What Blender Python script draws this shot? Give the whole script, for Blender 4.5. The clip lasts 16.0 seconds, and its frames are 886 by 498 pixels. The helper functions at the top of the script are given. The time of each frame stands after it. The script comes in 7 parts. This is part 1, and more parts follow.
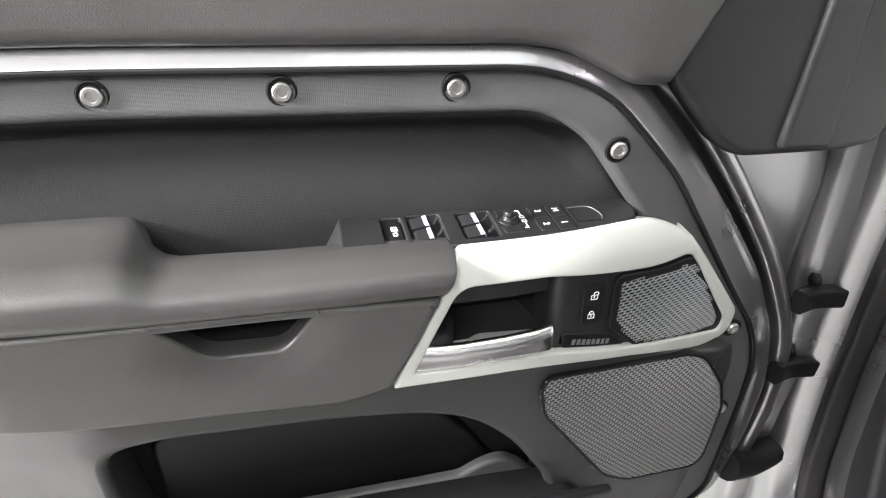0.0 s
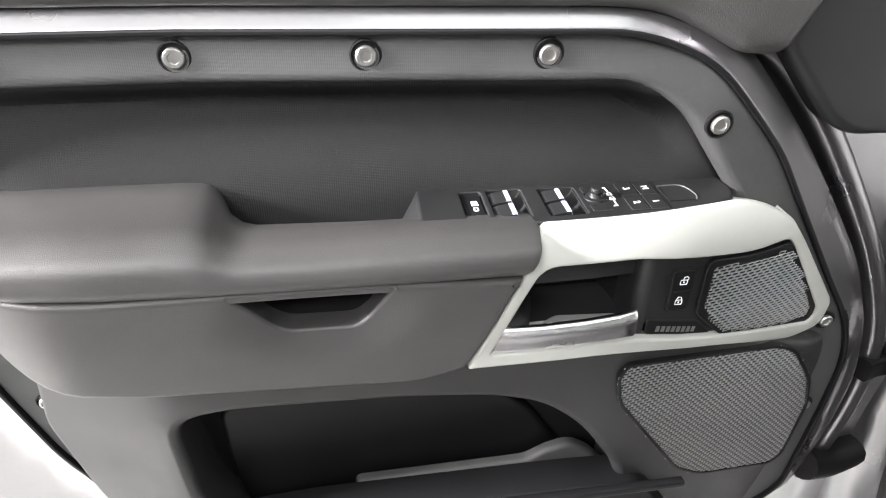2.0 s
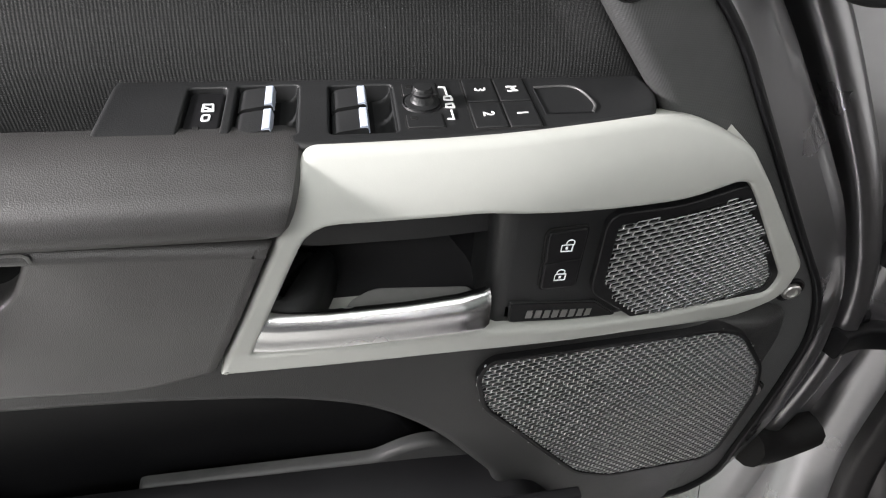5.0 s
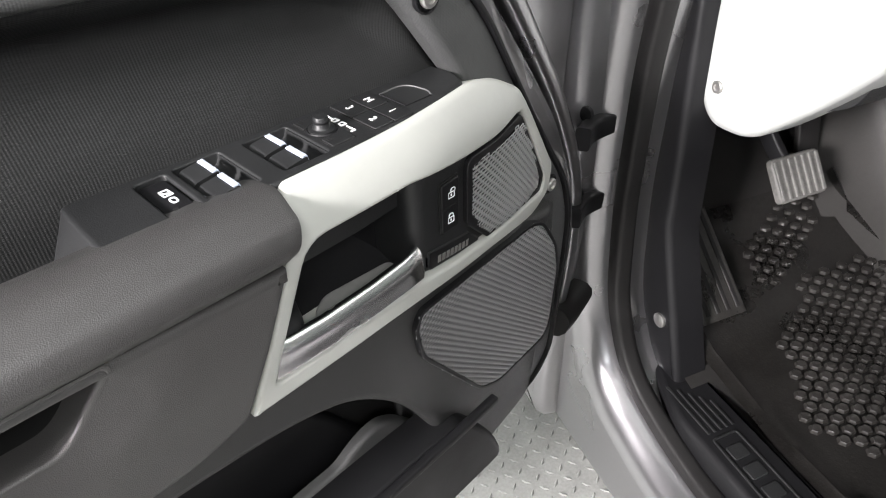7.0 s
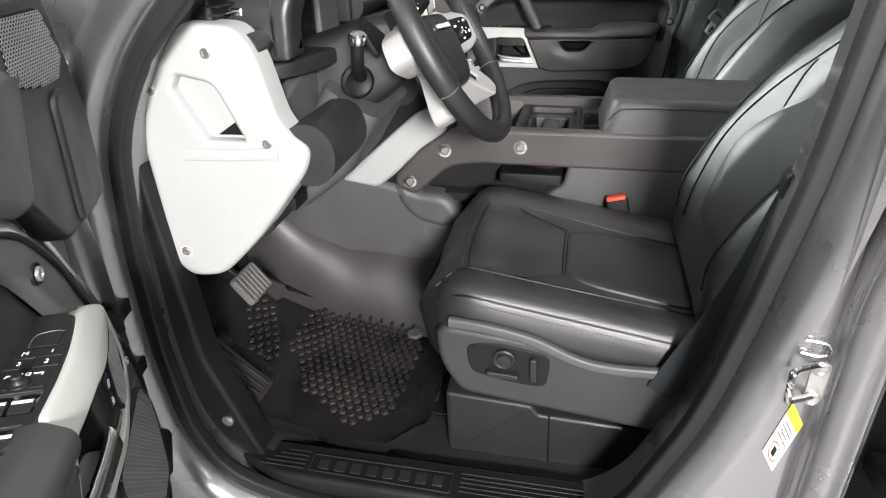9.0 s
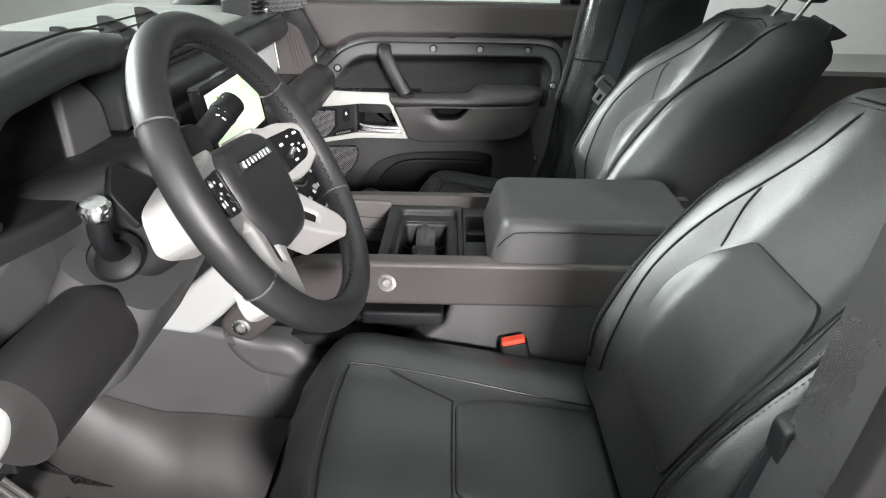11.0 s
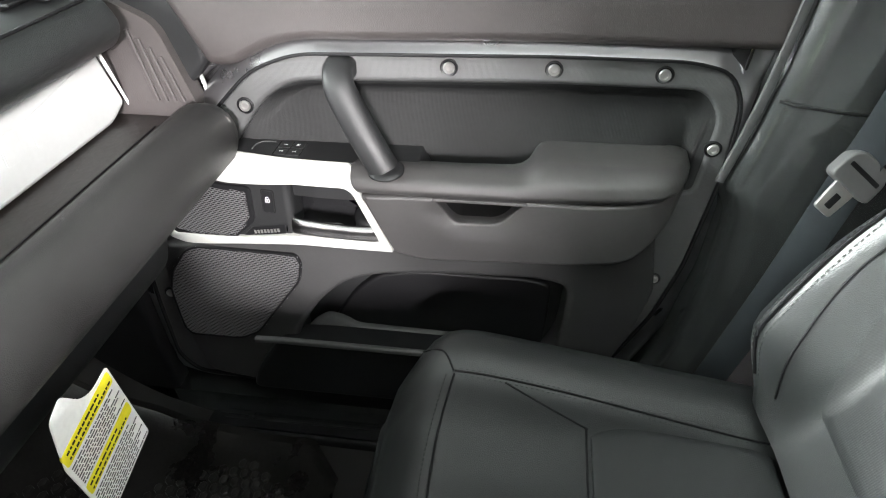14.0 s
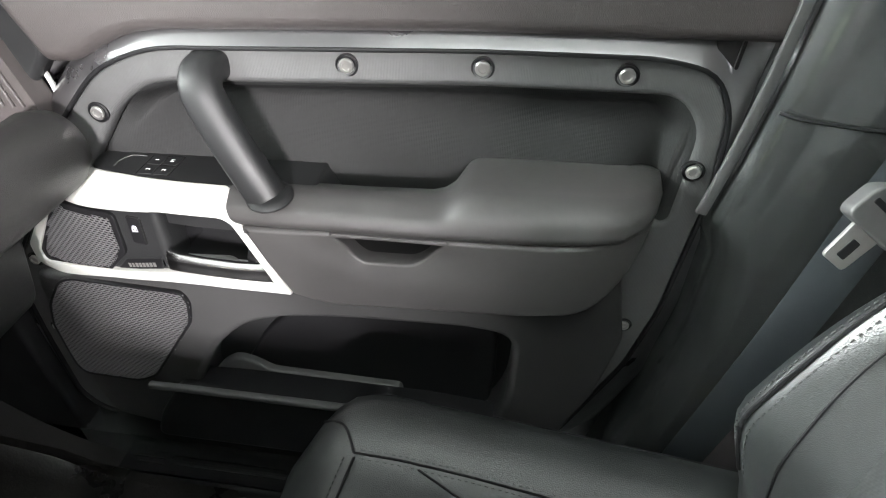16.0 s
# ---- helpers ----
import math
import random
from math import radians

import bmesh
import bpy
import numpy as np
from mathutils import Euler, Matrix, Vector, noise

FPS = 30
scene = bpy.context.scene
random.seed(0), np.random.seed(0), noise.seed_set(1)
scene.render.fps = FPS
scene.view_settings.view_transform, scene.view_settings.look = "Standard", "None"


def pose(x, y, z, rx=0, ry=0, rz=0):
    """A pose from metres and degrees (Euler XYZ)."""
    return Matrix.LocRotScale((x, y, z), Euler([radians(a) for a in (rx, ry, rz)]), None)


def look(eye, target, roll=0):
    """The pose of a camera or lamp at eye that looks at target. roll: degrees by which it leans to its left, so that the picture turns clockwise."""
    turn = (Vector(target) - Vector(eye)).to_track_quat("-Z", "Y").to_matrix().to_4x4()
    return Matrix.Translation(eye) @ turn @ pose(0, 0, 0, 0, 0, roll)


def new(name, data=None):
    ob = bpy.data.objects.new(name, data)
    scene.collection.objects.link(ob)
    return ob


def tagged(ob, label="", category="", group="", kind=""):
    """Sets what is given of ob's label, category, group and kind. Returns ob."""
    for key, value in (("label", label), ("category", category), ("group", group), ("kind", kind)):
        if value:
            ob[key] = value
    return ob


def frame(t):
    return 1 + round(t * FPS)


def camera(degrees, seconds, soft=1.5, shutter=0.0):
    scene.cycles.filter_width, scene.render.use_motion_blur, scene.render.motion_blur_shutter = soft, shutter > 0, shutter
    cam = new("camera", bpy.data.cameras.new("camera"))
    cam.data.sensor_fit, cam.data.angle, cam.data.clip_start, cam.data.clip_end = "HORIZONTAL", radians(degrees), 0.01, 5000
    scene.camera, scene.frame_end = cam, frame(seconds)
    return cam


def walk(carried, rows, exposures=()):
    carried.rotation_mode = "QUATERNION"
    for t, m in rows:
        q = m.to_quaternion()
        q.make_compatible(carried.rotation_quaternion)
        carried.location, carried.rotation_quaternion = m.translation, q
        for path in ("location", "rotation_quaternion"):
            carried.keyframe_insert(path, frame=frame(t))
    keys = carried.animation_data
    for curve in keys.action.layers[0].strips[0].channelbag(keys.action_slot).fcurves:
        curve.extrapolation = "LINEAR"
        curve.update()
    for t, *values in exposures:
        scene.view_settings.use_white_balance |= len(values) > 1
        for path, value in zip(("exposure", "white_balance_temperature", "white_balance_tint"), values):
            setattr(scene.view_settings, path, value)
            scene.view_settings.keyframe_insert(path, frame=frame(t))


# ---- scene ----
cam = camera(69.6, 16.0, soft=1.1)
PATH = [
    (0, (-1.313, 0.033, 1.408), (-1.649, 1.709, 0.370), -0.6),
    (0.5, (-1.345, 0.022, 1.408), (-1.795, 1.652, 0.341), -1.1),
    (1, (-1.357, 0.024, 1.406), (-1.832, 1.638, 0.324), -1.1),
    (1.5, (-1.356, 0.028, 1.405), (-1.840, 1.637, 0.321), -0.9),
    (2, (-1.347, 0.047, 1.394), (-1.815, 1.653, 0.297), -1.4),
    (2.5, (-1.298, 0.124, 1.355), (-1.726, 1.680, 0.173), -1.0),
    (3, (-1.256, 0.218, 1.307), (-1.641, 1.738, 0.065), 1.2),
    (3.5, (-1.258, 0.274, 1.278), (-1.648, 1.745, -0.021), 1.6),
    (4, (-1.264, 0.290, 1.269), (-1.657, 1.736, -0.056), 1.1),
    (4.2, (-1.263, 0.285, 1.274), (-1.668, 1.724, -0.055), 1.0),
    (6.5, (-1.356, 0.259, 1.300), (-1.248, 1.732, -0.049), 0.8),
    (7, (-1.419, 0.175, 1.319), (-0.858, 1.636, 0.074), -2.6),
    (7.5, (-1.495, 0.121, 1.350), (-0.496, 1.379, 0.158), -2.7),
    (8, (-1.579, 0.059, 1.398), (-0.258, 1.059, 0.277), -3.8),
    (8.5, (-1.652, 0.066, 1.445), (-0.067, 0.727, 0.420), -2.2),
    (9, (-1.725, 0.072, 1.498), (0.006, 0.444, 0.568), -1.2),
    (9.5, (-1.743, 0.081, 1.553), (0.055, 0.263, 0.694), -0.5),
    (10, (-1.657, 0.078, 1.565), (0.148, 0.126, 0.706), 0.9),
    (10.2, (-1.585, 0.061, 1.569), (0.220, 0.102, 0.707), 0.8),
    (12.3, (-0.802, 0.139, 1.555), (0.94, 0.095, 0.574), 1.7),
    (12.5, (-0.751, 0.139, 1.542), (0.956, 0.148, 0.501), 0.5),
    (13, (-0.521, 0.145, 1.51), (1.186, 0.173, 0.467), -0.4),
    (13.5, (-0.201, 0.102, 1.536), (1.428, 0.165, 0.378), 1.2),
    (14, (-0.105, 0.038, 1.56), (1.501, 0.255, 0.388), -0.4),
    (14.5, (-0.061, 0.044, 1.543), (1.53, 0.283, 0.357), -0.6),
    (15, (0.043, 0.017, 1.55), (1.56, 0.335, 0.286), -1.4),
    (15.5, (0.111, -0.049, 1.509), (1.669, 0.241, 0.288), -1.1),
    (16, (0.114, -0.064, 1.507), (1.671, 0.208, 0.282), -1.3),
]
walk(cam, [(t, look(eye, target, roll)) for t, eye, target, roll in PATH],
     [(0.0, 0.2), (1.5, 0.25), (2.5, 0.12), (3.0, 0.03), (3.5, -0.25), (4.2, -0.42), (6.3, -0.6), (7.0, -0.3), (8.0, -0.48), (9.0, -0.7), (10.2, -0.66), (12.3, -0.09), (13.0, -0.15), (13.5, 0.08), (14.1, 0.5), (15.0, 0.5), (16.0, 0.55)])

from mathutils.geometry import delaunay_2d_cdt

# ---- light: a white service hall, lit by added area lamps out of view ----
world = bpy.data.worlds.new("hall_air")
scene.world = world
world.use_nodes = True
world.node_tree.nodes["Background"].inputs[0].default_value = (0.9, 0.95, 1.0, 1)
world.node_tree.nodes["Background"].inputs[1].default_value = 0.01


def area_lamp(name, eye, target, sx, sy, watts, colour=(1.0, 0.99, 0.985)):
    data = bpy.data.lights.new(name, "AREA")
    data.shape, data.size, data.size_y, data.energy, data.color = "RECTANGLE", sx, sy, watts, colour
    ob = new(name, data)
    ob.matrix_world = look(eye, target)
    return ob


PINK, COOL = (1.0, 0.955, 0.965), (0.95, 1.0, 0.985)
area_lamp("hall_lamp_main", (-4.2, -0.95, 2.35), (0.4, 0.2, 1.0), 0.7, 0.5, 740, PINK)
area_lamp("hall_lamp_front", (0.3, 4.4, 3.4), (0.1, -0.35, 1.1), 2.4, 1.2, 600, COOL)
# added fill without a fixture: brightens the far bolster and pillar
area_lamp("bolster_fill_light", (-4.5, 2.2, 2.4), (0.5, -0.2, 1.1), 1.2, 0.6, 170, COOL)
area_lamp("hall_lamp_rear", (-2.0, -3.2, 3.7), (-1.5, 0.6, 1.15), 2.4, 1.2, 230)
# added fill from above for the seats and the upper door trim
area_lamp("overhead_fill_light", (0.2, -0.2, 4.1), (0.1, 0.0, 0.9), 3.0, 2.0, 45, COOL)
# added light that only brightens the east wall behind the far window
area_lamp("east_wall_fill_light", (4.2, 0.8, 3.8), (8.0, 0.8, 1.0), 4.0, 0.8, 600, COOL)

# ---- materials ----
MATS = {}


def mat(name, colour, rough=0.5, metal=0.0, bump=0.0, scale=300.0, vary=0.12, coat=0.0, kind="noise", spec=0.5, smudge=0.1, emit=0.0):
    """A surface with grain (fine bump), slow colour drift and smudged gloss."""
    if name in MATS:
        return MATS[name]
    m = bpy.data.materials.new(name)
    m.use_nodes = True
    nt = m.node_tree
    b = nt.nodes["Principled BSDF"]
    b.inputs["Metallic"].default_value = metal
    b.inputs["Coat Weight"].default_value = coat
    b.inputs["Coat Roughness"].default_value = 0.08
    b.inputs["Specular IOR Level"].default_value = spec
    tc = nt.nodes.new("ShaderNodeTexCoord")
    n1 = nt.nodes.new("ShaderNodeTexNoise")
    n1.inputs["Scale"].default_value, n1.inputs["Detail"].default_value = 9.0, 6.0
    nt.links.new(tc.outputs["Object"], n1.inputs["Vector"])
    n2 = nt.nodes.new("ShaderNodeTexNoise")
    n2.inputs["Scale"].default_value, n2.inputs["Detail"].default_value = 140.0, 3.0
    nt.links.new(tc.outputs["Object"], n2.inputs["Vector"])
    ramp = nt.nodes.new("ShaderNodeMapRange")
    ramp.inputs["From Min"].default_value, ramp.inputs["From Max"].default_value = 0.3, 0.7
    ramp.inputs["To Min"].default_value, ramp.inputs["To Max"].default_value = 1 - vary, 1 + vary
    add = nt.nodes.new("ShaderNodeMath")
    add.operation = "MULTIPLY_ADD"
    add.inputs[1].default_value, add.inputs[2].default_value = 0.35, 0.0
    nt.links.new(n2.outputs["Fac"], add.inputs[0])
    mix = nt.nodes.new("ShaderNodeMath")
    mix.operation = "MULTIPLY_ADD"
    mix.inputs[1].default_value = 0.65
    nt.links.new(n1.outputs["Fac"], mix.inputs[0])
    nt.links.new(add.outputs[0], mix.inputs[2])
    nt.links.new(mix.outputs[0], ramp.inputs["Value"])
    col = nt.nodes.new("ShaderNodeMix")
    col.data_type, col.blend_type = "RGBA", "MULTIPLY"
    col.inputs[0].default_value = 1.0
    col.inputs[6].default_value = (*colour, 1)
    nt.links.new(ramp.outputs[0], col.inputs[7])
    nt.links.new(col.outputs[2], b.inputs["Base Color"])
    rr = nt.nodes.new("ShaderNodeMapRange")
    rr.inputs["From Min"].default_value, rr.inputs["From Max"].default_value = 0.3, 0.7
    rr.inputs["To Min"].default_value, rr.inputs["To Max"].default_value = max(rough - smudge, 0.03), min(rough + smudge, 1)
    nt.links.new(n1.outputs["Fac"], rr.inputs["Value"])
    nt.links.new(rr.outputs[0], b.inputs["Roughness"])
    if bump:
        bp = nt.nodes.new("ShaderNodeBump")
        bp.inputs["Strength"].default_value, bp.inputs["Distance"].default_value = bump, 0.001
        if kind == "leather":
            v = nt.nodes.new("ShaderNodeTexVoronoi")
            v.inputs["Scale"].default_value = scale
            nt.links.new(tc.outputs["Object"], v.inputs["Vector"])
            nt.links.new(v.outputs["Distance"], bp.inputs["Height"])
        elif kind == "weave":
            w1 = nt.nodes.new("ShaderNodeTexChecker")
            w1.inputs["Scale"].default_value = scale
            nt.links.new(tc.outputs["Object"], w1.inputs["Vector"])
            nt.links.new(w1.outputs["Fac"], bp.inputs["Height"])
        elif kind == "mesh":  # a fine diagonal weave pressed into the plastic
            sep = nt.nodes.new("ShaderNodeSeparateXYZ")
            nt.links.new(tc.outputs["Object"], sep.inputs[0])
            waves = []
            for sign in (1, -1):
                add2 = nt.nodes.new("ShaderNodeMath")
                add2.operation = "MULTIPLY_ADD"
                add2.inputs[1].default_value = sign * 1.6
                nt.links.new(sep.outputs["Z"], add2.inputs[0])
                nt.links.new(sep.outputs["X"], add2.inputs[2])
                mul = nt.nodes.new("ShaderNodeMath")
                mul.operation = "MULTIPLY"
                mul.inputs[1].default_value = scale
                nt.links.new(add2.outputs[0], mul.inputs[0])
                sn = nt.nodes.new("ShaderNodeMath")
                sn.operation = "SINE"
                nt.links.new(mul.outputs[0], sn.inputs[0])
                waves.append(sn)
            mx2 = nt.nodes.new("ShaderNodeMath")
            mx2.operation = "MULTIPLY"
            nt.links.new(waves[0].outputs[0], mx2.inputs[0])
            nt.links.new(waves[1].outputs[0], mx2.inputs[1])
            nt.links.new(mx2.outputs[0], bp.inputs["Height"])
        elif kind == "dots":
            v = nt.nodes.new("ShaderNodeTexVoronoi")
            v.inputs["Scale"].default_value, v.inputs["Randomness"].default_value = scale, 0.22
            nt.links.new(tc.outputs["Object"], v.inputs["Vector"])
            nt.links.new(v.outputs["Distance"], bp.inputs["Height"])
        else:
            v = nt.nodes.new("ShaderNodeTexNoise")
            v.inputs["Scale"].default_value, v.inputs["Detail"].default_value = scale, 5.0
            nt.links.new(tc.outputs["Object"], v.inputs["Vector"])
            nt.links.new(v.outputs["Fac"], bp.inputs["Height"])
        nt.links.new(bp.outputs[0], b.inputs["Normal"])
    if emit:
        b.inputs["Emission Color"].default_value = (*colour, 1)
        b.inputs["Emission Strength"].default_value = emit
    MATS[name] = m
    return m


PANEL = mat("textured_plastic", (0.062, 0.063, 0.063), 0.46, bump=0.16, scale=2000, kind="mesh")
FIELD = mat("fine_woven_plastic", (0.0225, 0.023, 0.023), 0.6, bump=0.22, scale=1650, kind="mesh", spec=0.12)
# near-black for linings and gaps, also standing in for shade in recesses
CAVE = mat("dull_black_lining_and_shade", (0.011, 0.011, 0.011), 0.9, spec=0.2)
GRAIN = mat("grained_plastic", (0.014, 0.0145, 0.015), 0.46, bump=0.2, scale=1300, spec=0.4)
PILLAR = mat("semi_gloss_grained_plastic", (0.025, 0.027, 0.0265), 0.22, bump=0.1, scale=1300, spec=1.0, coat=0.35, smudge=0.0)
SOFT = mat("soft_leatherette", (0.047, 0.0455, 0.045), 0.43, bump=0.2, scale=1500, kind="leather")
BROWN = mat("dark_brown_leatherette", (0.048, 0.042, 0.041), 0.5, bump=0.2, scale=900, kind="leather")
PALE = mat("pale_satin_trim", (0.43, 0.437, 0.41), 0.38, bump=0.05, scale=1200, vary=0.03)
WHITE = mat("white_panel_paint", (0.34, 0.35, 0.34), 0.5, bump=0.1, scale=900, vary=0.03)
PAINT = mat("grey_metallic_paint", (0.275, 0.27, 0.28), 0.29, metal=0.9, coat=1.0, bump=0.0, vary=0.04, smudge=0.03)
SATIN = mat("satin_chrome", (0.78, 0.78, 0.78), 0.22, metal=1.0, vary=0.04, bump=0.02, scale=600)
STEEL = mat("screw_steel", (0.50, 0.49, 0.475), 0.32, metal=0.85, vary=0.08)
GRILLE = mat("grille_silver", (0.52, 0.52, 0.525), 0.36, metal=0.9, vary=0.05, smudge=0.03)
BLACK = mat("black_plastic", (0.007, 0.007, 0.0078), 0.5, bump=0.1, scale=800, spec=0.26)
GLOSS = mat("gloss_black", (0.01, 0.01, 0.011), 0.12, vary=0.02, smudge=0.04)
RUBBER = mat("seal_rubber", (0.0105, 0.010, 0.010), 0.55, bump=0.2, scale=400, spec=0.3)
LOWTRIM = mat("grained_lower_trim", (0.030, 0.030, 0.030), 0.5, bump=0.36, scale=1300, spec=0.42)
LEATHER = mat("black_leather", (0.0155, 0.0172, 0.0172), 0.38, bump=0.28, scale=800, kind="leather", smudge=0.07, spec=0.85)
WHEELSKIN = mat("dark_wheel_leather", (0.016, 0.016, 0.017), 0.45, bump=0.15, scale=1400, kind="leather")
PERF = mat("perforated_leather", (0.0155, 0.0172, 0.0172), 0.42, bump=0.2, scale=330, kind="dots", smudge=0.07, spec=0.62)
THREAD = mat("dark_thread", (0.03, 0.032, 0.032), 0.8)
CARPET = mat("dark_carpet", (0.020, 0.0185, 0.017), 0.95, bump=1.0, scale=900, vary=0.3)
MATRUB = mat("rubber_mat", (0.020, 0.0187, 0.0174), 0.32, bump=0.4, scale=250, vary=0.6)
VINYL = mat("grey_vinyl", (0.065, 0.065, 0.065), 0.5, bump=0.2, scale=700)
WOOD = mat("dark_veneer", (0.011, 0.0085, 0.0075), 0.4, bump=0.3, scale=120, vary=0.35)
ALLOY = mat("brushed_alloy", (0.56, 0.57, 0.56), 0.42, metal=0.2, bump=0.05, scale=900, vary=0.05)
DIALGLASS = mat("dial_glass", (0.10, 0.14, 0.12), 0.2, vary=0.1)
DASHTOP = mat("grey_green_dash_skin", (0.15, 0.16, 0.15), 0.55, bump=0.2, scale=900, kind="leather")
INK = mat("white_print", (0.8, 0.8, 0.8), 0.6)
WINK = mat("lit_white_legend", (0.8, 0.82, 0.84), 0.6, emit=0.12)
RED = mat("red_button", (0.75, 0.07, 0.03), 0.35)
YELLOW = mat("yellow_print", (0.75, 0.66, 0.02), 0.6)
PAPER = mat("white_card", (0.72, 0.72, 0.7), 0.6)
BEAM = mat("black_padded_vinyl", (0.022, 0.0215, 0.021), 0.48, bump=0.2, scale=900, kind="leather")
BINSKIN = mat("grey_bin_leatherette", (0.085, 0.079, 0.076), 0.5, bump=0.2, scale=900, kind="leather")
LIDSKIN = mat("black_lid_leatherette", (0.0265, 0.026, 0.0255), 0.5, bump=0.22, scale=900, kind="leather")
SPOKE = mat("silver_spoke_paint", (0.31, 0.305, 0.295), 0.36, bump=0.05, scale=1200, vary=0.04)
INSERT = mat("pale_grey_insert_plastic", (0.20, 0.20, 0.195), 0.5, bump=0.15, scale=900)
DUSTY = mat("dusty_grey_rubber", (0.10, 0.098, 0.093), 0.6, bump=0.4, scale=300, vary=0.5)
MOULD = mat("brown_grey_floor_vinyl", (0.036, 0.0345, 0.033), 0.45, bump=0.3, scale=500)
BLUETIP = mat("pale_blue_plastic", (0.45, 0.50, 0.60), 0.3)
WEB = mat("belt_webbing", (0.017, 0.020, 0.022), 0.65, spec=0.15, bump=0.5, scale=600, kind="weave")
AMBER = mat("amber_lamp", (1.0, 0.45, 0.02), 0.5, emit=1.5)
REDLAMP = mat("red_lamp", (1.0, 0.05, 0.03), 0.5, emit=1.5)
BLUELAMP = mat("blue_lamp", (0.05, 0.2, 1.0), 0.5, emit=1.5)
# grey in place of white, to hold back light bounced off the walls
WALL = mat("dimmed_hall_wall_paint", (0.16, 0.165, 0.16), 0.8, bump=0.2, scale=60, vary=0.04)
CEIL = mat("white_ceiling_paint", (0.45, 0.46, 0.45), 0.8, bump=0.2, scale=60, vary=0.04)
GROUND = mat("pale_concrete", (0.28, 0.28, 0.268), 0.45, bump=0.5, scale=40, vary=0.3)
ROOFLINING = mat("roof_lining", (0.25, 0.25, 0.24), 0.9, bump=0.4, scale=900)

# ---- shapes ----


def rnd(pts, r=0.01, n=4):
    """A polygon with its corners rounded; a third number on a point is its own radius."""
    out, m = [], len(pts)
    for i in range(m):
        p, q, s = (Vector(pts[k % m][:2]) for k in (i - 1, i, i + 1))
        rr = pts[i][2] if len(pts[i]) > 2 else r
        a, b = (p - q), (s - q)
        k = min(rr, a.length * 0.45, b.length * 0.45)
        if k < 1e-5:
            out.append((q.x, q.y))
            continue
        e, g = q + a.normalized() * k, q + b.normalized() * k
        for j in range(n + 1):
            t = j / n
            c = e * (1 - t) ** 2 + q * 2 * t * (1 - t) + g * t * t
            out.append((c.x, c.y))
    return out


def ccw(p):
    a = sum(p[i - 1][0] * p[i][1] - p[i][0] * p[i - 1][1] for i in range(len(p)))
    return list(p) if a > 0 else list(p)[::-1]


def offset(p, k):
    """A polygon (counter-clockwise) moved inwards by k."""
    out, m = [], len(p)
    for i in range(m):
        a, q, c = Vector(p[i - 1]), Vector(p[i]), Vector(p[(i + 1) % m])
        d1, d2 = (q - a), (c - q)
        if d1.length < 1e-7 or d2.length < 1e-7:
            d1 = d2 = c - a
        d1, d2 = d1.normalized(), d2.normalized()
        n1, n2 = Vector((-d1.y, d1.x)), Vector((-d2.y, d2.x))
        v = n1 + n2
        v = v / max(v.length_squared / 2, 0.5)
        out.append((q.x + v.x * k, q.y + v.y * k))
    return out


DOOR = lambda a, b, d: (a, d, b)
XP = lambda a, b, d: (d, a, b)
YP = lambda a, b, d: (a, d, b)
ZP = lambda a, b, d: (a, b, d)


def skin(bm, loops, first=True, last=True, closed=True):
    rings = [[bm.verts.new(v) for v in loop] for loop in loops]
    m = len(rings[0])
    for r0, r1 in zip(rings, rings[1:]):
        for i in range(m if closed else m - 1):
            bm.faces.new((r0[i], r0[(i + 1) % m], r1[(i + 1) % m], r1[i]))
    if first:
        bm.faces.new(rings[0][::-1])
    if last:
        bm.faces.new(rings[-1])
    return rings


def dense(p, step):
    """The same polygon with long edges cut up."""
    out = []
    for i in range(len(p)):
        a, b = Vector(p[i]), Vector(p[(i + 1) % len(p)])
        n = max(1, int((b - a).length / step))
        out += [tuple(a.lerp(b, k / n)) for k in range(n)]
    return out


def dense_pair(p, q, step):
    """Two polygons of as many points, cut up alike."""
    a, b = [], []
    for i in range(len(p)):
        j = (i + 1) % len(p)
        n = max(1, int((Vector(p[j]) - Vector(p[i])).length / step))
        a += [tuple(Vector(p[i]).lerp(Vector(p[j]), k / n)) for k in range(n)]
        b += [tuple(Vector(q[i]).lerp(Vector(q[j]), k / n)) for k in range(n)]
    return a, b


def tidy(bm):
    bmesh.ops.remove_doubles(bm, verts=bm.verts, dist=8e-5)
    bmesh.ops.dissolve_degenerate(bm, dist=8e-5, edges=bm.edges)


def cap(bm, loops, M, d, step):
    """A flat face between the first loop and the openings in it, cut fine enough to be bent."""
    pts, edges = [], []
    for loop in loops:
        n = len(pts)
        pts += [Vector(q) for q in loop]
        edges += [(n + i, n + (i + 1) % len(loop)) for i in range(len(loop))]
    if step:
        a0, a1 = min(q.x for q in pts), max(q.x for q in pts)
        b0, b1 = min(q.y for q in pts), max(q.y for q in pts)
        for i in range(1, int((a1 - a0) / step) + 1):
            for j in range(1, int((b1 - b0) / step) + 1):
                q = (a0 + i * step, b0 + j * step)
                if inside(q, offset(loops[0], step * 0.3)) and not any(inside(q, offset(h, -step * 0.3)) for h in loops[1:]):
                    pts.append(Vector(q))
    vs, _, fs, *_ = delaunay_2d_cdt(pts, edges, [], 0, 1e-6)
    made = {}
    for f in fs:
        mid = sum((vs[i] for i in f), Vector((0, 0))) / len(f)
        if inside(mid, loops[0]) and not any(inside(mid, h) for h in loops[1:]):
            for i in f:
                if i not in made:
                    made[i] = bm.verts.new(M(vs[i].x, vs[i].y, d))
            bm.faces.new([made[i] for i in f])


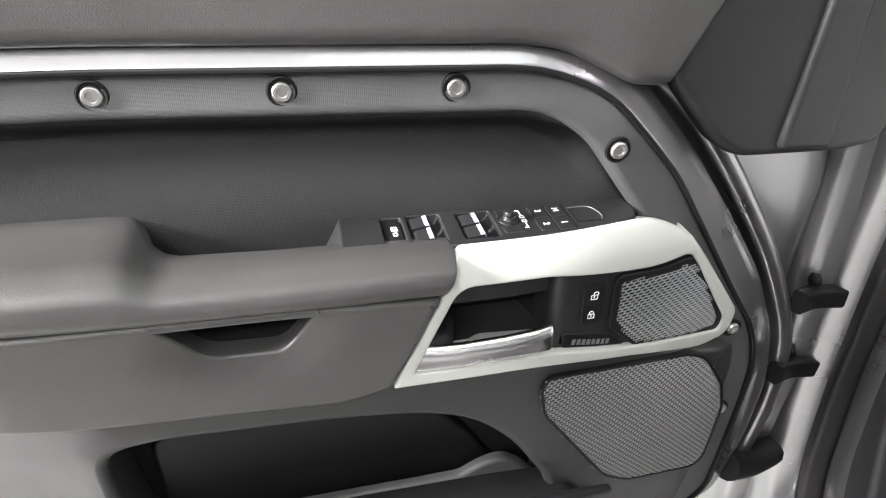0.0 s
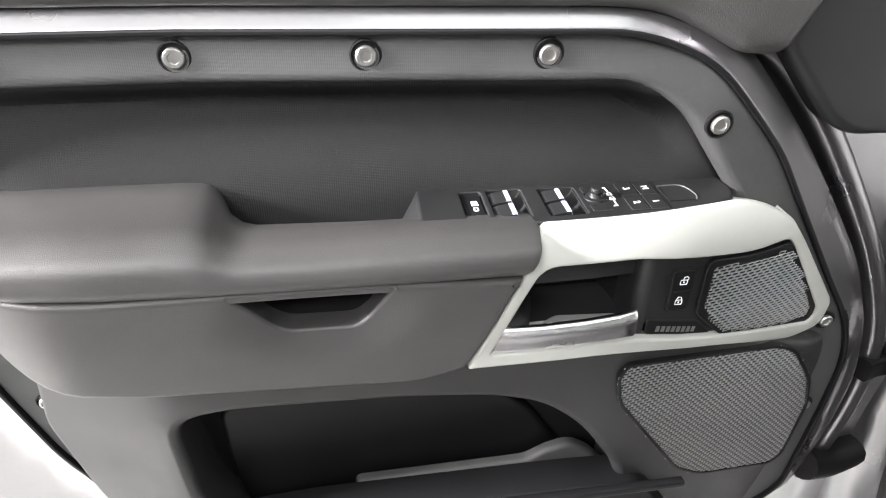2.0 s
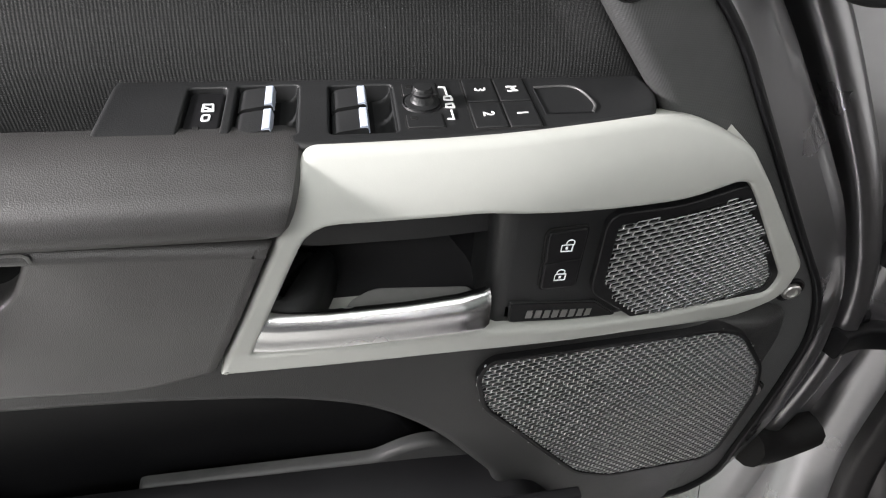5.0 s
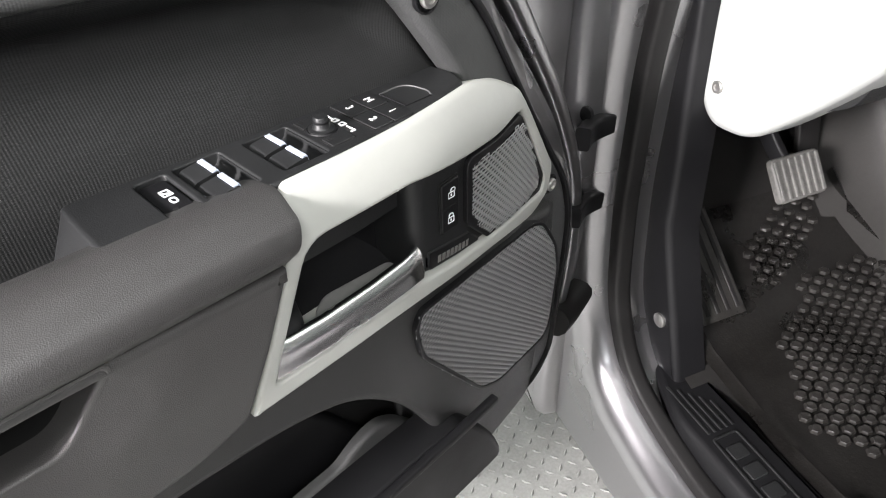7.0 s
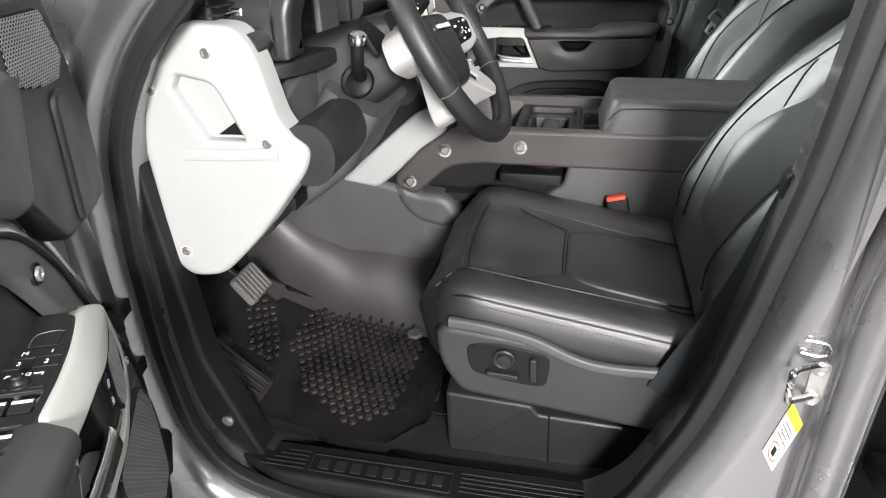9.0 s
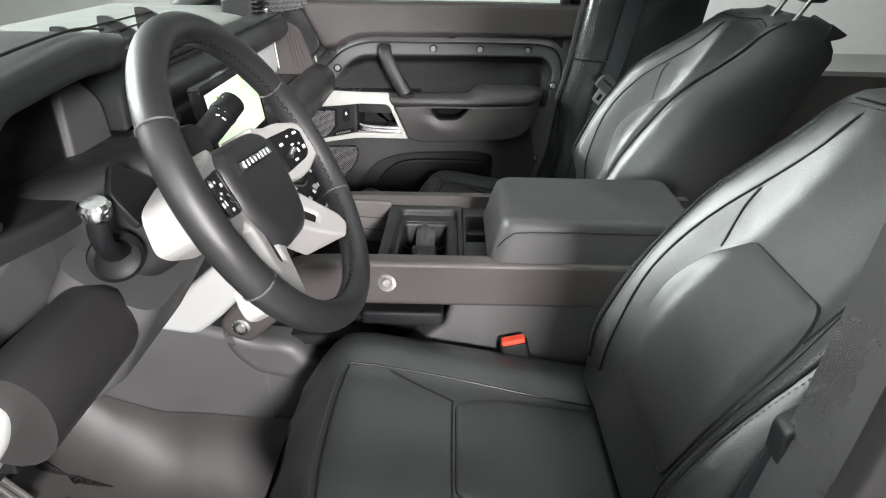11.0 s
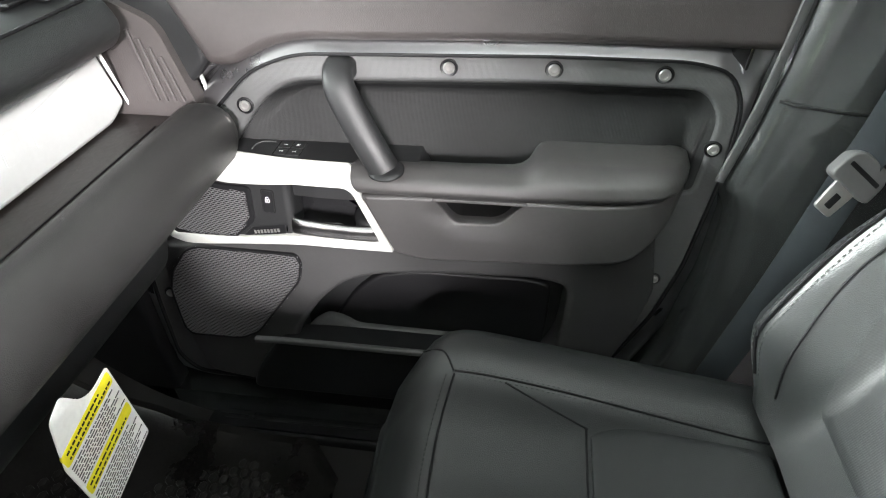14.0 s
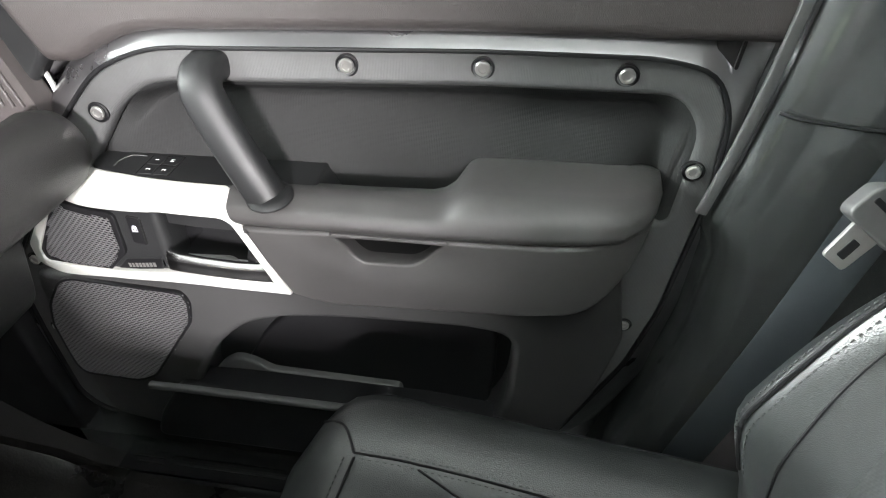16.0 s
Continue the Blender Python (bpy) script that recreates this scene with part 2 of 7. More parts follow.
def plate(outline, d0, d1, r=0.004, M=DOOR, bm=None, steps=3, back=True, fine=0.0):
    """A slab of that outline from depth d0 to d1, its edges rounded at d1."""
    bm = bm or bmesh.new()
    p, s = ccw(outline), (1 if d1 > d0 else -1)
    if fine:
        p = dense(p, fine)
    loops = [[M(a, b, d0) for a, b in p]]
    for i in range(steps + 1):
        th = math.pi / 2 * i / steps
        loops.append([M(a, b, d1 - s * r * (1 - math.sin(th))) for a, b in offset(p, r * (1 - math.cos(th)))])
    e = min(0.0008, r * 0.4)  # a narrow flat margin keeps the face's shading flat
    loops.append([M(a, b, d1) for a, b in offset(p, r + e)])
    if len(p) < 40 and not fine:
        skin(bm, loops, back, True)
    else:
        skin(bm, loops, back, False)
        cap(bm, [offset(p, r + e)], M, d1, fine)
        tidy(bm)
    return bm


def holed(outline, holes, d0, d1, r=0.003, M=DOOR, hr=None, steps=3, fine=0.03):
    """A slab with openings through it, all edges rounded at d1."""
    bm = bmesh.new()
    s, tops = (1 if d1 > d0 else -1), []
    hr = r if hr is None else hr
    for k, loop in enumerate([outline, *holes]):
        p, rr = dense(ccw(loop), fine), (r if k == 0 else hr)
        loops = [[M(a, b, d0) for a, b in p]]
        for i in range(steps + 1):
            th = math.pi / 2 * i / steps
            inset = rr * (1 - math.cos(th)) * (1 if k == 0 else -1)
            top = offset(p, inset)
            loops.append([M(a, b, d1 - s * rr * (1 - math.sin(th))) for a, b in top])
        top = offset(p, (rr + min(0.0008, rr * 0.4)) * (1 if k == 0 else -1))
        loops.append([M(a, b, d1) for a, b in top])
        skin(bm, loops, False, False)
        tops.append(top)
    cap(bm, tops, M, d1, fine)
    tidy(bm)
    return bm


def spline(pts, n=6, closed=False):
    """A smooth curve (Catmull-Rom) through points of any dimension."""
    pts = [Vector(p) for p in pts]
    out, m = [], len(pts)
    for i in range(m if closed else m - 1):
        if closed:
            a, b, c, d = (pts[(i + k) % m] for k in (-1, 0, 1, 2))
        else:
            b, c = pts[i], pts[i + 1]
            a, d = pts[max(i - 1, 0)], pts[min(i + 2, m - 1)]
        for j in range(n):
            t = j / n
            out.append(0.5 * (2 * b + (c - a) * t + (2 * a - 5 * b + 4 * c - d) * t * t + (3 * b - a - 3 * c + d) * t ** 3))
    if not closed:
        out.append(pts[-1])
    return out


def sweep(path, section, closed=False, up=(0, 0, 1), scales=None, bm=None, caps=True):
    """A section (points across and up) carried along a path."""
    bm = bm or bmesh.new()
    path = [Vector(p) for p in path]
    m, loops = len(path), []
    up = Vector(up)
    for i, p in enumerate(path):
        a = path[i - 1] if (i or closed) else p
        b = path[(i + 1) % m] if (i < m - 1 or closed) else p
        t = (b - a).normalized()
        x = t.cross(up)
        x = x.normalized() if x.length > 1e-4 else Vector((1, 0, 0))
        y = x.cross(t).normalized()
        k = scales[i] if scales else 1
        loops.append([p + x * u * k + y * v * k for u, v in section])
    if closed:
        skin(bm, loops + [loops[0]], False, False)
        bmesh.ops.remove_doubles(bm, verts=bm.verts, dist=1e-5)
    else:
        skin(bm, loops, caps, caps)
    return bm


def circle(r, n=12, r2=None):
    return [(r * math.cos(2 * math.pi * i / n), (r2 or r) * math.sin(2 * math.pi * i / n)) for i in range(n)]


def rrect(w, h, r, n=3):
    return rnd([(-w / 2, -h / 2), (w / 2, -h / 2), (w / 2, h / 2), (-w / 2, h / 2)], r, n)


def lathe(profile, axis_point, axis, n=20, bm=None):
    """A turned shape: (radius, height) pairs about an axis."""
    bm = bm or bmesh.new()
    z = Vector(axis).normalized()
    x = z.cross(Vector((0, 0, 1)) if abs(z.z) < 0.9 else Vector((1, 0, 0))).normalized()
    y = z.cross(x)
    c = Vector(axis_point)
    loops = [[c + z * h + (x * math.cos(2 * math.pi * i / n) + y * math.sin(2 * math.pi * i / n)) * max(r, 1e-4) for i in range(n)] for r, h in profile]
    skin(bm, loops)
    return bm


def box(lo, hi, r=0.004, bm=None):
    """A block with rounded upright and top edges."""
    out = rnd([(lo[0], lo[1]), (hi[0], lo[1]), (hi[0], hi[1]), (lo[0], hi[1])], r * 1.5, 3)
    return plate(out, lo[2], hi[2], r, ZP, bm)


def part(name, bm, material, parent=None, label="", s=1, sharp=38):
    """One mesh object under its thing. s=-1 mirrors it in x."""
    if s < 0:
        bmesh.ops.scale(bm, vec=(-1, 1, 1), verts=bm.verts)
    bmesh.ops.recalc_face_normals(bm, faces=bm.faces)
    me = bpy.data.meshes.new(name)
    bm.to_mesh(me)
    bm.free()
    me.materials.append(material)
    me.shade_smooth()
    me.set_sharp_from_angle(angle=radians(sharp))
    ob = new(name, me)
    if parent:
        ob.parent = parent
    if label:
        tagged(ob, label)
    return ob


def thing(name, label, category, group="", kind="", m=None):
    ob = new(name)
    ob.empty_display_size = 0.05
    if m is not None:
        ob.matrix_world = m
    return tagged(ob, label, category, group, kind)


def share(name, ob, parent, m):
    """Another object on ob's mesh."""
    o = new(name, ob.data)
    o.parent = parent
    o.matrix_basis = m
    return o


def inside(p, poly):
    x, y, c = p[0], p[1], False
    for i in range(len(poly)):
        (x1, y1), (x2, y2) = poly[i - 1], poly[i]
        if (y1 > y) != (y2 > y) and x < (x2 - x1) * (y - y1) / (y2 - y1) + x1:
            c = not c
    return c


def letters(text, size, m, material, parent, name="legend", thick=0.0003):
    """Raised print in the built-in font, as a mesh."""
    cu = bpy.data.curves.new(name, "FONT")
    cu.body, cu.size, cu.extrude, cu.align_x, cu.align_y = text, size, thick, "CENTER", "CENTER"
    cu.resolution_u = 3
    tmp = bpy.data.objects.new(name, cu)
    scene.collection.objects.link(tmp)
    me = bpy.data.meshes.new_from_object(tmp.evaluated_get(bpy.context.evaluated_depsgraph_get()))
    bpy.data.objects.remove(tmp)
    me.name = name
    me.materials.clear()
    me.materials.append(material)
    ob = new(name, me)
    ob.parent = parent
    ob.matrix_basis = m
    return ob


def fasten(parent, m, r=0.0076, cup=True):
    """A socket-head screw in its dark cup; local z points out of the panel."""
    e = bmesh.new()
    lathe([(r * 0.55, 0.0), (r, 0.0004), (r, 0.003), (r * 0.86, 0.0042), (r * 0.58, 0.0042), (r * 0.5, 0.0024), (r * 0.2, 0.0022)], (0, 0, 0), (0, 0, 1), 18, e)
    key = ("screw", r)
    if key not in MATS:
        ob = part("screw", e, STEEL, parent)
        MATS[key] = ob.data
    else:
        e.free()
        ob = new("screw", MATS[key])
        ob.parent = parent
    ob.matrix_basis = m
    if cup:
        key = ("cup", r)
        if key not in MATS:
            c = lathe([(r * 1.5, -0.004), (r * 1.55, 0.0006), (r * 1.4, 0.0012), (r * 1.2, -0.0010), (r * 0.9, -0.0010)], (0, 0, 0), (0, 0, 1), 20)
            co = part("screw_cup", c, BLACK, parent)
            MATS[key] = co.data
        else:
            co = new("screw_cup", MATS[key])
            co.parent = parent
        co.matrix_basis = m
    return ob

# ---- front doors ----
# Door space: x along the door towards its rear edge, y out of the trim into the cabin, z up.
# the open door hangs a little out of plumb on its raked hinges
DRIVER = Matrix(((-0.91469, 0.40237, 0.03789, -1.7154), (-0.40268, -0.91534, -0.00065, 0.4488), (0.03442, -0.01585, 0.99928, 0.0058), (0, 0, 0, 1)))
PASSENGER = Matrix(((0, -1, 0, 0.74), (1, 0, 0, 0), (0, 0, 1, 0), (0, 0, 0, 1)))

PANEL_EDGE = [(0.175, 1.270, 0.03), (0.228, 1.258, 0.03), (0.250, 1.215, 0.03), (0.251, 1.12), (0.228, 0.943), (0.20, 0.84), (0.125, 0.68), (0.06, 0.62, 0.03),
              (-0.64, 0.62, 0.03), (-0.672, 0.66), (-0.676, 0.80, 0.05), (-0.674, 0.89, 0.05), (-0.652, 0.95, 0.03), (-0.615, 1.0), (-0.558, 1.08), (-0.498, 1.162), (-0.455, 1.206), (-0.413, 1.246, 0.04), (-0.35, 1.270, 0.05)]
RECESS = [(0.200, 1.231, 0.02), (0.226, 1.195, 0.02), (0.214, 1.08, 0.01), (-0.502, 1.08, 0.01), (-0.437, 1.160, 0.03), (-0.404, 1.203, 0.03), (-0.358, 1.231, 0.03)]
FIELD_EDGE = [(0.176, 1.2080, 0.015), (0.193, 1.185, 0.015), (0.176, 1.08, 0.01), (-0.480, 1.08, 0.01), (-0.415, 1.150, 0.03), (-0.382, 1.190, 0.03), (-0.345, 1.2080, 0.03)]


def smooth01(t):
    t = min(max(t, 0.0), 1.0)
    return t * t * (3 - 2 * t)


def bulge(u):
    """The trim panel comes towards the cabin on its way to the front, then falls away."""
    return 0.078 * max(0.0, min(-u, 0.43)) - 0.012 * smooth01((-0.44 - u) / 0.16)


def bent(bm, k=1.0):
    for v in bm.verts:
        v.co.y += bulge(v.co.x) * k
    return bm


def turn_back(u):
    x = -0.385 - u
    return 0.14 * (x + math.sqrt(x * x + 0.0025))


def swept_back(bm):
    """Trim round the small speaker turns away towards the front."""
    for v in bm.verts:
        v.co.y -= turn_back(v.co.x)
    return bm


def low_back(bm):
    for v in bm.verts:
        v.co.y -= 0.12 * max(0.0, -0.37 - v.co.x)
    return bm


def grille(poly, d, pu, pw, slot, M=DOOR):
    """A perforated sheet: staggered slots cut through it, their rims rolled over."""
    bm = bmesh.new()
    us, ws = [p[0] for p in poly], [p[1] for p in poly]
    inner = offset(ccw(poly), 0.0015)
    row, w = 0, min(ws)
    while w < max(ws):
        u = min(us) + (pu / 2 if row % 2 else 0)
        while u < max(us):
            if inside((u, w), inner):
                hu, hw, a, c = pu / 2, pw / 2, pu * slot / 2, pw * 0.39
                o = [(-hu, -hw), (0, -hw), (hu, -hw), (hu, 0), (hu, hw), (0, hw), (-hu, hw), (-hu, 0)]
                h = [(-a * 0.8, -c), (0, -c), (a * 0.8, -c), (a, 0), (a * 0.8, c), (0, c), (-a * 0.8, c), (-a, 0)]
                vo = [bm.verts.new(M(u + x, w + y, d)) for x, y in o]
                vh = [bm.verts.new(M(u + x, w + y, d + 0.0004)) for x, y in h]
                vd = [bm.verts.new(M(u + x, w + y, d - 0.0008)) for x, y in h]
                for i in range(8):
                    j = (i + 1) % 8
                    bm.faces.new((vo[i], vo[j], vh[j], vh[i]))
                    bm.faces.new((vh[i], vh[j], vd[j], vd[i]))
            u += pu
        w += pw
        row += 1
    return bm


def gap(x, y, poly):
    """How far a point lies from a polygon's edge."""
    best, p = 9.0, Vector((x, y))
    for i in range(len(poly)):
        a, b = Vector(poly[i - 1]), Vector(poly[i])
        e = b - a
        t = min(max((p - a).dot(e) / max(e.length_squared, 1e-12), 0.0), 1.0)
        best = min(best, (p - a - e * t).length)
    return best


def facing(u, d, w, spin=0.0):
    """A pose on the door whose z points into the cabin."""
    return Matrix.Translation((u, d, w)) @ Matrix.Rotation(radians(-90), 4, "X") @ Matrix.Rotation(radians(spin), 4, "Z")


POD_TOP = 1.132


def quad(u0, u1, d0, d1, r=0.003):
    return rnd([(u0, d0), (u1, d0), (u1, d1), (u0, d1)], r)


def car_door(m, s, label, driver):
    door = thing("car_door", label, "car door", "front doors", m=m)

    def add(name, bm, material, text="", parent=None):
        return part(name, bm, material, parent or door, text, s)

    # painted shell with the window frame above
    shell = [(-0.78, 0.56, 0.05), (0.25, 0.56, 0.12), (0.34, 0.80, 0.1), (0.35, 1.0), (0.36, 1.30), (0.31, 1.34), (-0.72, 1.34), (-0.78, 1.10)]
    add("door_shell", plate(rnd(shell, 0.02), -0.15, -0.062, 0.02), PAINT, "grey metallic painted inner door shell")
    rear = [(0.36, 1.30), (0.35, 1.1), (0.345, 0.94), (0.335, 0.82), (0.30, 0.67), (0.22, 0.58)] if driver else [(0.31, 1.30), (0.285, 1.1), (0.262, 0.94), (0.245, 0.82), (0.19, 0.69), (0.10, 0.59)]
    rim = rear + [(-0.64, 0.575), (-0.715, 0.60), (-0.738, 0.72), (-0.738, 0.83), (-0.716, 0.915), (-0.667, 1.01), (-0.607, 1.090), (-0.55, 1.160), (-0.50, 1.212), (-0.452, 1.258), (-0.40, 1.288), (-0.34, 1.300), (-0.1, 1.300), (0.2, 1.3)]
    rb = holed(rnd(rim, 0.03), [offset(ccw(rnd(PANEL_EDGE, 0.02)), -0.0005)], -0.065, 0.004, 0.014, hr=0.005, steps=5)
    near = ccw(rnd(PANEL_EDGE, 0.02))
    for v in rb.verts:  # its face falls away from the trim panel
        if v.co.y > -0.03:
            v.co.y -= 0.8 * min(0.030, max(0.0, gap(v.co.x, v.co.z, near) - 0.004))
    add("painted_rim", bent(rb), PAINT, "glossy grey painted rim")
    edge = ccw(rnd(PANEL_EDGE, 0.02))
    add("edge_seal", bent(holed(offset(edge, -0.0045), [offset(edge, 0.0004)], -0.03, 0.005, 0.0018, hr=0.0012, steps=3)), BLACK, "black rubber edge seal")
    # stepped flange of the shell along its leading edge
    fl = [(-0.40, -0.02, 1.268), (-0.455, -0.022, 1.232), (-0.51, -0.026, 1.178), (-0.575, -0.032, 1.10), (-0.64, -0.036, 1.01), (-0.70, -0.04, 0.90), (-0.722, -0.04, 0.80), (-0.715, -0.036, 0.70), (-0.69, -0.034, 0.61)]
    add("shell_flange", sweep(spline([(u - 0.052, d - 0.012, w) for u, d, w in fl], 5), rnd([(-0.012, -0.035), (0.012, -0.035), (0.012, 0.035), (-0.012, 0.035)], 0.010, 4), up=(0, 1, 0)), PAINT, "grey painted door flange")
    for a, b, name in (((-0.70, -0.05, 1.33), (-0.33, -0.09, 1.72), "front_window_frame"), ((0.30, -0.05, 1.33), (0.26, -0.09, 1.72), "rear_window_frame"), ((-0.34, -0.09, 1.72), (0.27, -0.09, 1.72), "top_window_frame")):
        add(name, sweep([a, b], rrect(0.05, 0.045, 0.012)), BLACK)
    glass = add("window_glass", plate([(-0.68, 1.33), (0.29, 1.33), (0.26, 1.71), (-0.33, 1.71)], -0.078, -0.072, 0.001), GLASS, "clear side window glass")
    glass.visible_shadow = False

    upper = [(0.34, 1.288, 0.02), (-0.33, 1.288), (-0.37, 1.283), (-0.415, 1.262), (-0.435, 1.252, 0.012), (-0.472, 1.250, 0.012), (-0.53, 1.36), (-0.55, 1.385), (0.34, 1.385)]
    add("upper_trim", bent(plate(rnd(upper, 0.02), -0.05, 0.006, 0.016, steps=5, fine=0.03)), BROWN if not driver else SOFT2, "dark soft-touch upper door trim")
    sail = [(-0.477, 1.252), (-0.541, 1.186, 0.03), (-0.568, 1.172, 0.03), (-0.69, 1.171, 0.03), (-0.735, 1.18, 0.02), (-0.735, 1.30), (-0.675, 1.45, 0.02), (-0.49, 1.45, 0.02), (-0.49, 1.385)]
    add("mirror_sail", plate(rnd(sail, 0.01), -0.05, 0.024, 0.010, steps=4), GRAIN, "black plastic mirror sail panel")
    flute = plate(rnd([(-0.605, 1.18), (-0.665, 1.18), (-0.655, 1.34, 0.02), (-0.612, 1.34, 0.02)], 0.008), 0.014, 0.031, 0.006, fine=0.02)
    add("sail_flute", flute, GRAIN)
    sg = rnd([(-0.505, 1.432), (-0.625, 1.432), (-0.664, 1.374), (-0.640, 1.350), (-0.575, 1.352), (-0.505, 1.364)], 0.012)
    add("sail_grille_bed", plate(sg, 0.015, 0.0312, 0.0004), CAVE)
    add("sail_grille", grille(sg, 0.0326, 0.0074, 0.0035, 0.86), GRILLE, "perforated silver grille in the mirror sail")

    # upper trim panel with its sunk field
    tp = holed(rnd(PANEL_EDGE, 0.02), [rnd(RECESS, 0.01)], -0.02, 0.0, 0.003, hr=0.009, steps=5)
    for v in tp.verts:  # the screw strip leans back a little towards its top
        v.co.y -= 0.16 * max(0.0, v.co.z - 1.235)
        v.co.y -= 0.05 * smooth01((1.06 - v.co.z) / 0.05) * smooth01((0.14 - v.co.x) / 0.05) * smooth01((v.co.x + 0.58) / 0.05)
    add("trim_panel", bent(tp), PANEL, "textured dark grey trim panel")
    p0, p1 = (dense_pair(ccw(rnd(RECESS, 0.01)), ccw(rnd(FIELD_EDGE, 0.01)), 0.03))
    bm = bmesh.new()
    loops = []
    for k in range(7):
        t = k / 6
        loops.append([(a + (c - a) * t, -0.004 - 0.030 * smooth01(t), b + (e - b) * t) for (a, b), (c, e) in zip(offset(p0, -0.005 * (1 - t)), p1)])
    skin(bm, loops, False, False)
    cap(bm, [p1], DOOR, -0.034, 0.02)
    tidy(bm)
    for v in bm.verts:  # the field comes forward again towards the armrest
        if v.co.y < -0.005:
            v.co.y += (v.co.y / -0.034) * (0.036 * smooth01((1.212 - v.co.z) / 0.085)) * (1.0 - 0.75 * smooth01((v.co.x - 0.15) / 0.05))
    for v in bm.verts:
        v.co.y += bulge(v.co.x) * (1.0 if v.co.y > -0.012 and v.co.z > 1.216 else 0.30 + 0.70 * smooth01((v.co.z - 1.19) / 0.04))
    add("sunk_field", bm, FIELD, "woven-texture sunk field")

    # soft armrest with its raised elbow pad
    def arm(u, front, top, low, back=0.0):
        h = top - low
        out = rnd([(back, low - 0.001), (front - 0.007, low - 0.001, 0.004), (front, low + 0.009, 0.010), (front - 0.005, top - h * 0.30, 0.020), (front - 0.028, top, 0.022), (back + 0.018, top + 0.0005, 0.02), (back, top - 0.005, 0.006)], 0.006, 6)
        return [(u, a, b) for a, b in out]

    rows = [(-0.2635, 0.094, 1.126, 1.103, 0.045), (-0.2625, 0.098, 1.1285, 1.1015, 0.043), (-0.260, 0.1012, 1.1312, 1.1005, 0.042), (-0.254, 0.1025, 1.1325, 1.1000, 0.041), (-0.12, 0.102, 1.1328, 1.0995, 0.040), (-0.046, 0.102, 1.1335, 1.1000, 0.037), (-0.034, 0.102, 1.1342, 1.1005, 0.032), (-0.024, 0.102, 1.137, 1.1008, 0.022), (-0.016, 0.102, 1.1415, 1.1010, 0.0), (-0.009, 0.102, 1.1445, 1.1012, -0.018), (0.0, 0.102, 1.1462, 1.1015, -0.028), (0.02, 0.102, 1.147, 1.102, -0.03), (0.07, 0.102, 1.1475, 1.104, -0.03), (0.125, 0.100, 1.1475, 1.107, -0.03), (0.155, 0.096, 1.147, 1.111, -0.03), (0.176, 0.080, 1.145, 1.116, -0.03), (0.190, 0.055, 1.142, 1.121, -0.03), (0.198, 0.025, 1.138, 1.125, -0.03)]
    bm = bmesh.new()
    skin(bm, [arm(*row) for row in rows])
    for v in bm.verts:  # its front end leans forward towards the switch pod
        if v.co.x < -0.2:
            v.co.x -= 0.36 * max(0.0, v.co.z - 1.100) * smooth01((-0.2 - v.co.x) / 0.05)
    add("armrest", bm, SOFT, "padded soft-touch armrest")
    # upholstered panel below it, with a finger slot
    pad = [(0.192, 1.121, 0.01), (0.176, 1.06, 0.04), (0.135, 1.008, 0.04), (0.06, 0.996), (-0.081, 0.989), (-0.172, 0.9845, 0.03), (-0.2135, 0.9975, 0.004), (-0.2565, 1.0962, 0.003), (-0.152, 1.1005), (0.07, 1.1025), (0.155, 1.108)]
    slot = [(-0.0255, 1.0985, 0.001), (-0.052, 1.066, 0.012), (-0.066, 1.0575, 0.01), (-0.120, 1.0565, 0.012), (-0.133, 1.068, 0.012), (-0.1505, 1.0975, 0.001)]
    padbm = holed(rnd(pad, 0.006), [rnd(slot, 0.004)], 0.0, 0.0975, 0.006, hr=0.003, steps=5, fine=0.015)
    for v in padbm.verts:  # rounded at its rear, tucked in towards its foot, hollowed for the fingers under the slot
        if v.co.y > 0.05:
            v.co.y -= 2.6 * max(0.0, v.co.x - 0.10) ** 2 * 2.2
            v.co.y -= 0.10 * max(0.0, 1.05 - v.co.z)
            q = math.hypot((v.co.x + 0.092) / 0.085, (v.co.z - 1.075) / 0.048)
            v.co.y -= 0.007 * smooth01((1.0 - q) / 0.55) * smooth01((1.098 - v.co.z) / 0.015)
    add("door_pad", padbm, SOFT, "soft-touch lower door pad")
    lin = bmesh.new()
    sl = ccw(rnd(slot, 0.004))
    skin(lin, [[(a, 0.074, b) for a, b in offset(sl, -0.0002)], [(a, 0.05, b) for a, b in offset(sl, 0.0008)], [(a, 0.016, b) for a, b in offset(sl, 0.0008)]], False, True)
    add("slot_lining", lin, CAVE, "black finger slot lining")

    # pale trim frame round the handle and the small speaker
    outer = [(-0.2735, 1.1325, 0.006), (-0.40, 1.1325, 0.02), (-0.435, 1.1318, 0.02), (-0.459, 1.131, 0.01), (-0.486, 1.1255, 0.012), (-0.516, 1.109, 0.006), (-0.5455, 1.0755), (-0.622, 0.983, 0.008), (-0.620, 0.9505, 0.018), (-0.575, 0.9445, 0.03), (-0.468, 0.974), (-0.373, 0.9965, 0.05), (-0.2145, 0.9965, 0.003), (-0.2575, 1.0935, 0.006)]
    hole = [(-0.2735, 1.1015, 0.014), (-0.358, 1.1015), (-0.436, 1.0895, 0.05), (-0.479, 1.0838, 0.03), (-0.514, 1.0875, 0.006), (-0.524, 1.084, 0.006), (-0.5357, 1.070, 0.01), (-0.604, 0.977, 0.008), (-0.600, 0.9605, 0.008), (-0.473, 0.9855, 0.04), (-0.3685, 1.0125, 0.02), (-0.2345, 1.0125, 0.003)]
    trim = holed(rnd(outer, 0.008), [rnd(hole, 0.006)], 0.050, 0.0935, 0.003, hr=0.003, steps=4, fine=0.012)
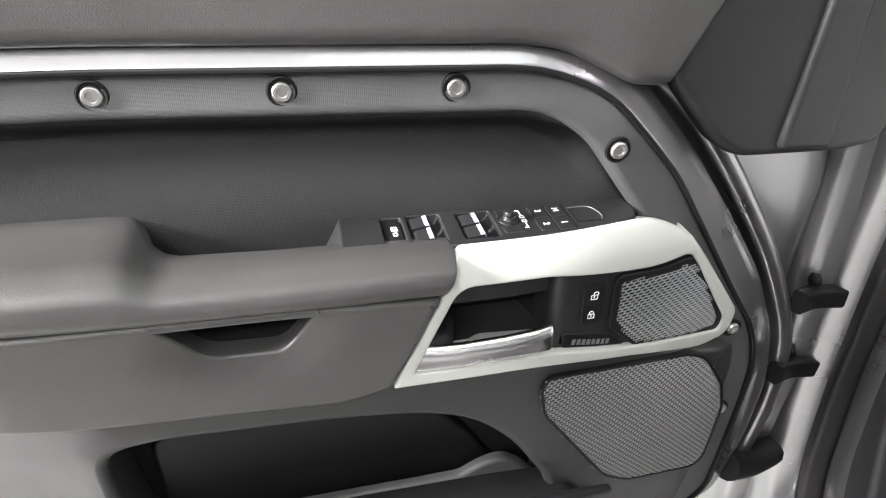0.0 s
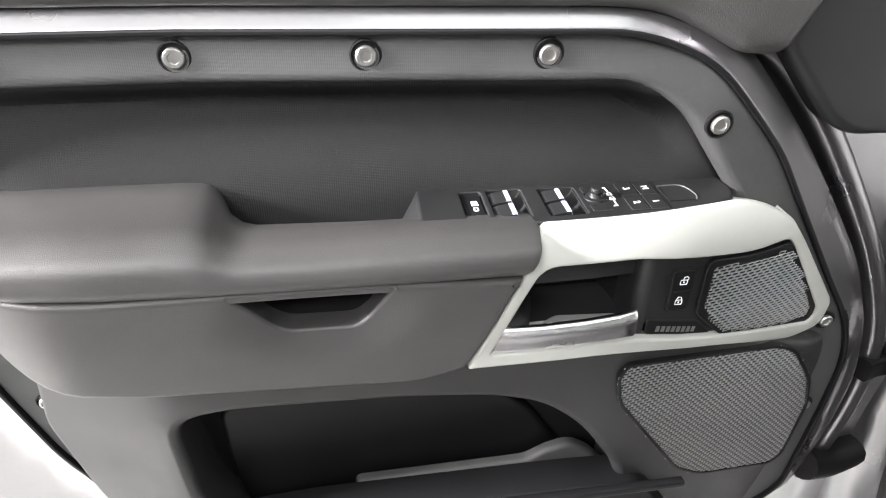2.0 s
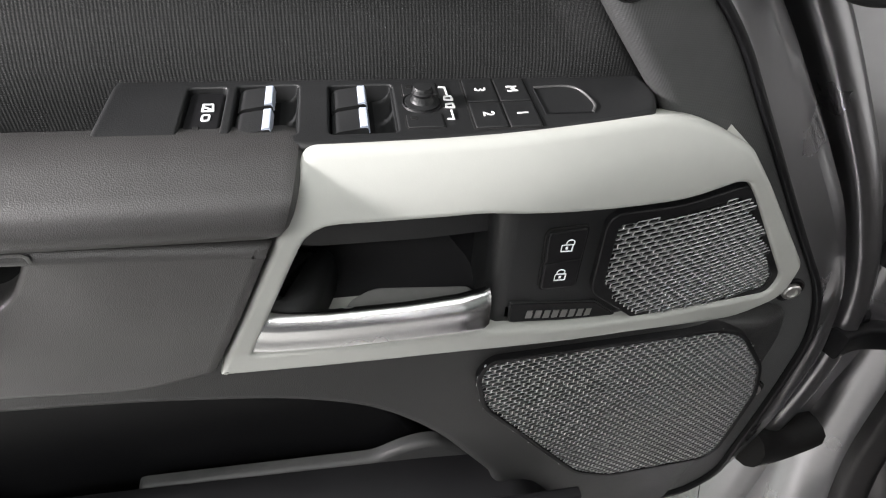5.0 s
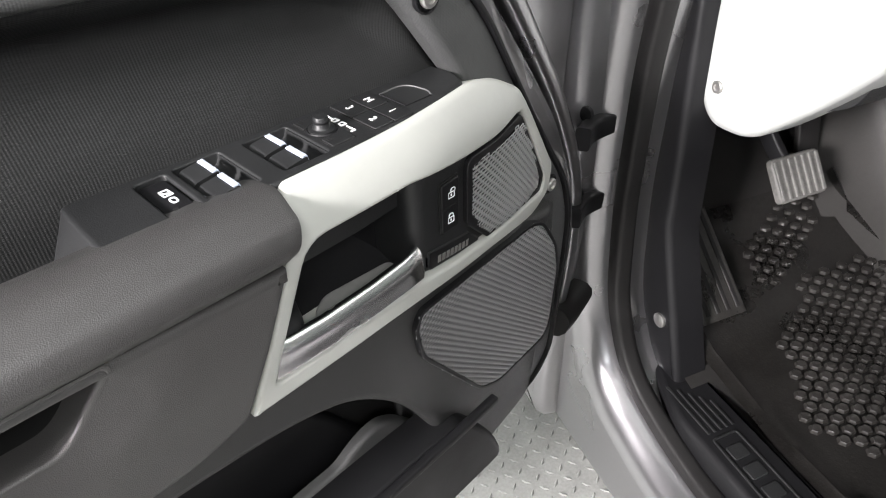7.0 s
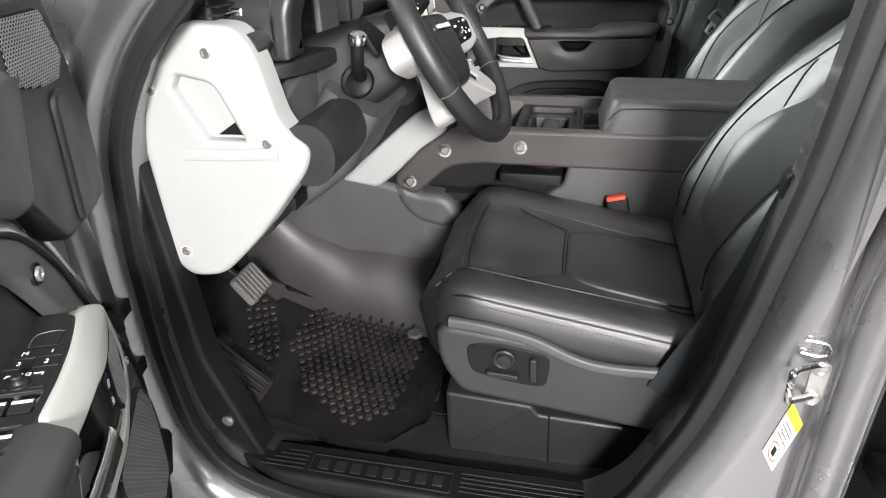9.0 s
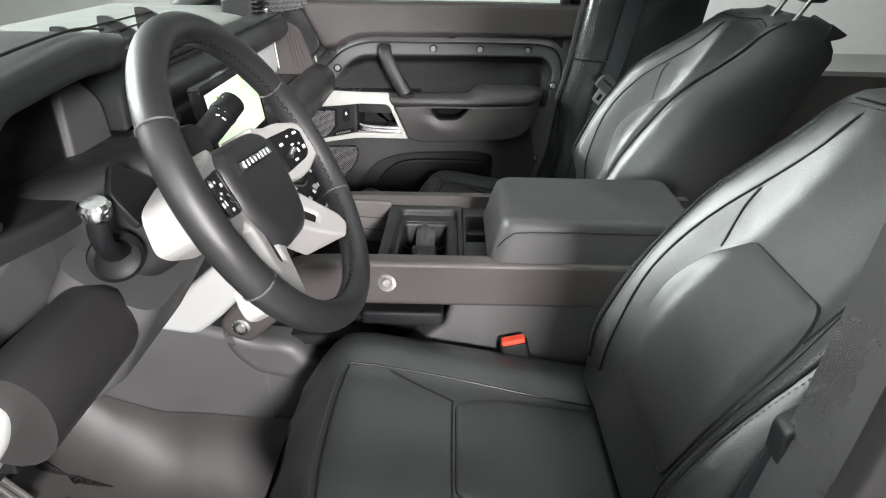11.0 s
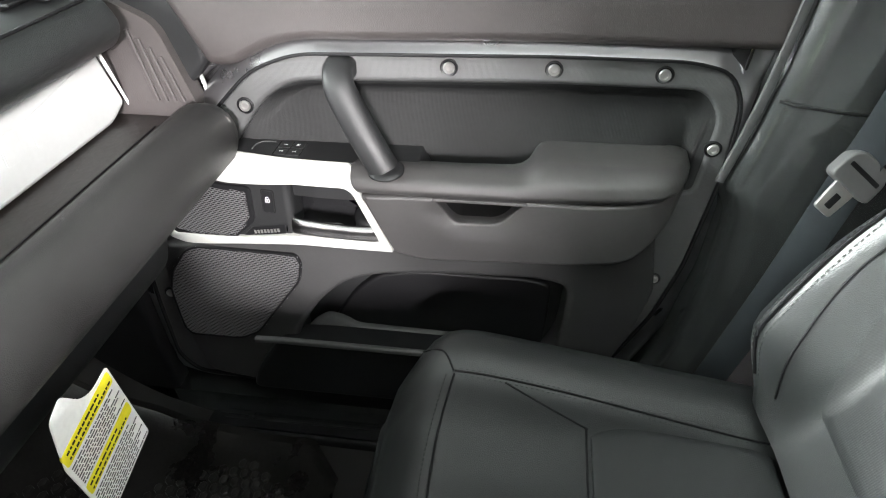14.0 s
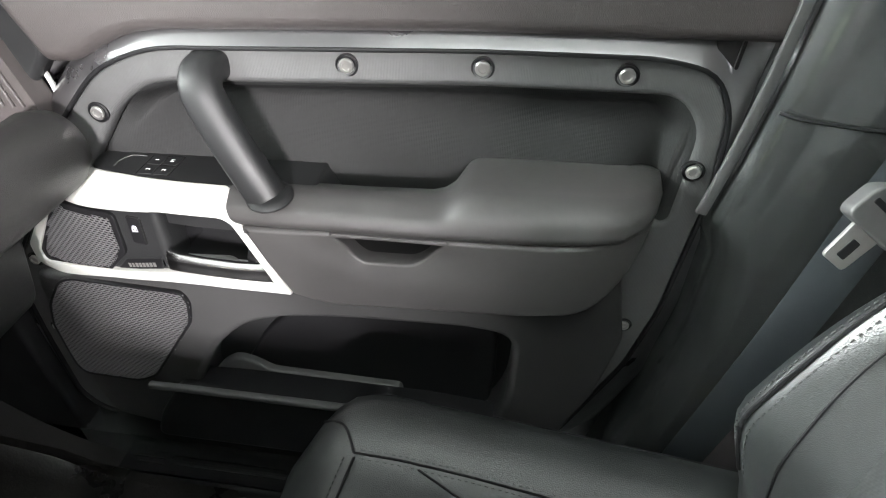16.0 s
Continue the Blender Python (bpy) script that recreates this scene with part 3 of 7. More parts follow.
    for v in trim.verts:  # the upper band rolls back towards the switch pod
        t = max(0.0, v.co.z - 1.100)
        if v.co.y > 0.06:
            v.co.y -= t * 0.15 + t * t * 14.0
        elif v.co.z > 1.11:
            v.co.z -= 0.010
    add("trim_frame", swept_back(trim), PALE, "pale satin trim frame")
    # handle well
    bm = bmesh.new()
    well = ccw(rnd([(-0.226, 1.008), (-0.271, 1.106), (-0.376, 1.106), (-0.376, 1.008)], 0.012))
    skin(bm, [[(a, 0.080, b) for a, b in offset(well, -0.002)], [(a, 0.062, b) for a, b in offset(well, 0.002)], [(a, 0.036, b) for a, b in offset(well, 0.012)], [(a, 0.026, b) for a, b in offset(well, 0.022)]], False, True)
    add("handle_well", swept_back(bm), BLACK, "black handle well")
    add("well_cheek", plate(rnd([(-0.238, 0.030), (-0.242, 0.086), (-0.270, 0.080, 0.02), (-0.288, 0.030, 0.02)], 0.008), 1.012, 1.040, 0.012, ZP, steps=5), GRAIN)
    add("well_tray", plate(rnd([(-0.288, 0.060), (-0.304, 0.050), (-0.364, 0.054), (-0.366, 0.080), (-0.285, 0.080)], 0.006), 1.012, 1.0165, 0.0015, ZP), INSERT, "pale grey insert in the handle well")
    lever_section = rnd([(-0.010, -0.0118), (0.0015, -0.0118), (0.0042, -0.0095, 0.002), (0.0024, -0.001, 0.006), (0.0022, 0.0062, 0.004), (-0.0015, 0.0108, 0.003), (-0.005, 0.0122), (-0.010, 0.0100)], 0.0016, 4)
    rows = [(-0.2375, 0.0845, 1.0250, 0.92), (-0.2395, 0.0880, 1.0248, 1.0), (-0.250, 0.0890, 1.0242, 0.97), (-0.28, 0.0900, 1.0246, 0.93), (-0.32, 0.0905, 1.0268, 0.93), (-0.350, 0.0900, 1.0290, 0.97), (-0.364, 0.0890, 1.0305, 1.03), (-0.3675, 0.0865, 1.0308, 1.0)]
    bm = bmesh.new()
    skin(bm, [[(u - 0.40 * k * b * smooth01((u + 0.29) / 0.05), d + k * a, w + k * b) for a, b in lever_section] for u, d, w, k in rows])
    add("door_handle", bm, SATIN, "satin chrome inner door handle")
    # bezel with lock switch and badge
    bez = plate(rnd([(-0.3665, 1.004), (-0.3665, 1.108, 0.01), (-0.45, 1.100), (-0.487, 1.096), (-0.530, 1.090), (-0.545, 1.070), (-0.612, 0.977), (-0.607, 0.952), (-0.5, 0.970), (-0.42, 0.990)], 0.006), 0.03, 0.0855, 0.012, fine=0.02, steps=5)
    add("switch_bezel", swept_back(bez), GRAIN, "dark bezel")
    lock_d = 0.0805
    lk = [(-0.3965, 1.0785), (-0.4205, 1.0765), (-0.4215, 1.0305), (-0.3985, 1.0345)] if driver else [(-0.3935, 1.083), (-0.4125, 1.082), (-0.4145, 1.044), (-0.3955, 1.045)]
    add("lock_surround", swept_back(plate(offset(ccw(rnd(lk, 0.003)), -0.0014), 0.07, 0.0869, 0.0005, fine=0.02)), CAVE)
    sw = add("lock_switch", swept_back(plate(rnd(lk, 0.003), 0.07, 0.0885, 0.0012, fine=0.02)), BLACK, "central locking switch")
    if driver:
        add("switch_split", swept_back(sweep([(-0.3975, 0.0886, 1.0560), (-0.4212, 0.0886, 1.0535)], circle(0.0004, 5))), CAVE, "", sw)
    for k, w in enumerate((1.0655, 1.0430) if driver else (1.066,)):
        bm = holed(rrect(0.0072, 0.0056, 0.0008), [rrect(0.0056, 0.0040, 0.0005)], 0, 0.0004, 0.0001, ZP, fine=0.004)
        plate(rrect(0.0014, 0.002, 0.0004), 0, 0.0004, 0.0001, ZP, bm)
        x0 = 0.0015 if k == 0 and driver else 0.0
        sweep(spline([(-0.0022 + x0, 0.0027, 0.0003), (-0.0020 + x0, 0.0050, 0.0003), (x0, 0.0060, 0.0003), (0.0020 + x0, 0.0050, 0.0003), (0.0022 + x0, 0.0036 - x0 * 0.5, 0.0003)], 4), circle(0.0004, 6), bm=bm)
        ic = part("padlock_mark", bm, WINK, sw, "white padlock mark")
        u = -0.4090 if driver else -0.4035
        ic.matrix_basis = facing(s * u, 0.0887 - turn_back(u), w, 180)
    bd = [(-0.3815, 1.0265), (-0.4400, 1.0095), (-0.4590, 0.9905), (-0.3830, 1.0105)]
    add("badge_edge", swept_back(plate(offset(ccw(rnd(bd, 0.002)), -0.0010), 0.07, 0.0870, 0.0005, fine=0.03)), GRAIN)
    badge = add("badge", swept_back(plate(rnd(bd, 0.002), 0.07, 0.0876, 0.0005, fine=0.03)), BLACK, "small dark maker's badge")
    for k in range(8):
        u = -0.3925 - 0.0060 * k
        w = 1.0112 - 0.285 * (-0.3925 - u)
        part("badge_bar", swept_back(plate([(u, w), (u - 0.0042, w - 0.001), (u - 0.0048, w + 0.0052), (u - 0.0008, w + 0.0062)], 0.0872, 0.0879, 0.0002)), STEEL, badge, "", s)
    tw = [(-0.4365, 1.0775, 0.004), (-0.4834, 1.0712, 0.03), (-0.5245, 1.0745, 0.005), (-0.5452, 1.0545), (-0.5995, 0.9785, 0.006), (-0.5960, 0.9640, 0.006), (-0.4805, 0.9855, 0.006), (-0.4385, 1.0260, 0.006)]
    add("tweeter_bed", swept_back(plate(rnd(tw, 0.004), 0.07, 0.0868, 0.0003, fine=0.03)), CAVE)
    add("tweeter_surround", swept_back(holed(offset(ccw(rnd(tw, 0.004)), -0.0060), [offset(ccw(rnd(tw, 0.004)), 0.0030)], 0.07, 0.0902, 0.0012)), BLACK, "black surround of the small speaker")
    tg = grille(rnd(tw, 0.004), 0.0882, 0.0078, 0.0037, 0.88)
    for v in tg.verts:  # the sheet domes a little
        v.co.y += 0.004 * (1 - ((v.co.x + 0.515) / 0.085) ** 2)
    add("tweeter_grille", swept_back(tg), GRILLE, "perforated silver tweeter grille")
    sp = [(-0.3690, 0.950, 0.008), (-0.3765, 0.9665, 0.012), (-0.555, 0.9525, 0.016), (-0.579, 0.9405, 0.014), (-0.6165, 0.890, 0.012), (-0.631, 0.845, 0.012), (-0.628, 0.757, 0.02), (-0.615, 0.742, 0.012), (-0.512, 0.755, 0.012), (-0.474, 0.778, 0.012), (-0.3765, 0.913, 0.012)]
    add("speaker_bed", low_back(plate(rnd(sp, 0.008), 0.05, 0.0735, 0.0003, fine=0.03)), CAVE)
    add("speaker_rim", low_back(holed(offset(ccw(rnd(sp, 0.008)), -0.0008), [offset(ccw(rnd(sp, 0.008)), 0.0028)], 0.05, 0.0776, 0.0008)), BLACK)
    add("speaker_grille", low_back(grille(rnd(sp, 0.008), 0.0764, 0.0078, 0.0037, 0.88)), GRILLE, "perforated silver speaker grille")

    # lower trim with the map pocket
    low = [(0.172, 1.02), (0.192, 0.9), (0.165, 0.80), (0.10, 0.69, 0.05), (0.0, 0.645, 0.02), (-0.60, 0.645, 0.03), (-0.632, 0.70), (-0.650, 0.80), (-0.652, 0.885, 0.03), (-0.632, 0.934, 0.02), (-0.60, 0.943, 0.01), (-0.56, 0.951), (-0.468, 0.976), (-0.373, 1.0), (-0.2, 1.0)]
    pocket = [(0.052, 0.940, 0.025), (0.0, 0.9495), (-0.158, 0.9445), (-0.244, 0.9355, 0.04), (-0.300, 0.9175, 0.03), (-0.348, 0.8735, 0.03), (-0.400, 0.790, 0.02), (-0.40, 0.70, 0.03), (-0.02, 0.70, 0.05), (0.045, 0.79, 0.05)]
    lt = holed(rnd(low, 0.01), [rnd(pocket, 0.03)], -0.005, 0.0722, 0.006, hr=0.010, steps=5)
    for v in lt.verts:
        if v.co.x > 0.06 and v.co.y > 0.03:
            v.co.y -= (v.co.x - 0.06) * 0.42
        if v.co.x < -0.6 and v.co.y > 0.03:
            v.co.y -= (-0.6 - v.co.x) * 0.4
    add("lower_trim", low_back(lt), LOWTRIM, "dark grained lower door trim")
    pk = ccw(rnd(pocket, 0.03))
    # the driver's pocket back is coloured darker to carry the recess's shade
    add("pocket_back", plate(offset(pk, -0.004), -0.004, 0.004, 0.002, fine=0.03), CAVE if driver else GRAIN, "map pocket back, recess shade put into its dark colour")
    led = ccw(rnd([(0.030, 0.900, 0.02), (-0.02, 0.908), (-0.20, 0.907, 0.03), (-0.262, 0.893, 0.04), (-0.305, 0.853, 0.03), (-0.362, 0.76, 0.02), (-0.36, 0.70), (0.015, 0.70), (0.028, 0.80)], 0.02))
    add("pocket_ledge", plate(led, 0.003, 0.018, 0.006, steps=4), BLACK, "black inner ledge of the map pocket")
    bn = [(0.03, 0.655), (0.045, 0.775), (-0.06, 0.786), (-0.34, 0.788), (-0.43, 0.783), (-0.48, 0.71), (-0.50, 0.655)]
    add("pocket_bin", plate(rnd(bn, 0.02), 0.04, 0.084, 0.006), BLACK, "black lower map pocket wall")
    add("pocket_liner", plate(rnd([(-0.10, 0.70), (-0.105, 0.785), (-0.300, 0.790), (-0.325, 0.806, 0.02), (-0.352, 0.812, 0.015), (-0.375, 0.796, 0.01), (-0.425, 0.735), (-0.43, 0.70)], 0.008), 0.028, 0.040, 0.005), VINYL, "grey pocket liner")
    add("pocket_lip", sweep([(0.035, 0.088, 0.780), (-0.06, 0.090, 0.789), (-0.42, 0.090, 0.790), (-0.47, 0.086, 0.784)], rrect(0.010, 0.010, 0.003)), BLACK if driver else VINYL, "dark pocket lip")

    # switch pod with sunk wells
    pod = [(-0.1775, 0.004, 0.008), (-0.1765, 0.060, 0.006), (-0.262, 0.066), (-0.2745, 0.0690), (-0.33, 0.0680), (-0.385, 0.0630), (-0.424, 0.0565, 0.02), (-0.4545, 0.0480, 0.006), (-0.462, 0.030, 0.01), (-0.455, -0.02), (-0.19, -0.02)]
    holes = []
    if driver:
        holes = [quad(-0.2155, -0.2345, 0.012, 0.056), quad(-0.2395, -0.2705, 0.011, 0.0585), quad(-0.2855, -0.3185, 0.013, 0.0595)]
    pb = holed(rnd(pod, 0.006), holes, 1.07, POD_TOP, 0.003, ZP, hr=0.0012, fine=0.02)
    for v in pb.verts:  # the rear end slopes out towards its foot
        if v.co.x > -0.20:
            v.co.x += 0.5 * max(0.0, POD_TOP - 0.003 - v.co.z)
    add("switch_pod", pb, GRAIN, "black window switch pod")
    if driver:
        key = add("child_lock_key", plate(quad(-0.2165, -0.2335, 0.0135, 0.055), 1.118, POD_TOP - 0.0022, 0.0012, ZP), BLACK, "child lock key")
        for pts, z in (([(-0.2235, 0.0250), (-0.2290, 0.0250), (-0.2298, 0.0325), (-0.2235, 0.0325)], 0.0), (quad(-0.2242, -0.2286, 0.0350, 0.0415, 0.002), 0.0)):
            bm = holed(rnd(pts, 0.0008) if len(pts) == 4 else pts, [offset(ccw(pts), 0.0011)], POD_TOP - 0.003, POD_TOP - 0.0018, 0.0001, ZP, fine=0.01)
            add("key_mark", bm, WINK, "", key)
        add("key_mark", sweep([(-0.2245, 0.0285, POD_TOP - 0.0018), (-0.2285, 0.0310, POD_TOP - 0.0018)], circle(0.0005, 5)), WINK, "", key)
        add("key_lamp", plate(quad(-0.2215, -0.2245, 0.0460, 0.0510, 0.0008), POD_TOP - 0.004, POD_TOP - 0.0019, 0.0003, ZP), CAVE, "", key)
        for u0, u1, d0, d1 in ((-0.2395, -0.2705, 0.011, 0.0585), (-0.2855, -0.3185, 0.013, 0.0595)):
            add("switch_well", plate(quad(u0 + 0.002, u1 - 0.002, d0 - 0.002, d1 + 0.002), 1.105, POD_TOP - 0.0105, 0.0005, ZP), BLACK, "black finger well")
            ramp = [(0.0, -0.0115)] + [(-0.0095 * math.sin(a), -0.0015 - 0.009 * math.cos(a)) for a in [radians(15 * k) for k in range(7)]] + [(-0.0115, -0.0012), (-0.0115, -0.0115)]
            bm = bmesh.new()
            skin(bm, [[(u1 + 0.0105 + a, d, POD_TOP + b) for a, b in ramp] for d in (d0 - 0.0005, d1 + 0.0005)])
            add("finger_ramp", bm, GRAIN, "curved ramp of the finger well")
            half = (d1 - d0 - 0.0095) / 2
            for k in range(2):
                e0 = d0 + 0.0035 + k * (half + 0.0035)
                prof = rnd([(0.0, -0.010), (0.0, -0.0030), (-0.003, -0.0008), (-0.0125, 0.0006), (-0.0172, 0.0010), (-0.0178, -0.0020), (-0.0150, -0.0100)], 0.0012, 3)
                bm = bmesh.new()
                skin(bm, [[(u0 - 0.0010 + a, d, POD_TOP + b) for a, b in prof] for d in (e0, e0 + half)])
                rocker = add("window_switch", bm, GRAIN, "black window switch")
                tip = rnd([(-0.0136, 0.0006), (-0.0136, 0.0016), (-0.0174, 0.0019), (-0.0184, -0.0022), (-0.0176, -0.0024)], 0.0005, 2)
                bm = bmesh.new()
                skin(bm, [[(u0 - 0.0010 + a, d, POD_TOP + b) for a, b in tip] for d in (e0 + 0.0006, e0 + half - 0.0006)])
                add("switch_tip", bm, BLUETIP, "bright tip of a window switch", rocker)
        add("mirror_knob", lathe([(0.0090, 0), (0.0090, 0.0010), (0.0062, 0.0016), (0.0052, 0.0030), (0.0050, 0.0082), (0.0044, 0.0094), (0.001, 0.0097)], (-0.3325, 0.0335, POD_TOP), (0, 0, 1), 24), GRAIN, "mirror adjuster knob")
        add("knob_groove", lathe([(0.0051, 0.0050), (0.0056, 0.0058), (0.0056, 0.0066), (0.0051, 0.0072)], (-0.3325, 0.0335, POD_TOP), (0, 0, 1), 20), BLACK)
        add("knob_ring", lathe([(0.0088, 0.0), (0.0100, 0.0008), (0.0104, 0.0)], (-0.3325, 0.0335, POD_TOP), (0, 0, 1), 24), BLACK)
        for a0, a1, d0 in ((-0.3235, -0.3415, 0.0140), (-0.3230, -0.3410, 0.0450)):
            add("key_outline", plate(quad(a0 + 0.0008, a1 - 0.0008, d0 - 0.0008, d0 + 0.0128, 0.0015), 1.12, POD_TOP + 0.0002, 0.0001, ZP), CAVE)
            k = add("mirror_key", plate(quad(a0, a1, d0, d0 + 0.012, 0.001), 1.12, POD_TOP + 0.0007, 0.0005, ZP), GRAIN)
            add("key_slot", plate(quad(a0 - 0.002, a0 - 0.0055, d0 + 0.0025, d0 + 0.0055, 0.0005), 1.125, POD_TOP + 0.0009, 0.0001, ZP), CAVE, "", k)
        z = POD_TOP + 0.0003
        for pts in ([(-0.3430, 0.0180), (-0.3462, 0.0190), (-0.3464, 0.0270)], [(-0.3464, 0.0420), (-0.3464, 0.0505), (-0.3432, 0.0500)]):
            add("mirror_mark", sweep([(a, b, z) for a, b in pts], circle(0.0006, 6)), INK)
        for d0 in (0.0295, 0.0370):
            pts = rnd([(-0.3440, d0 - 0.0018), (-0.3485, d0 - 0.0026), (-0.3490, d0 + 0.0028), (-0.3438, d0 + 0.0022)], 0.001)
            add("mirror_mark", holed(pts, [offset(ccw(pts), 0.0011)], POD_TOP - 0.001, POD_TOP + 0.0005, 0.0001, ZP, fine=0.01), INK)
        add("memory_frame", plate(quad(-0.3550, -0.3905, 0.0105, 0.0605, 0.002), 1.12, POD_TOP + 0.0002, 0.0001, ZP), CAVE)
        for text, u, d in (("3", -0.3642, 0.0233), ("M", -0.3815, 0.0233), ("2", -0.3642, 0.0478), ("1", -0.3815, 0.0478)):
            k = add("memory_key", plate(rrect_at(u, d, 0.0162, 0.0232, 0.001), 1.122, POD_TOP + 0.0010, 0.0006, ZP), GRAIN)
            letters(text, 0.0085, Matrix.Translation((u, d, POD_TOP + 0.0012)) @ Matrix.Rotation(radians(90), 4, "Z"), INK, k, thick=0.0002)
        add("blank_key", sweep(spline([(-0.3940, 0.0215, z), (-0.4120, 0.0205, z), (-0.4195, 0.0260, z), (-0.4225, 0.0400, z), (-0.4190, 0.0480, z)], 4), circle(0.0008, 6)), VINYL)
        add("blank_key", sweep([(-0.3940, 0.0215, z), (-0.3942, 0.0480, z), (-0.4190, 0.0480, z)], circle(0.0005, 6)), BLACK)
    else:
        add("memory_frame", plate(quad(-0.352, -0.394, 0.014, 0.058, 0.002), 1.12, POD_TOP + 0.0002, 0.0001, ZP), CAVE)
        for k in range(4):
            u, d = -0.3630 - 0.0195 * (k % 2), 0.0255 + 0.0215 * (k // 2)
            key = add("memory_key", plate(rrect_at(u, d, 0.0180, 0.0198, 0.001), 1.122, POD_TOP + 0.0010, 0.0005, ZP), GRAIN)
            letters("M123"[k], 0.0075, Matrix.Translation((s * u, d, POD_TOP + 0.0012)) @ Matrix.Rotation(radians(-90), 4, "Z"), INK, key, thick=0.0002)
        add("blank_key", sweep(spline([(-0.400, 0.018, POD_TOP + 0.0003), (-0.418, 0.018, POD_TOP + 0.0003), (-0.428, 0.030, POD_TOP + 0.0003), (-0.428, 0.044, POD_TOP + 0.0003)], 4), circle(0.0007, 6)), VINYL)
        grip = bmesh.new()
        sweep(spline([(-0.287, -0.010, 1.247), (-0.287, 0.022, 1.2515), (-0.286, 0.044, 1.2505), (-0.282, 0.058, 1.243), (-0.275, 0.065, 1.228), (-0.255, 0.073, 1.190), (-0.236, 0.080, 1.158), (-0.221, 0.084, 1.132)], 5), rnd([(-0.016, -0.020), (0.016, -0.020), (0.019, 0.004), (0.012, 0.020), (-0.012, 0.020), (-0.019, 0.004)], 0.009, 4), up=(1, 0, 0), bm=grip)
        add("grab_handle", grip, GRAIN, "dark angled grab handle")
        add("grab_foot", lathe([(0.026, 0), (0.026, 0.002), (0.023, 0.005), (0.018, 0.006)], (-0.220, 0.083, 1.131), (0, 0.15, 1), 24), GRAIN)

    screws = [(0.1446, 1.2515), (0.0, 1.2525), (-0.1411, 1.2535), (-0.430, 1.1955), (0.229, 1.149), (0.1915, 0.915), (0.1456, 0.7445)]
    if driver:
        screws.append((-0.281, 1.254))
    for u, w in screws:
        fasten(door, facing(s * u, 0.0008 + bulge(u) - 0.16 * max(0.0, w - 1.235), w, 17 * u * 100), 0.0080 if w > 1.1 else 0.0068)
    for u, w in ((-0.627, 0.953), (-0.650, 0.818)):
        fasten(door, facing(s * u, 0.0012 + bulge(u), w, 30), 0.0075)
    return door


def rrect_at(u, d, w, h, r):
    return [(a + u, b + d) for a, b in rrect(w, h, r)]


GLASS = bpy.data.materials.new("clear_glass")
GLASS.use_nodes = True
_g = GLASS.node_tree.nodes["Principled BSDF"]
_g.inputs["Transmission Weight"].default_value, _g.inputs["Roughness"].default_value, _g.inputs["IOR"].default_value = 1.0, 0.0, 1.1
_g.inputs["Base Color"].default_value = (0.85, 0.9, 0.88, 1)
SOFT2 = mat("dark_soft_touch", (0.046, 0.045, 0.044), 0.5, bump=0.2, scale=900, kind="leather")

car_door(DRIVER, 1, "open front car door with pale trim and silver speaker grilles", True)
car_door(PASSENGER, -1, "closed front car door with grab handle and pale trim", False)

# ---- hall and car body ----
MID = -0.07  # the car's centre line


def mx(x):
    """The mirror place across the car."""
    return 2 * MID - x


def slab(name, lo, hi, material, label, category):
    bm = bmesh.new()
    bmesh.ops.create_cube(bm, size=1)
    for v in bm.verts:
        v.co = Vector([(l + h) / 2 + (h - l) * c for l, h, c in zip(lo, hi, v.co)])
    ob = part(name, bm, material)
    return tagged(ob, label, category, kind="structure")


slab("ground", (-9, -9, -0.1), (9, 9, 0), GROUND, "pale grey speckled workshop floor", "floor")
slab("ceiling", (-9, -9, 4.2), (9, 9, 4.3), CEIL, "white hall ceiling", "ceiling")
# three walls are dimmed in colour; the east one keeps the brighter ceiling paint
slab("wall_north", (-9, 9, 0), (9, 9.2, 4.2), WALL, "hall wall, its paint tone set by the bounced light", "wall")
slab("wall_south", (-9, -9.2, 0), (9, -9, 4.2), WALL, "hall wall, its paint tone set by the bounced light", "wall")
slab("wall_west", (-9.2, -9, 0), (-9, 9, 4.2), WALL, "hall wall, its paint tone set by the bounced light", "wall")
slab("wall_east", (9, -9, 0), (9.2, 9, 4.2), CEIL, "hall wall, its paint tone set by the bounced light", "wall")
# raised tread pattern of the floor plate beside the car
bm = bmesh.new()
for i in range(26):
    for j in range(34):
        a, x, y = radians(45 if (i + j) % 2 else -45), -1.25 + i * 0.03, 0.35 + j * 0.03
        c, q = math.cos(a), math.sin(a)
        pts = [(-0.011, 0), (0, -0.0035), (0.011, 0), (0, 0.0035)]
        lo = [bm.verts.new((x + u * c - v * q, y + u * q + v * c, 0.0)) for u, v in pts]
        hi = [bm.verts.new((x + 0.5 * (u * c - v * q), y + 0.5 * (u * q + v * c), 0.003)) for u, v in pts]
        for k in range(4):
            bm.faces.new((lo[k - 1], lo[k], hi[k], hi[k - 1]))
        bm.faces.new(hi)
tagged(part("tread_plate_studs", bm, GROUND), "raised diamond studs of the floor plate", "floor", kind="stuff")

APERTURE = [(-0.27, 1.70, 0.1), (-0.262, 1.45), (-0.238, 1.2), (-0.205, 1.0), (-0.165, 0.80, 0.1), (-0.06, 0.545, 0.16), (0.10, 0.462, 0.1), (0.55, 0.455, 0.1), (0.70, 0.505, 0.08), (0.765, 0.62, 0.08), (0.785, 0.80), (0.785, 1.0), (0.765, 1.2, 0.1), (0.69, 1.335, 0.1), (0.40, 1.60), (0.30, 1.70, 0.1)]


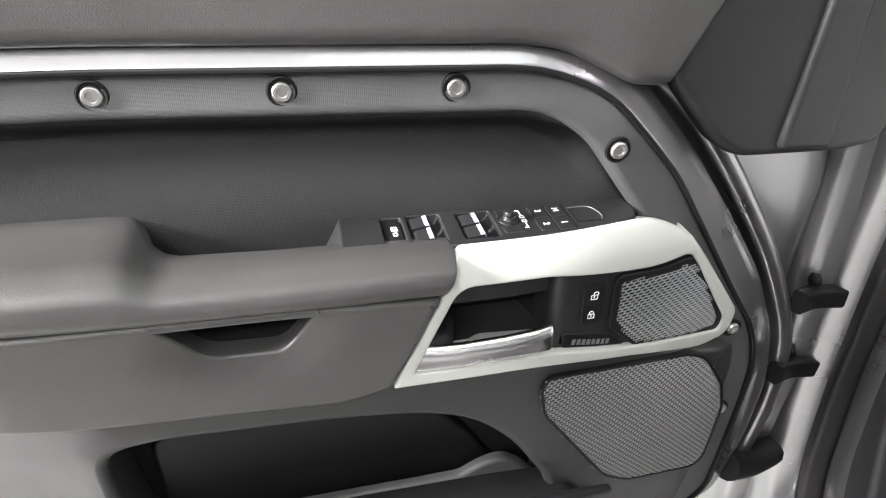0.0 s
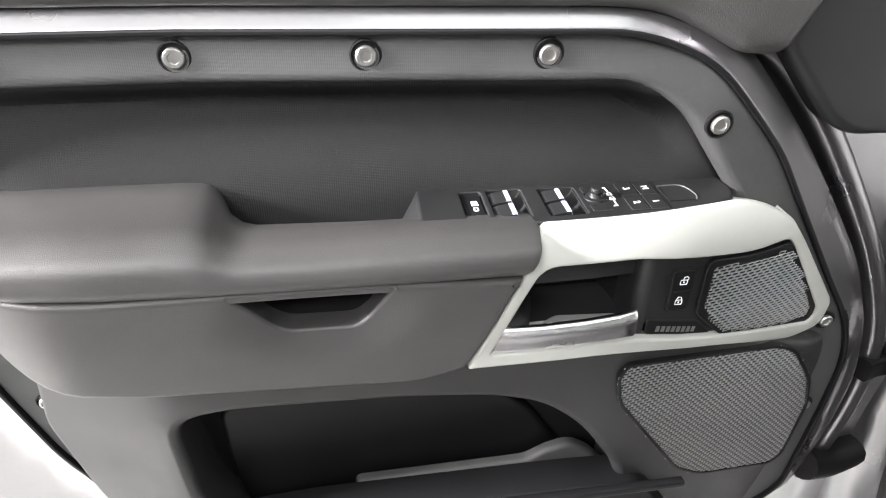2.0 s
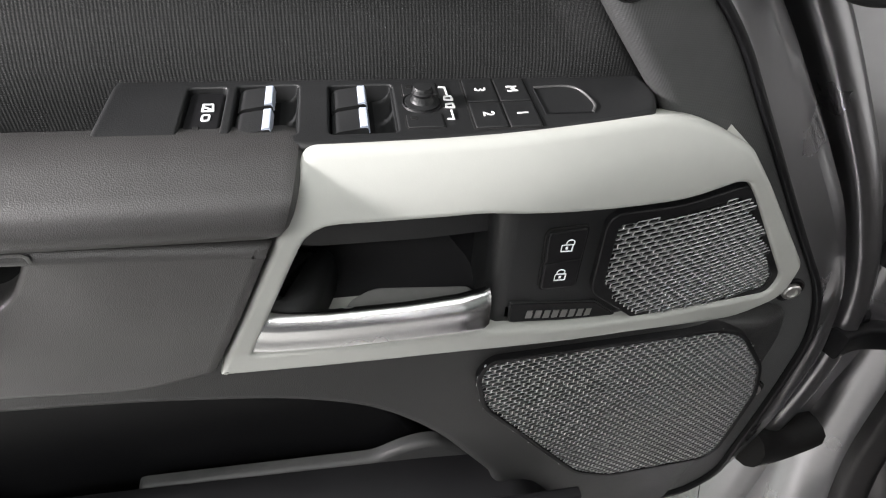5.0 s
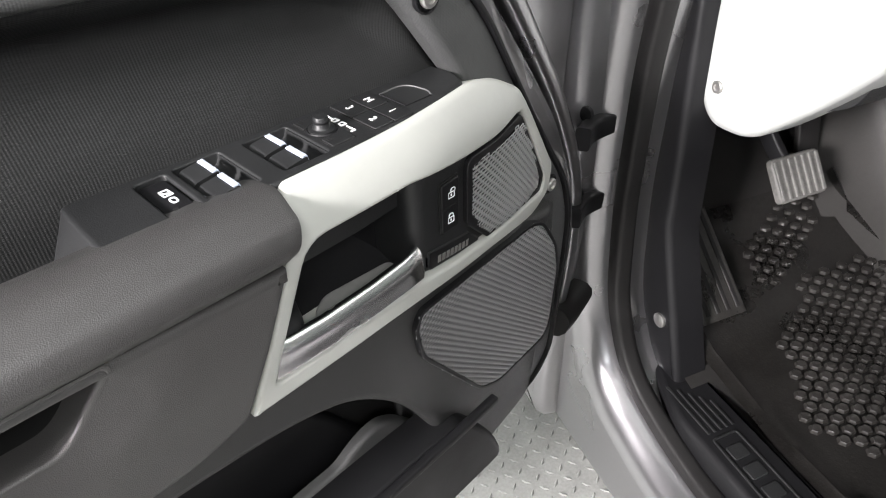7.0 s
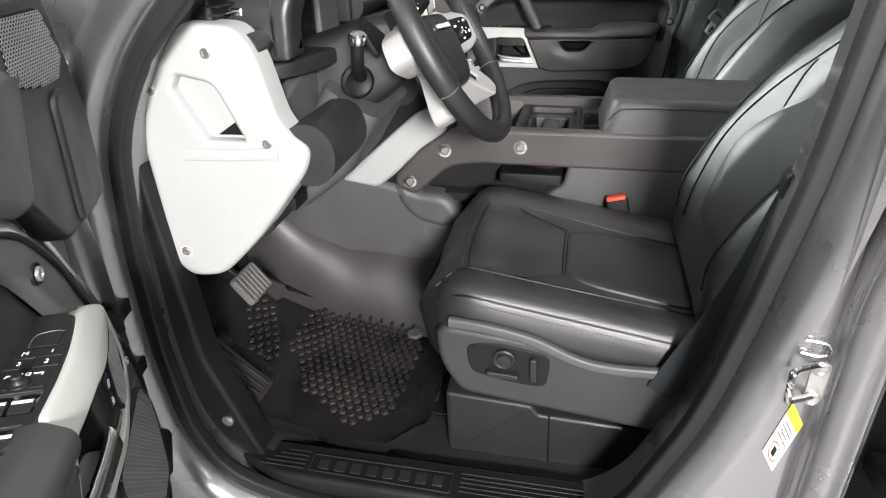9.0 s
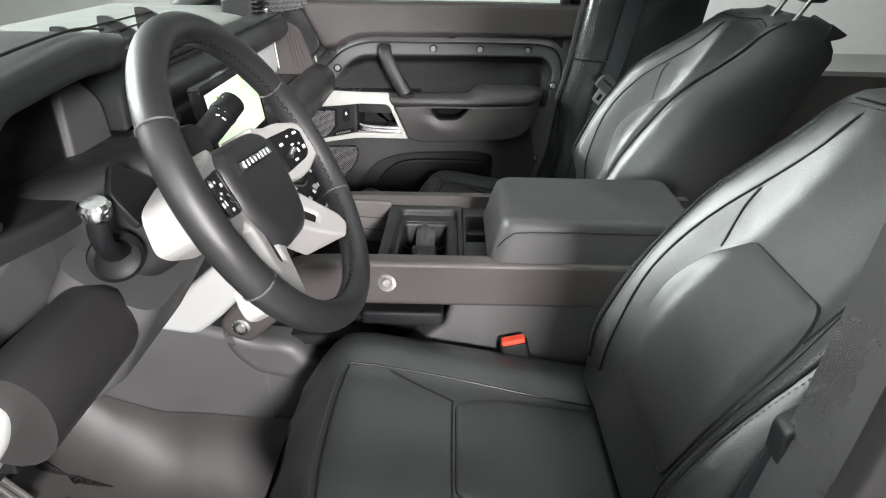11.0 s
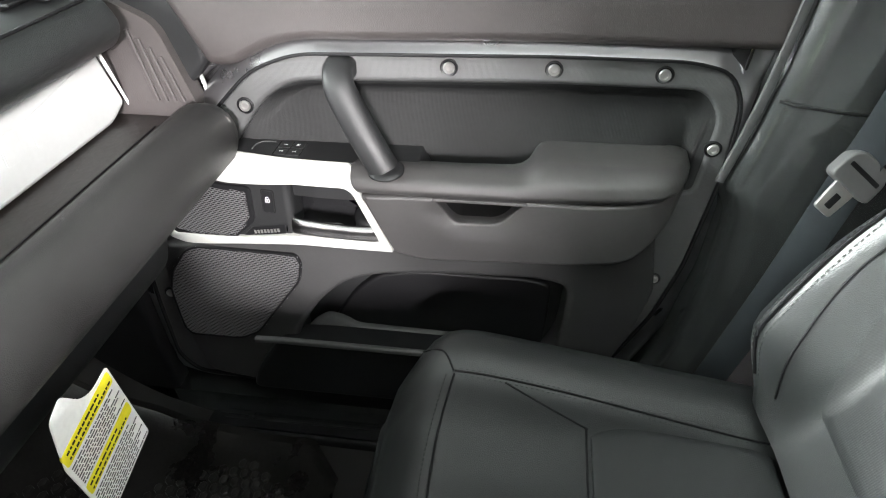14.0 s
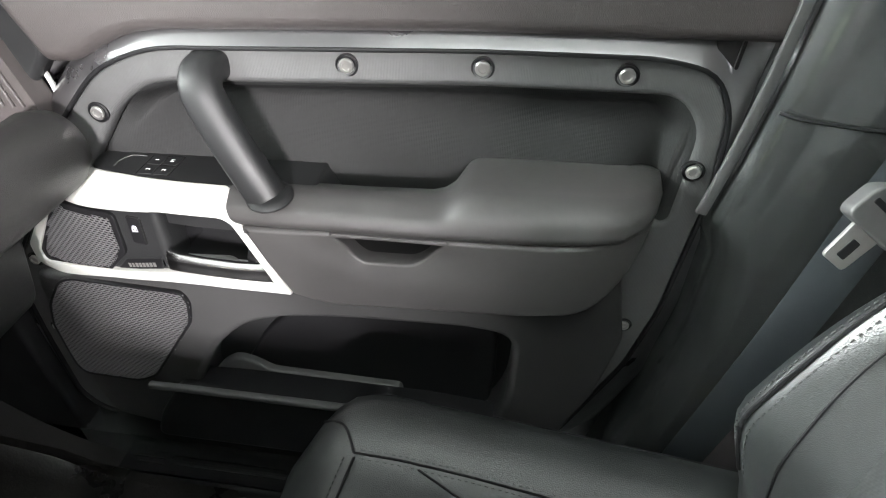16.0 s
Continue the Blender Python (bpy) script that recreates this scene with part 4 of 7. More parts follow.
def body_side(name, side, label):
    """The painted side of the car round its front door opening."""
    X = (lambda x: x) if side < 0 else mx
    body = thing(name, label, "car body", kind="structure")
    rear_y = -0.288 if side < 0 else -0.315
    out = [(rear_y, 0.30), (1.05, 0.30), (1.05, 1.22), (0.93, 1.28), (0.55, 1.62), (0.30, 1.83), (rear_y, 1.83)]
    hole = rnd(APERTURE, 0.05, 5)
    part("door_frame", holed(rnd(out, 0.02), [hole], X(-0.80 if side < 0 else -0.885), X(-0.965), 0.02, XP, hr=0.05, steps=6), PAINT, body, "grey metallic painted door frame")
    ring = [(X(-0.905), a, b) for a, b in spline([Vector((a, b)) for a, b in offset(ccw(hole), 0.008)][::2], 2, True)]
    part("door_seal", sweep(ring, rnd([(-0.014, -0.016), (0.014, -0.016), (0.016, 0.008), (0.0, 0.02), (-0.016, 0.008)], 0.006, 3), True, up=(1, 0, 0)), RUBBER, body, "black rubber door seal")
    ring2 = [(X(-0.935), a, b) for a, b in spline([Vector((a, b)) for a, b in offset(ccw(hole), -0.016)][::2], 2, True)]
    part("outer_seal", sweep(ring2, circle(0.009, 8), True, up=(1, 0, 0)), RUBBER, body)
    return body


left_side = body_side("body_side", -1, "grey metallic body side with open door frame")
body_side("body_side", 1, "grey metallic body side behind the closed door")
# pillar behind the door: striker, hinges of the rear door
part("pillar_rear_face", plate(rnd([(-0.50, 0.40), (-0.36, 0.40), (-0.36, 1.22), (-0.50, 1.22)], 0.01), -0.80, -0.905, 0.01, XP), BLACK, left_side, "dark rear face of the pillar")
STEP = [(-0.880, -0.27), (-0.960, -0.280), (-0.9625, -0.287), (-0.955, -0.298), (-0.940, -0.306), (-0.932, -0.318), (-0.932, -0.352), (-0.940, -0.364), (-0.938, -0.373), (-0.925, -0.378), (-0.88, -0.380)]
bm = bmesh.new()
skin(bm, [[(x, y - 0.022 * smooth01((z - 1.02) / 0.22) + 0.010 * smooth01((z - 1.25) / 0.3), z) for x, y in spline([Vector(q) for q in STEP], 3)] for z in [0.36 + 0.04 * k for k in range(36)]], False, False, False)
part("pillar_step", bm, PAINT, left_side, "stepped painted pillar face", sharp=60)
part("pillar_upper", plate(rnd([(-0.45, 1.24, 0.05), (-0.37, 1.20), (-0.37, 1.8), (-0.47, 1.8)], 0.02), -0.80, -0.95, 0.02, XP), PAINT, left_side, "painted upper pillar")

striker = thing("door_striker", "steel door striker loop on the painted pillar", "door latch")
part("striker_plate", plate(rnd([(-0.287, 0.90), (-0.262, 0.90), (-0.262, 0.965), (-0.287, 0.965)], 0.010), -0.95, -0.968, 0.002, XP), STEEL, striker)
part("striker_loop", sweep(spline([(-0.968, -0.270, 0.962), (-0.990, -0.236, 0.966), (-0.998, -0.230, 0.958), (-0.998, -0.232, 0.925), (-0.990, -0.238, 0.916), (-0.968, -0.272, 0.910)], 5), circle(0.005, 8)), SATIN, striker)
for z in (0.908, 0.958):
    part("bolt", lathe([(0.011, 0), (0.011, 0.004), (0.008, 0.006), (0.004, 0.004), (0.001, 0.004)], (-0.968, -0.272, z), (-1, 0, 0), 14), STEEL, striker)
sticker = thing("warning_sticker", "white and yellow printed warning sticker on the pillar", "sticker")
ST = Matrix(((1, 0, 0, -0.9665), (0, -0.0207, -0.0205, -0.2526), (0, -0.0367, 0.0945, 0.8296), (0, 0, 0, 1)))  # along its short and its long side
for nm, a0, a1, b0, b1, d, material in (("label_base", -0.5, 0.5, -0.5, 0.5, 0.0, PAPER), ("yellow_band", -0.5, 0.5, 0.30, 0.5, 0.0004, YELLOW), ("print_bar", -0.35, 0.35, 0.20, 0.23, 0.0004, VINYL), ("print_bar", -0.35, 0.4, 0.12, 0.15, 0.0004, VINYL), ("print_bar", -0.35, 0.25, 0.04, 0.07, 0.0004, VINYL), ("print_bar", -0.35, 0.35, -0.04, -0.01, 0.0004, VINYL), ("ring_mark", -0.12, 0.12, -0.36, -0.20, 0.0004, BLACK)):
    bm = plate(rnd([(a0, b0), (a1, b0), (a1, b1), (a0, b1)], 0.03), 0.0005, -0.0005 - d, 0.0001, XP)
    bmesh.ops.transform(bm, matrix=ST, verts=bm.verts)
    part(nm, bm, material, sticker)
bm = sweep([(-0.0011, 0.34 * math.cos(a), -0.28 + 0.15 * math.sin(a)) for a in [k * math.pi / 10 for k in range(20)]], rrect(0.03, 0.0006, 0.0002), True, up=(1, 0, 0))
bmesh.ops.transform(bm, matrix=ST, verts=bm.verts)
part("red_ring", bm, RED, sticker)
clip = thing("wire_bracket", "small bright bracket on the painted pillar", "bracket")
part("bracket_wire", sweep(spline([(-0.969, -0.245, 1.0), (-0.972, -0.272, 0.998), (-0.972, -0.276, 0.985), (-0.971, -0.266, 0.978), (-0.969, -0.243, 0.98)], 4), circle(0.0018, 6)), SATIN, clip)

# rear door, swung open from the same pillar
rear = thing("rear_car_door", "open rear car door in grey metallic paint", "car door", m=Matrix.Translation((-1.0, -0.452, 0)) @ Matrix.Rotation(radians(192), 4, "Z"))
part("door_skin", plate(rnd([(0.0, 0.45, 0.03), (0.85, 0.45), (0.85, 1.25), (0.0, 1.25, 0.02)], 0.02), 0.0, -0.05, 0.015), PAINT, rear, "grey metallic door skin")
part("door_inner", plate(rnd([(0.02, 0.47), (0.84, 0.47), (0.84, 1.24), (0.02, 1.24)], 0.02), 0.0, 0.08, 0.015), PAINT, rear, "grey painted panel of the rear door")
part("window_frame", sweep([(0.02, 0.0, 1.24), (0.04, 0.0, 1.75)], rrect(0.05, 0.05, 0.01)), BLACK, rear)
part("privacy_glass", plate(rnd([(0.03, 1.24), (0.84, 1.24), (0.84, 1.76), (0.05, 1.76)], 0.02), -0.004, 0.004, 0.002), GLOSS, rear, "black privacy glass")
hinge = thing("door_hinge", "black two-bolt door hinge on the pillar", "hinge")
part("hinge_leaf", plate(rnd([(-0.445, 1.045), (-0.385, 1.045), (-0.38, 1.08), (-0.388, 1.13), (-0.445, 1.13)], 0.012), -0.90, -0.925, 0.005, XP), BLACK, hinge)
for z in (1.068, 1.106):
    part("bolt", lathe([(0.016, 0), (0.016, 0.004), (0.011, 0.006), (0.011, 0.012), (0.008, 0.014), (0.002, 0.013)], (-0.925, -0.410, z), (-1, 0.2, 0), 12), BLACK, hinge)
for z0 in (0.9, 0.74):
    part("check_strap", box((-0.99, -0.43, z0), (-0.90, -0.40, z0 + 0.03), 0.004), BLACK, hinge)
dh = thing("front_door_hinge", "dark door check arm and hinges beside the wing", "hinge")
for z in (0.92, 0.80):
    part("hinge_arm", sweep(spline([(-0.93, 0.80, z), (-0.97, 0.79, z), (-1.0, 0.765, z + 0.005)], 4), rrect(0.02, 0.03, 0.005)), BLACK, dh)
    part("bolt", lathe([(0.01, 0), (0.01, 0.006), (0.006, 0.008)], (-0.972, 0.80, z + 0.02), (-1, -0.4, 0), 10), BLACK, dh)
part("cable_boot", sweep(spline([(-0.94, 0.80, 0.64), (-0.99, 0.77, 0.625), (-1.03, 0.74, 0.64)], 6), circle(0.022, 12)), RUBBER, dh, "black ribbed cable boot")

# wing ahead of the door, sills, floor, roof
wing = thing("front_wing", "grey metallic front wing", "car body", kind="structure")
part("wing_skin", plate(rnd([(0.80, 0.30), (2.0, 0.30), (2.0, 1.20), (0.80, 1.24)], 0.03), -0.93, -1.0, 0.03, XP), PAINT, wing)


def floor_run(name, pts, x0, x1, material, label, cat, z=0.0):
    bm = bmesh.new()
    pts = spline([Vector(p) for p in pts], 5)
    skin(bm, [[(x, p[0], p[1] + z) for p in pts] for x in (x0, x1)], False, False, False)
    bmesh.ops.solidify(bm, geom=bm.faces[:], thickness=0.006)
    return tagged(part(name, bm, material), label, cat, kind="structure")


FLOOR_LINE = [(-1.4, 0.50), (-0.6, 0.50), (0.0, 0.495), (0.5, 0.50), (0.66, 0.525), (0.80, 0.60), (0.98, 0.78), (1.05, 0.95)]
floor_run("floor", FLOOR_LINE, -0.84, 0.70, MOULD, "moulded brown-grey cabin floor rising to the bulkhead", "floor")
slab("bulkhead", (-0.86, 1.06, 0.4), (0.72, 1.10, 1.30), BLACK, "black bulkhead behind the dashboard", "wall")
slab("floor_rear_wall", (-0.86, -1.45, 0.4), (0.72, -1.40, 1.8), CARPET, "dark rear of the cabin", "wall")
# unseen roof; its glass panel over the front seats is added to admit light
ROOF_EDGE, ROOF_HOLE = [(-0.90, -1.48), (0.76, -1.48), (0.76, 0.47), (-0.90, 0.47)], [(-0.56, -0.62), (0.42, -0.62), (0.42, 0.22), (-0.56, 0.22)]
tagged(part("roof_lining", holed(rnd(ROOF_EDGE, 0.03), [rnd(ROOF_HOLE, 0.06)], 1.80, 1.76, 0.008, ZP), ROOFLINING), "grey fabric roof lining round the glass panel", "ceiling", kind="structure")
tagged(part("roof_skin", holed(rnd(ROOF_EDGE, 0.03), [rnd(ROOF_HOLE, 0.06)], 1.83, 1.86, 0.008, ZP), PAINT), "grey metallic roof", "ceiling", kind="structure")
rg = tagged(part("roof_glass", plate(offset(ccw(rnd(ROOF_HOLE, 0.06)), -0.01), 1.812, 1.818, 0.001, ZP), GLASS), "added glass roof panel that admits light from above", "window", kind="structure")
rg.visible_shadow = False
slab("rear_side_panel", (0.72, -1.45, 0.4), (0.80, -0.36, 1.20), BROWN, "dark rear side trim", "wall")
slab("rear_quarter_glass", (-0.93, -1.45, 1.18), (-0.915, -0.36, 1.80), GLOSS, "black privacy glass of the rear side", "window")
slab("rear_sill", (-0.95, -1.45, 0.35), (-0.84, -0.40, 0.52), PAINT, "grey metallic rear sill", "car body")


def sill(side, label):
    X = (lambda x: x) if side < 0 else mx
    th = thing("sill_tread", label, "sill", "sills", kind="structure")
    part("tread_plate", plate(rnd([(X(-0.795), -0.13), (X(-0.90), -0.05), (X(-0.895), 0.60), (X(-0.86), 0.70), (X(-0.80), 0.76)], 0.03), 0.44, 0.515, 0.01, ZP), BLACK, th, "black plastic tread plate")
    for k in range(5):
        x = X(-0.828 - 0.011 * k)
        part("tread_rib", sweep([(x, -0.02, 0.5155), (x, 0.235, 0.5155)], rrect(0.003, 0.003, 0.001)), GRAIN, th)
        part("tread_rib", sweep([(x, 0.552, 0.5155), (x, 0.60 + 0.012 * k, 0.5155)], rrect(0.004, 0.003, 0.001)), GRAIN, th)
    part("letter_frame", sweep([(X(a), b, 0.516) for a, b in rnd([(-0.832, 0.252), (-0.880, 0.252), (-0.874, 0.542), (-0.832, 0.542)], 0.005)], rrect(0.0035, 0.003, 0.001), True), GRAIN, th, "raised border of the tread plate")
    for k in range(8):
        y = 0.268 + k * 0.0335
        part("tread_letter_block", plate(rnd([(X(-0.841), y), (X(-0.868), y), (X(-0.868), y + 0.022), (X(-0.841), y + 0.022)], 0.004), 0.515, 0.5175, 0.001, ZP), GRAIN, th)
    return th


sill(-1, "ribbed black sill tread plate under the open door")
sill(1, "ribbed black sill tread plate by the closed door")
slab("sill_cover", (0.70, -0.25, 0.42), (0.80, 0.85, 0.575), PILLAR, "black sill cover by the closed door", "trim panel")


def kick_panel(side, label):
    kick = thing("kick_panel", label, "trim panel", "kick panels")
    out = [(0.64, 0.50), (0.80, 0.50), (0.83, 1.15), (0.77, 1.15), (0.735, 0.75)] if side < 0 else [(0.685, 0.50), (0.90, 0.50), (0.90, 1.0), (0.72, 1.0), (0.70, 0.75)]
    part("kick_trim", plate(rnd(out, 0.02), *((-0.80, -0.855) if side < 0 else (0.745, 0.70)), 0.01, XP), BLACK, kick)
    if side < 0:
        part("clip", lathe([(0.012, 0), (0.012, 0.004), (0.006, 0.006)], (-0.855, 0.71, 0.60), (-1, 0, 0), 12), STEEL, kick)


kick_panel(-1, "black plastic kick panel with a small clip")
kick_panel(1, "black plastic kick panel in the passenger footwell")

# ---- floor mats ----


def floor_height(y):
    pts = FLOOR_LINE
    for (a, b), (c, d) in zip(pts, pts[1:]):
        if a <= y <= c:
            return b + (d - b) * (y - a) / (c - a)
    return pts[-1][1]


def floor_mat(side, label):
    X = (lambda x: x) if side < 0 else mx
    th = thing("floor_mat", label, "floor mat", "front floor mats")
    bm = bmesh.new()
    ys = [0.33 + 0.52 * k / 22 for k in range(23)]
    rows = []
    for y in ys:
        w0, w1 = -0.80 + 0.03 * max(0, (y - 0.7) / 0.15), -0.31 - 0.05 * max(0, (y - 0.55) / 0.3)
        if y < 0.40:
            w0, w1 = w0 + (0.40 - y) * 1.2, w1 - (0.40 - y) * 0.8
        row = []
        for k in range(25):
            t = k / 24
            x = w0 + (w1 - w0) * t
            edge = min(t, 1 - t) * (w1 - w0)
            edge = min(edge, y - 0.325)
            lip = 0.022 * max(0.0, 1 - abs(edge - 0.012) / 0.014)
            wav = 0.004 * noise.noise((x * 6, y * 6, 0))
            row.append((X(x), y, floor_height(y) + 0.012 + lip + wav))
        rows.append(row)
    skin(bm, rows, False, False, False)
    bmesh.ops.solidify(bm, geom=bm.faces[:], thickness=0.005)
    part("mat_sheet", bm, MATRUB, th, "black rubber mat sheet, dusty")
    # raised hexagon studs
    bm = bmesh.new()
    main = [(-0.735, 0.50), (-0.70, 0.44), (-0.64, 0.415), (-0.40, 0.415), (-0.362, 0.48), (-0.355, 0.68), (-0.40, 0.715), (-0.545, 0.715), (-0.66, 0.64)]
    upper = [(-0.655, 0.755), (-0.60, 0.715), (-0.47, 0.77), (-0.43, 0.83), (-0.52, 0.845)]
    for i in range(20):
        for j in range(23):
            x, y = -0.745 + i * 0.0205, 0.385 + j * 0.0205 + (0.01025 if i % 2 else 0)
            if not (inside((x, y), main) or inside((x, y), upper)):
                continue
            z = floor_height(y) + 0.013 + 0.004 * noise.noise((x * 6, y * 6, 0))
            ring = []
            for k, (ra, up) in enumerate(((0.0106, 0.0), (0.0098, 0.0050), (0.0082, 0.0062), (0.0058, 0.0056))):
                ring.append([bm.verts.new((X(x + ra * math.cos(a)), y + 0.86 * ra * math.sin(a), z + up)) for a in [radians(60 * n) for n in range(6)]])
            for p0, p1 in zip(ring, ring[1:]):
                for k in range(6):
                    bm.faces.new((p0[k - 1], p0[k], p1[k], p1[k - 1]))
            bm.faces.new(ring[-1])
    tagged(part("mat_studs", bm, MATRUB, th, "raised hexagon studs"), kind="stuff")
    for k in range(7):
        y = 0.45 + k * 0.03
        part("mat_rib", sweep([(X(-0.365), y, floor_height(y) + 0.017), (X(-0.33), y + 0.006, floor_height(y) + 0.017)], rrect(0.008, 0.008, 0.002)), MATRUB, th)
    part("mat_clip", lathe([(0.021, 0), (0.021, 0.006), (0.017, 0.009), (0.01, 0.007), (0.002, 0.007)], (X(-0.385), 0.44, 0.515), (0, 0, 1), 20), VINYL, th, "grey oval mat clip")
    return th


floor_mat(-1, "ribbed black rubber floor mat with hexagon studs, dusty")
floor_mat(1, "ribbed black rubber floor mat before the passenger seat")
tagm = thing("mat_label", "black printed instruction sheet lying under the mat", "label")
part("label_sheet", box((-0.66, 0.30, 0.505), (-0.40, 0.40, 0.508), 0.001), BLACK, tagm)
for k in range(4):
    part("print_bar", box((-0.62 + k * 0.055, 0.33, 0.508), (-0.585 + k * 0.055, 0.345, 0.5085), 0.0002), VINYL, tagm)

# ---- pedals ----
pedal = thing("brake_pedal", "worn ribbed brake pedal on its arm", "pedal", "pedals")
PM = Matrix.Translation((-0.555, 0.79, 0.735)) @ Matrix.Rotation(radians(-38), 4, "X")
o = part("pedal_pad", plate(rrect(0.10, 0.075, 0.01), 0.0, -0.012, 0.004, YP), DUSTY, pedal, "dusty grey rubber pad")
o.matrix_basis = PM
for k in range(7):
    o = part("pad_rib", sweep([(-0.043 + k * 0.0143, -0.0125, -0.032), (-0.043 + k * 0.0143, -0.0125, 0.032)], rrect(0.007, 0.004, 0.0015)), DUSTY, pedal)
    o.matrix_basis = PM
part("pedal_arm", sweep(spline([(-0.555, 0.80, 0.735), (-0.56, 0.87, 0.80), (-0.56, 0.90, 0.95)], 5), rrect(0.016, 0.03, 0.005)), BLACK, pedal)
acc = thing("accelerator_pedal", "tall black accelerator pedal", "pedal", "pedals")
part("pedal_pad", sweep([(-0.425, 0.86, 0.64), (-0.425, 0.90, 0.78)], rrect(0.05, 0.014, 0.005)), RUBBER, acc)
part("pedal_arm", sweep([(-0.425, 0.905, 0.77), (-0.43, 0.95, 0.92)], rrect(0.016, 0.02, 0.004)), BLACK, acc)
rest = thing("foot_rest", "black ribbed foot rest", "foot rest")
part("rest_pad", sweep([(-0.735, 0.70, 0.56), (-0.735, 0.84, 0.68)], rrect(0.09, 0.03, 0.008)), MATRUB, rest)
for k in range(4):
    part("rest_rib", sweep([(-0.765 + k * 0.02, 0.70, 0.578), (-0.765 + k * 0.02, 0.83, 0.69)], rrect(0.008, 0.006, 0.002)), RUBBER, rest)

# ---- seats ----


def sstep(a, b, x):
    t = min(max((x - a) / (b - a), 0), 1)
    return t * t * (3 - 2 * t)


HALF = 0.256
FRONT = 0.556


def cushion_top(t, y):
    """Height of the cushion over its base line; t runs across from -1 to 1, y from the rear (0) to the front (0.52)."""
    side = abs(t)
    bolster = 0.020 * sstep(0.52, 0.80, side) * (1 - 0.5 * sstep(0.40, 0.54, y))
    roll = -0.026 * sstep(0.90, 1.0, side) ** 2
    dish = -0.010 * (1 - sstep(0.0, 0.5, side)) * sstep(0.0, 0.3, y)
    front = -0.075 * sstep(0.43, FRONT, y) ** 2
    return 0.088 + 0.085 * (min(y, 0.50) / 0.52) + bolster + roll + dish + front


def narrowing(y):
    """The cushion's width towards its rounded front corners, as a share of its full width."""
    return 1 - 0.05 * sstep(0.42, 0.52, y) - 0.45 * max(0.0, (y - 0.46) / 0.1) ** 2.2


def back_front(t, h, swell=0.052):
    """How far the backrest stands forward of its board; h runs up from 0 to 0.66."""
    side = abs(t)
    bolster = swell * sstep(0.38, 0.78, side) * (1 - 0.8 * sstep(0.34, 0.60, h)) * sstep(-0.05, 0.10, h)
    roll = -0.075 * sstep(0.76, 1.02, side) ** 1.8
    lumbar = 0.018 * math.exp(-((h - 0.2) / 0.14) ** 2)
    return 0.085 + bolster + roll + lumbar - 0.055 * sstep(0.57, 0.66, h)


def back_half(h):
    return HALF - 0.01 - 0.055 * sstep(0.30, 0.66, h) + 0.012 * math.exp(-((h - 0.22) / 0.15) ** 2)


def seam(points, r=0.0017, n=5):
    return sweep(spline(points, n), circle(r, 6))


def stitches(points, material_parent, gap=0.006, lift=0.0015, name="stitching"):
    """Short raised threads along a curve, all in one mesh."""
    pts = spline(points, 24)
    bm, acc, last = bmesh.new(), 0.0, pts[0]
    start = None
    for p in pts[1:]:
        acc += (p - last).length
        if start is None and acc > gap * 0.45:
            start = p.copy()
            acc = 0.0
        elif start is not None and acc > gap * 0.6:
            d = (p - start)
            if d.length > 1e-4:
                sweep([start, p], circle(0.0009, 4), bm=bm)
            start, acc = None, 0.0
        last = p
    tagged(part(name, bm, THREAD, material_parent), kind="stuff")


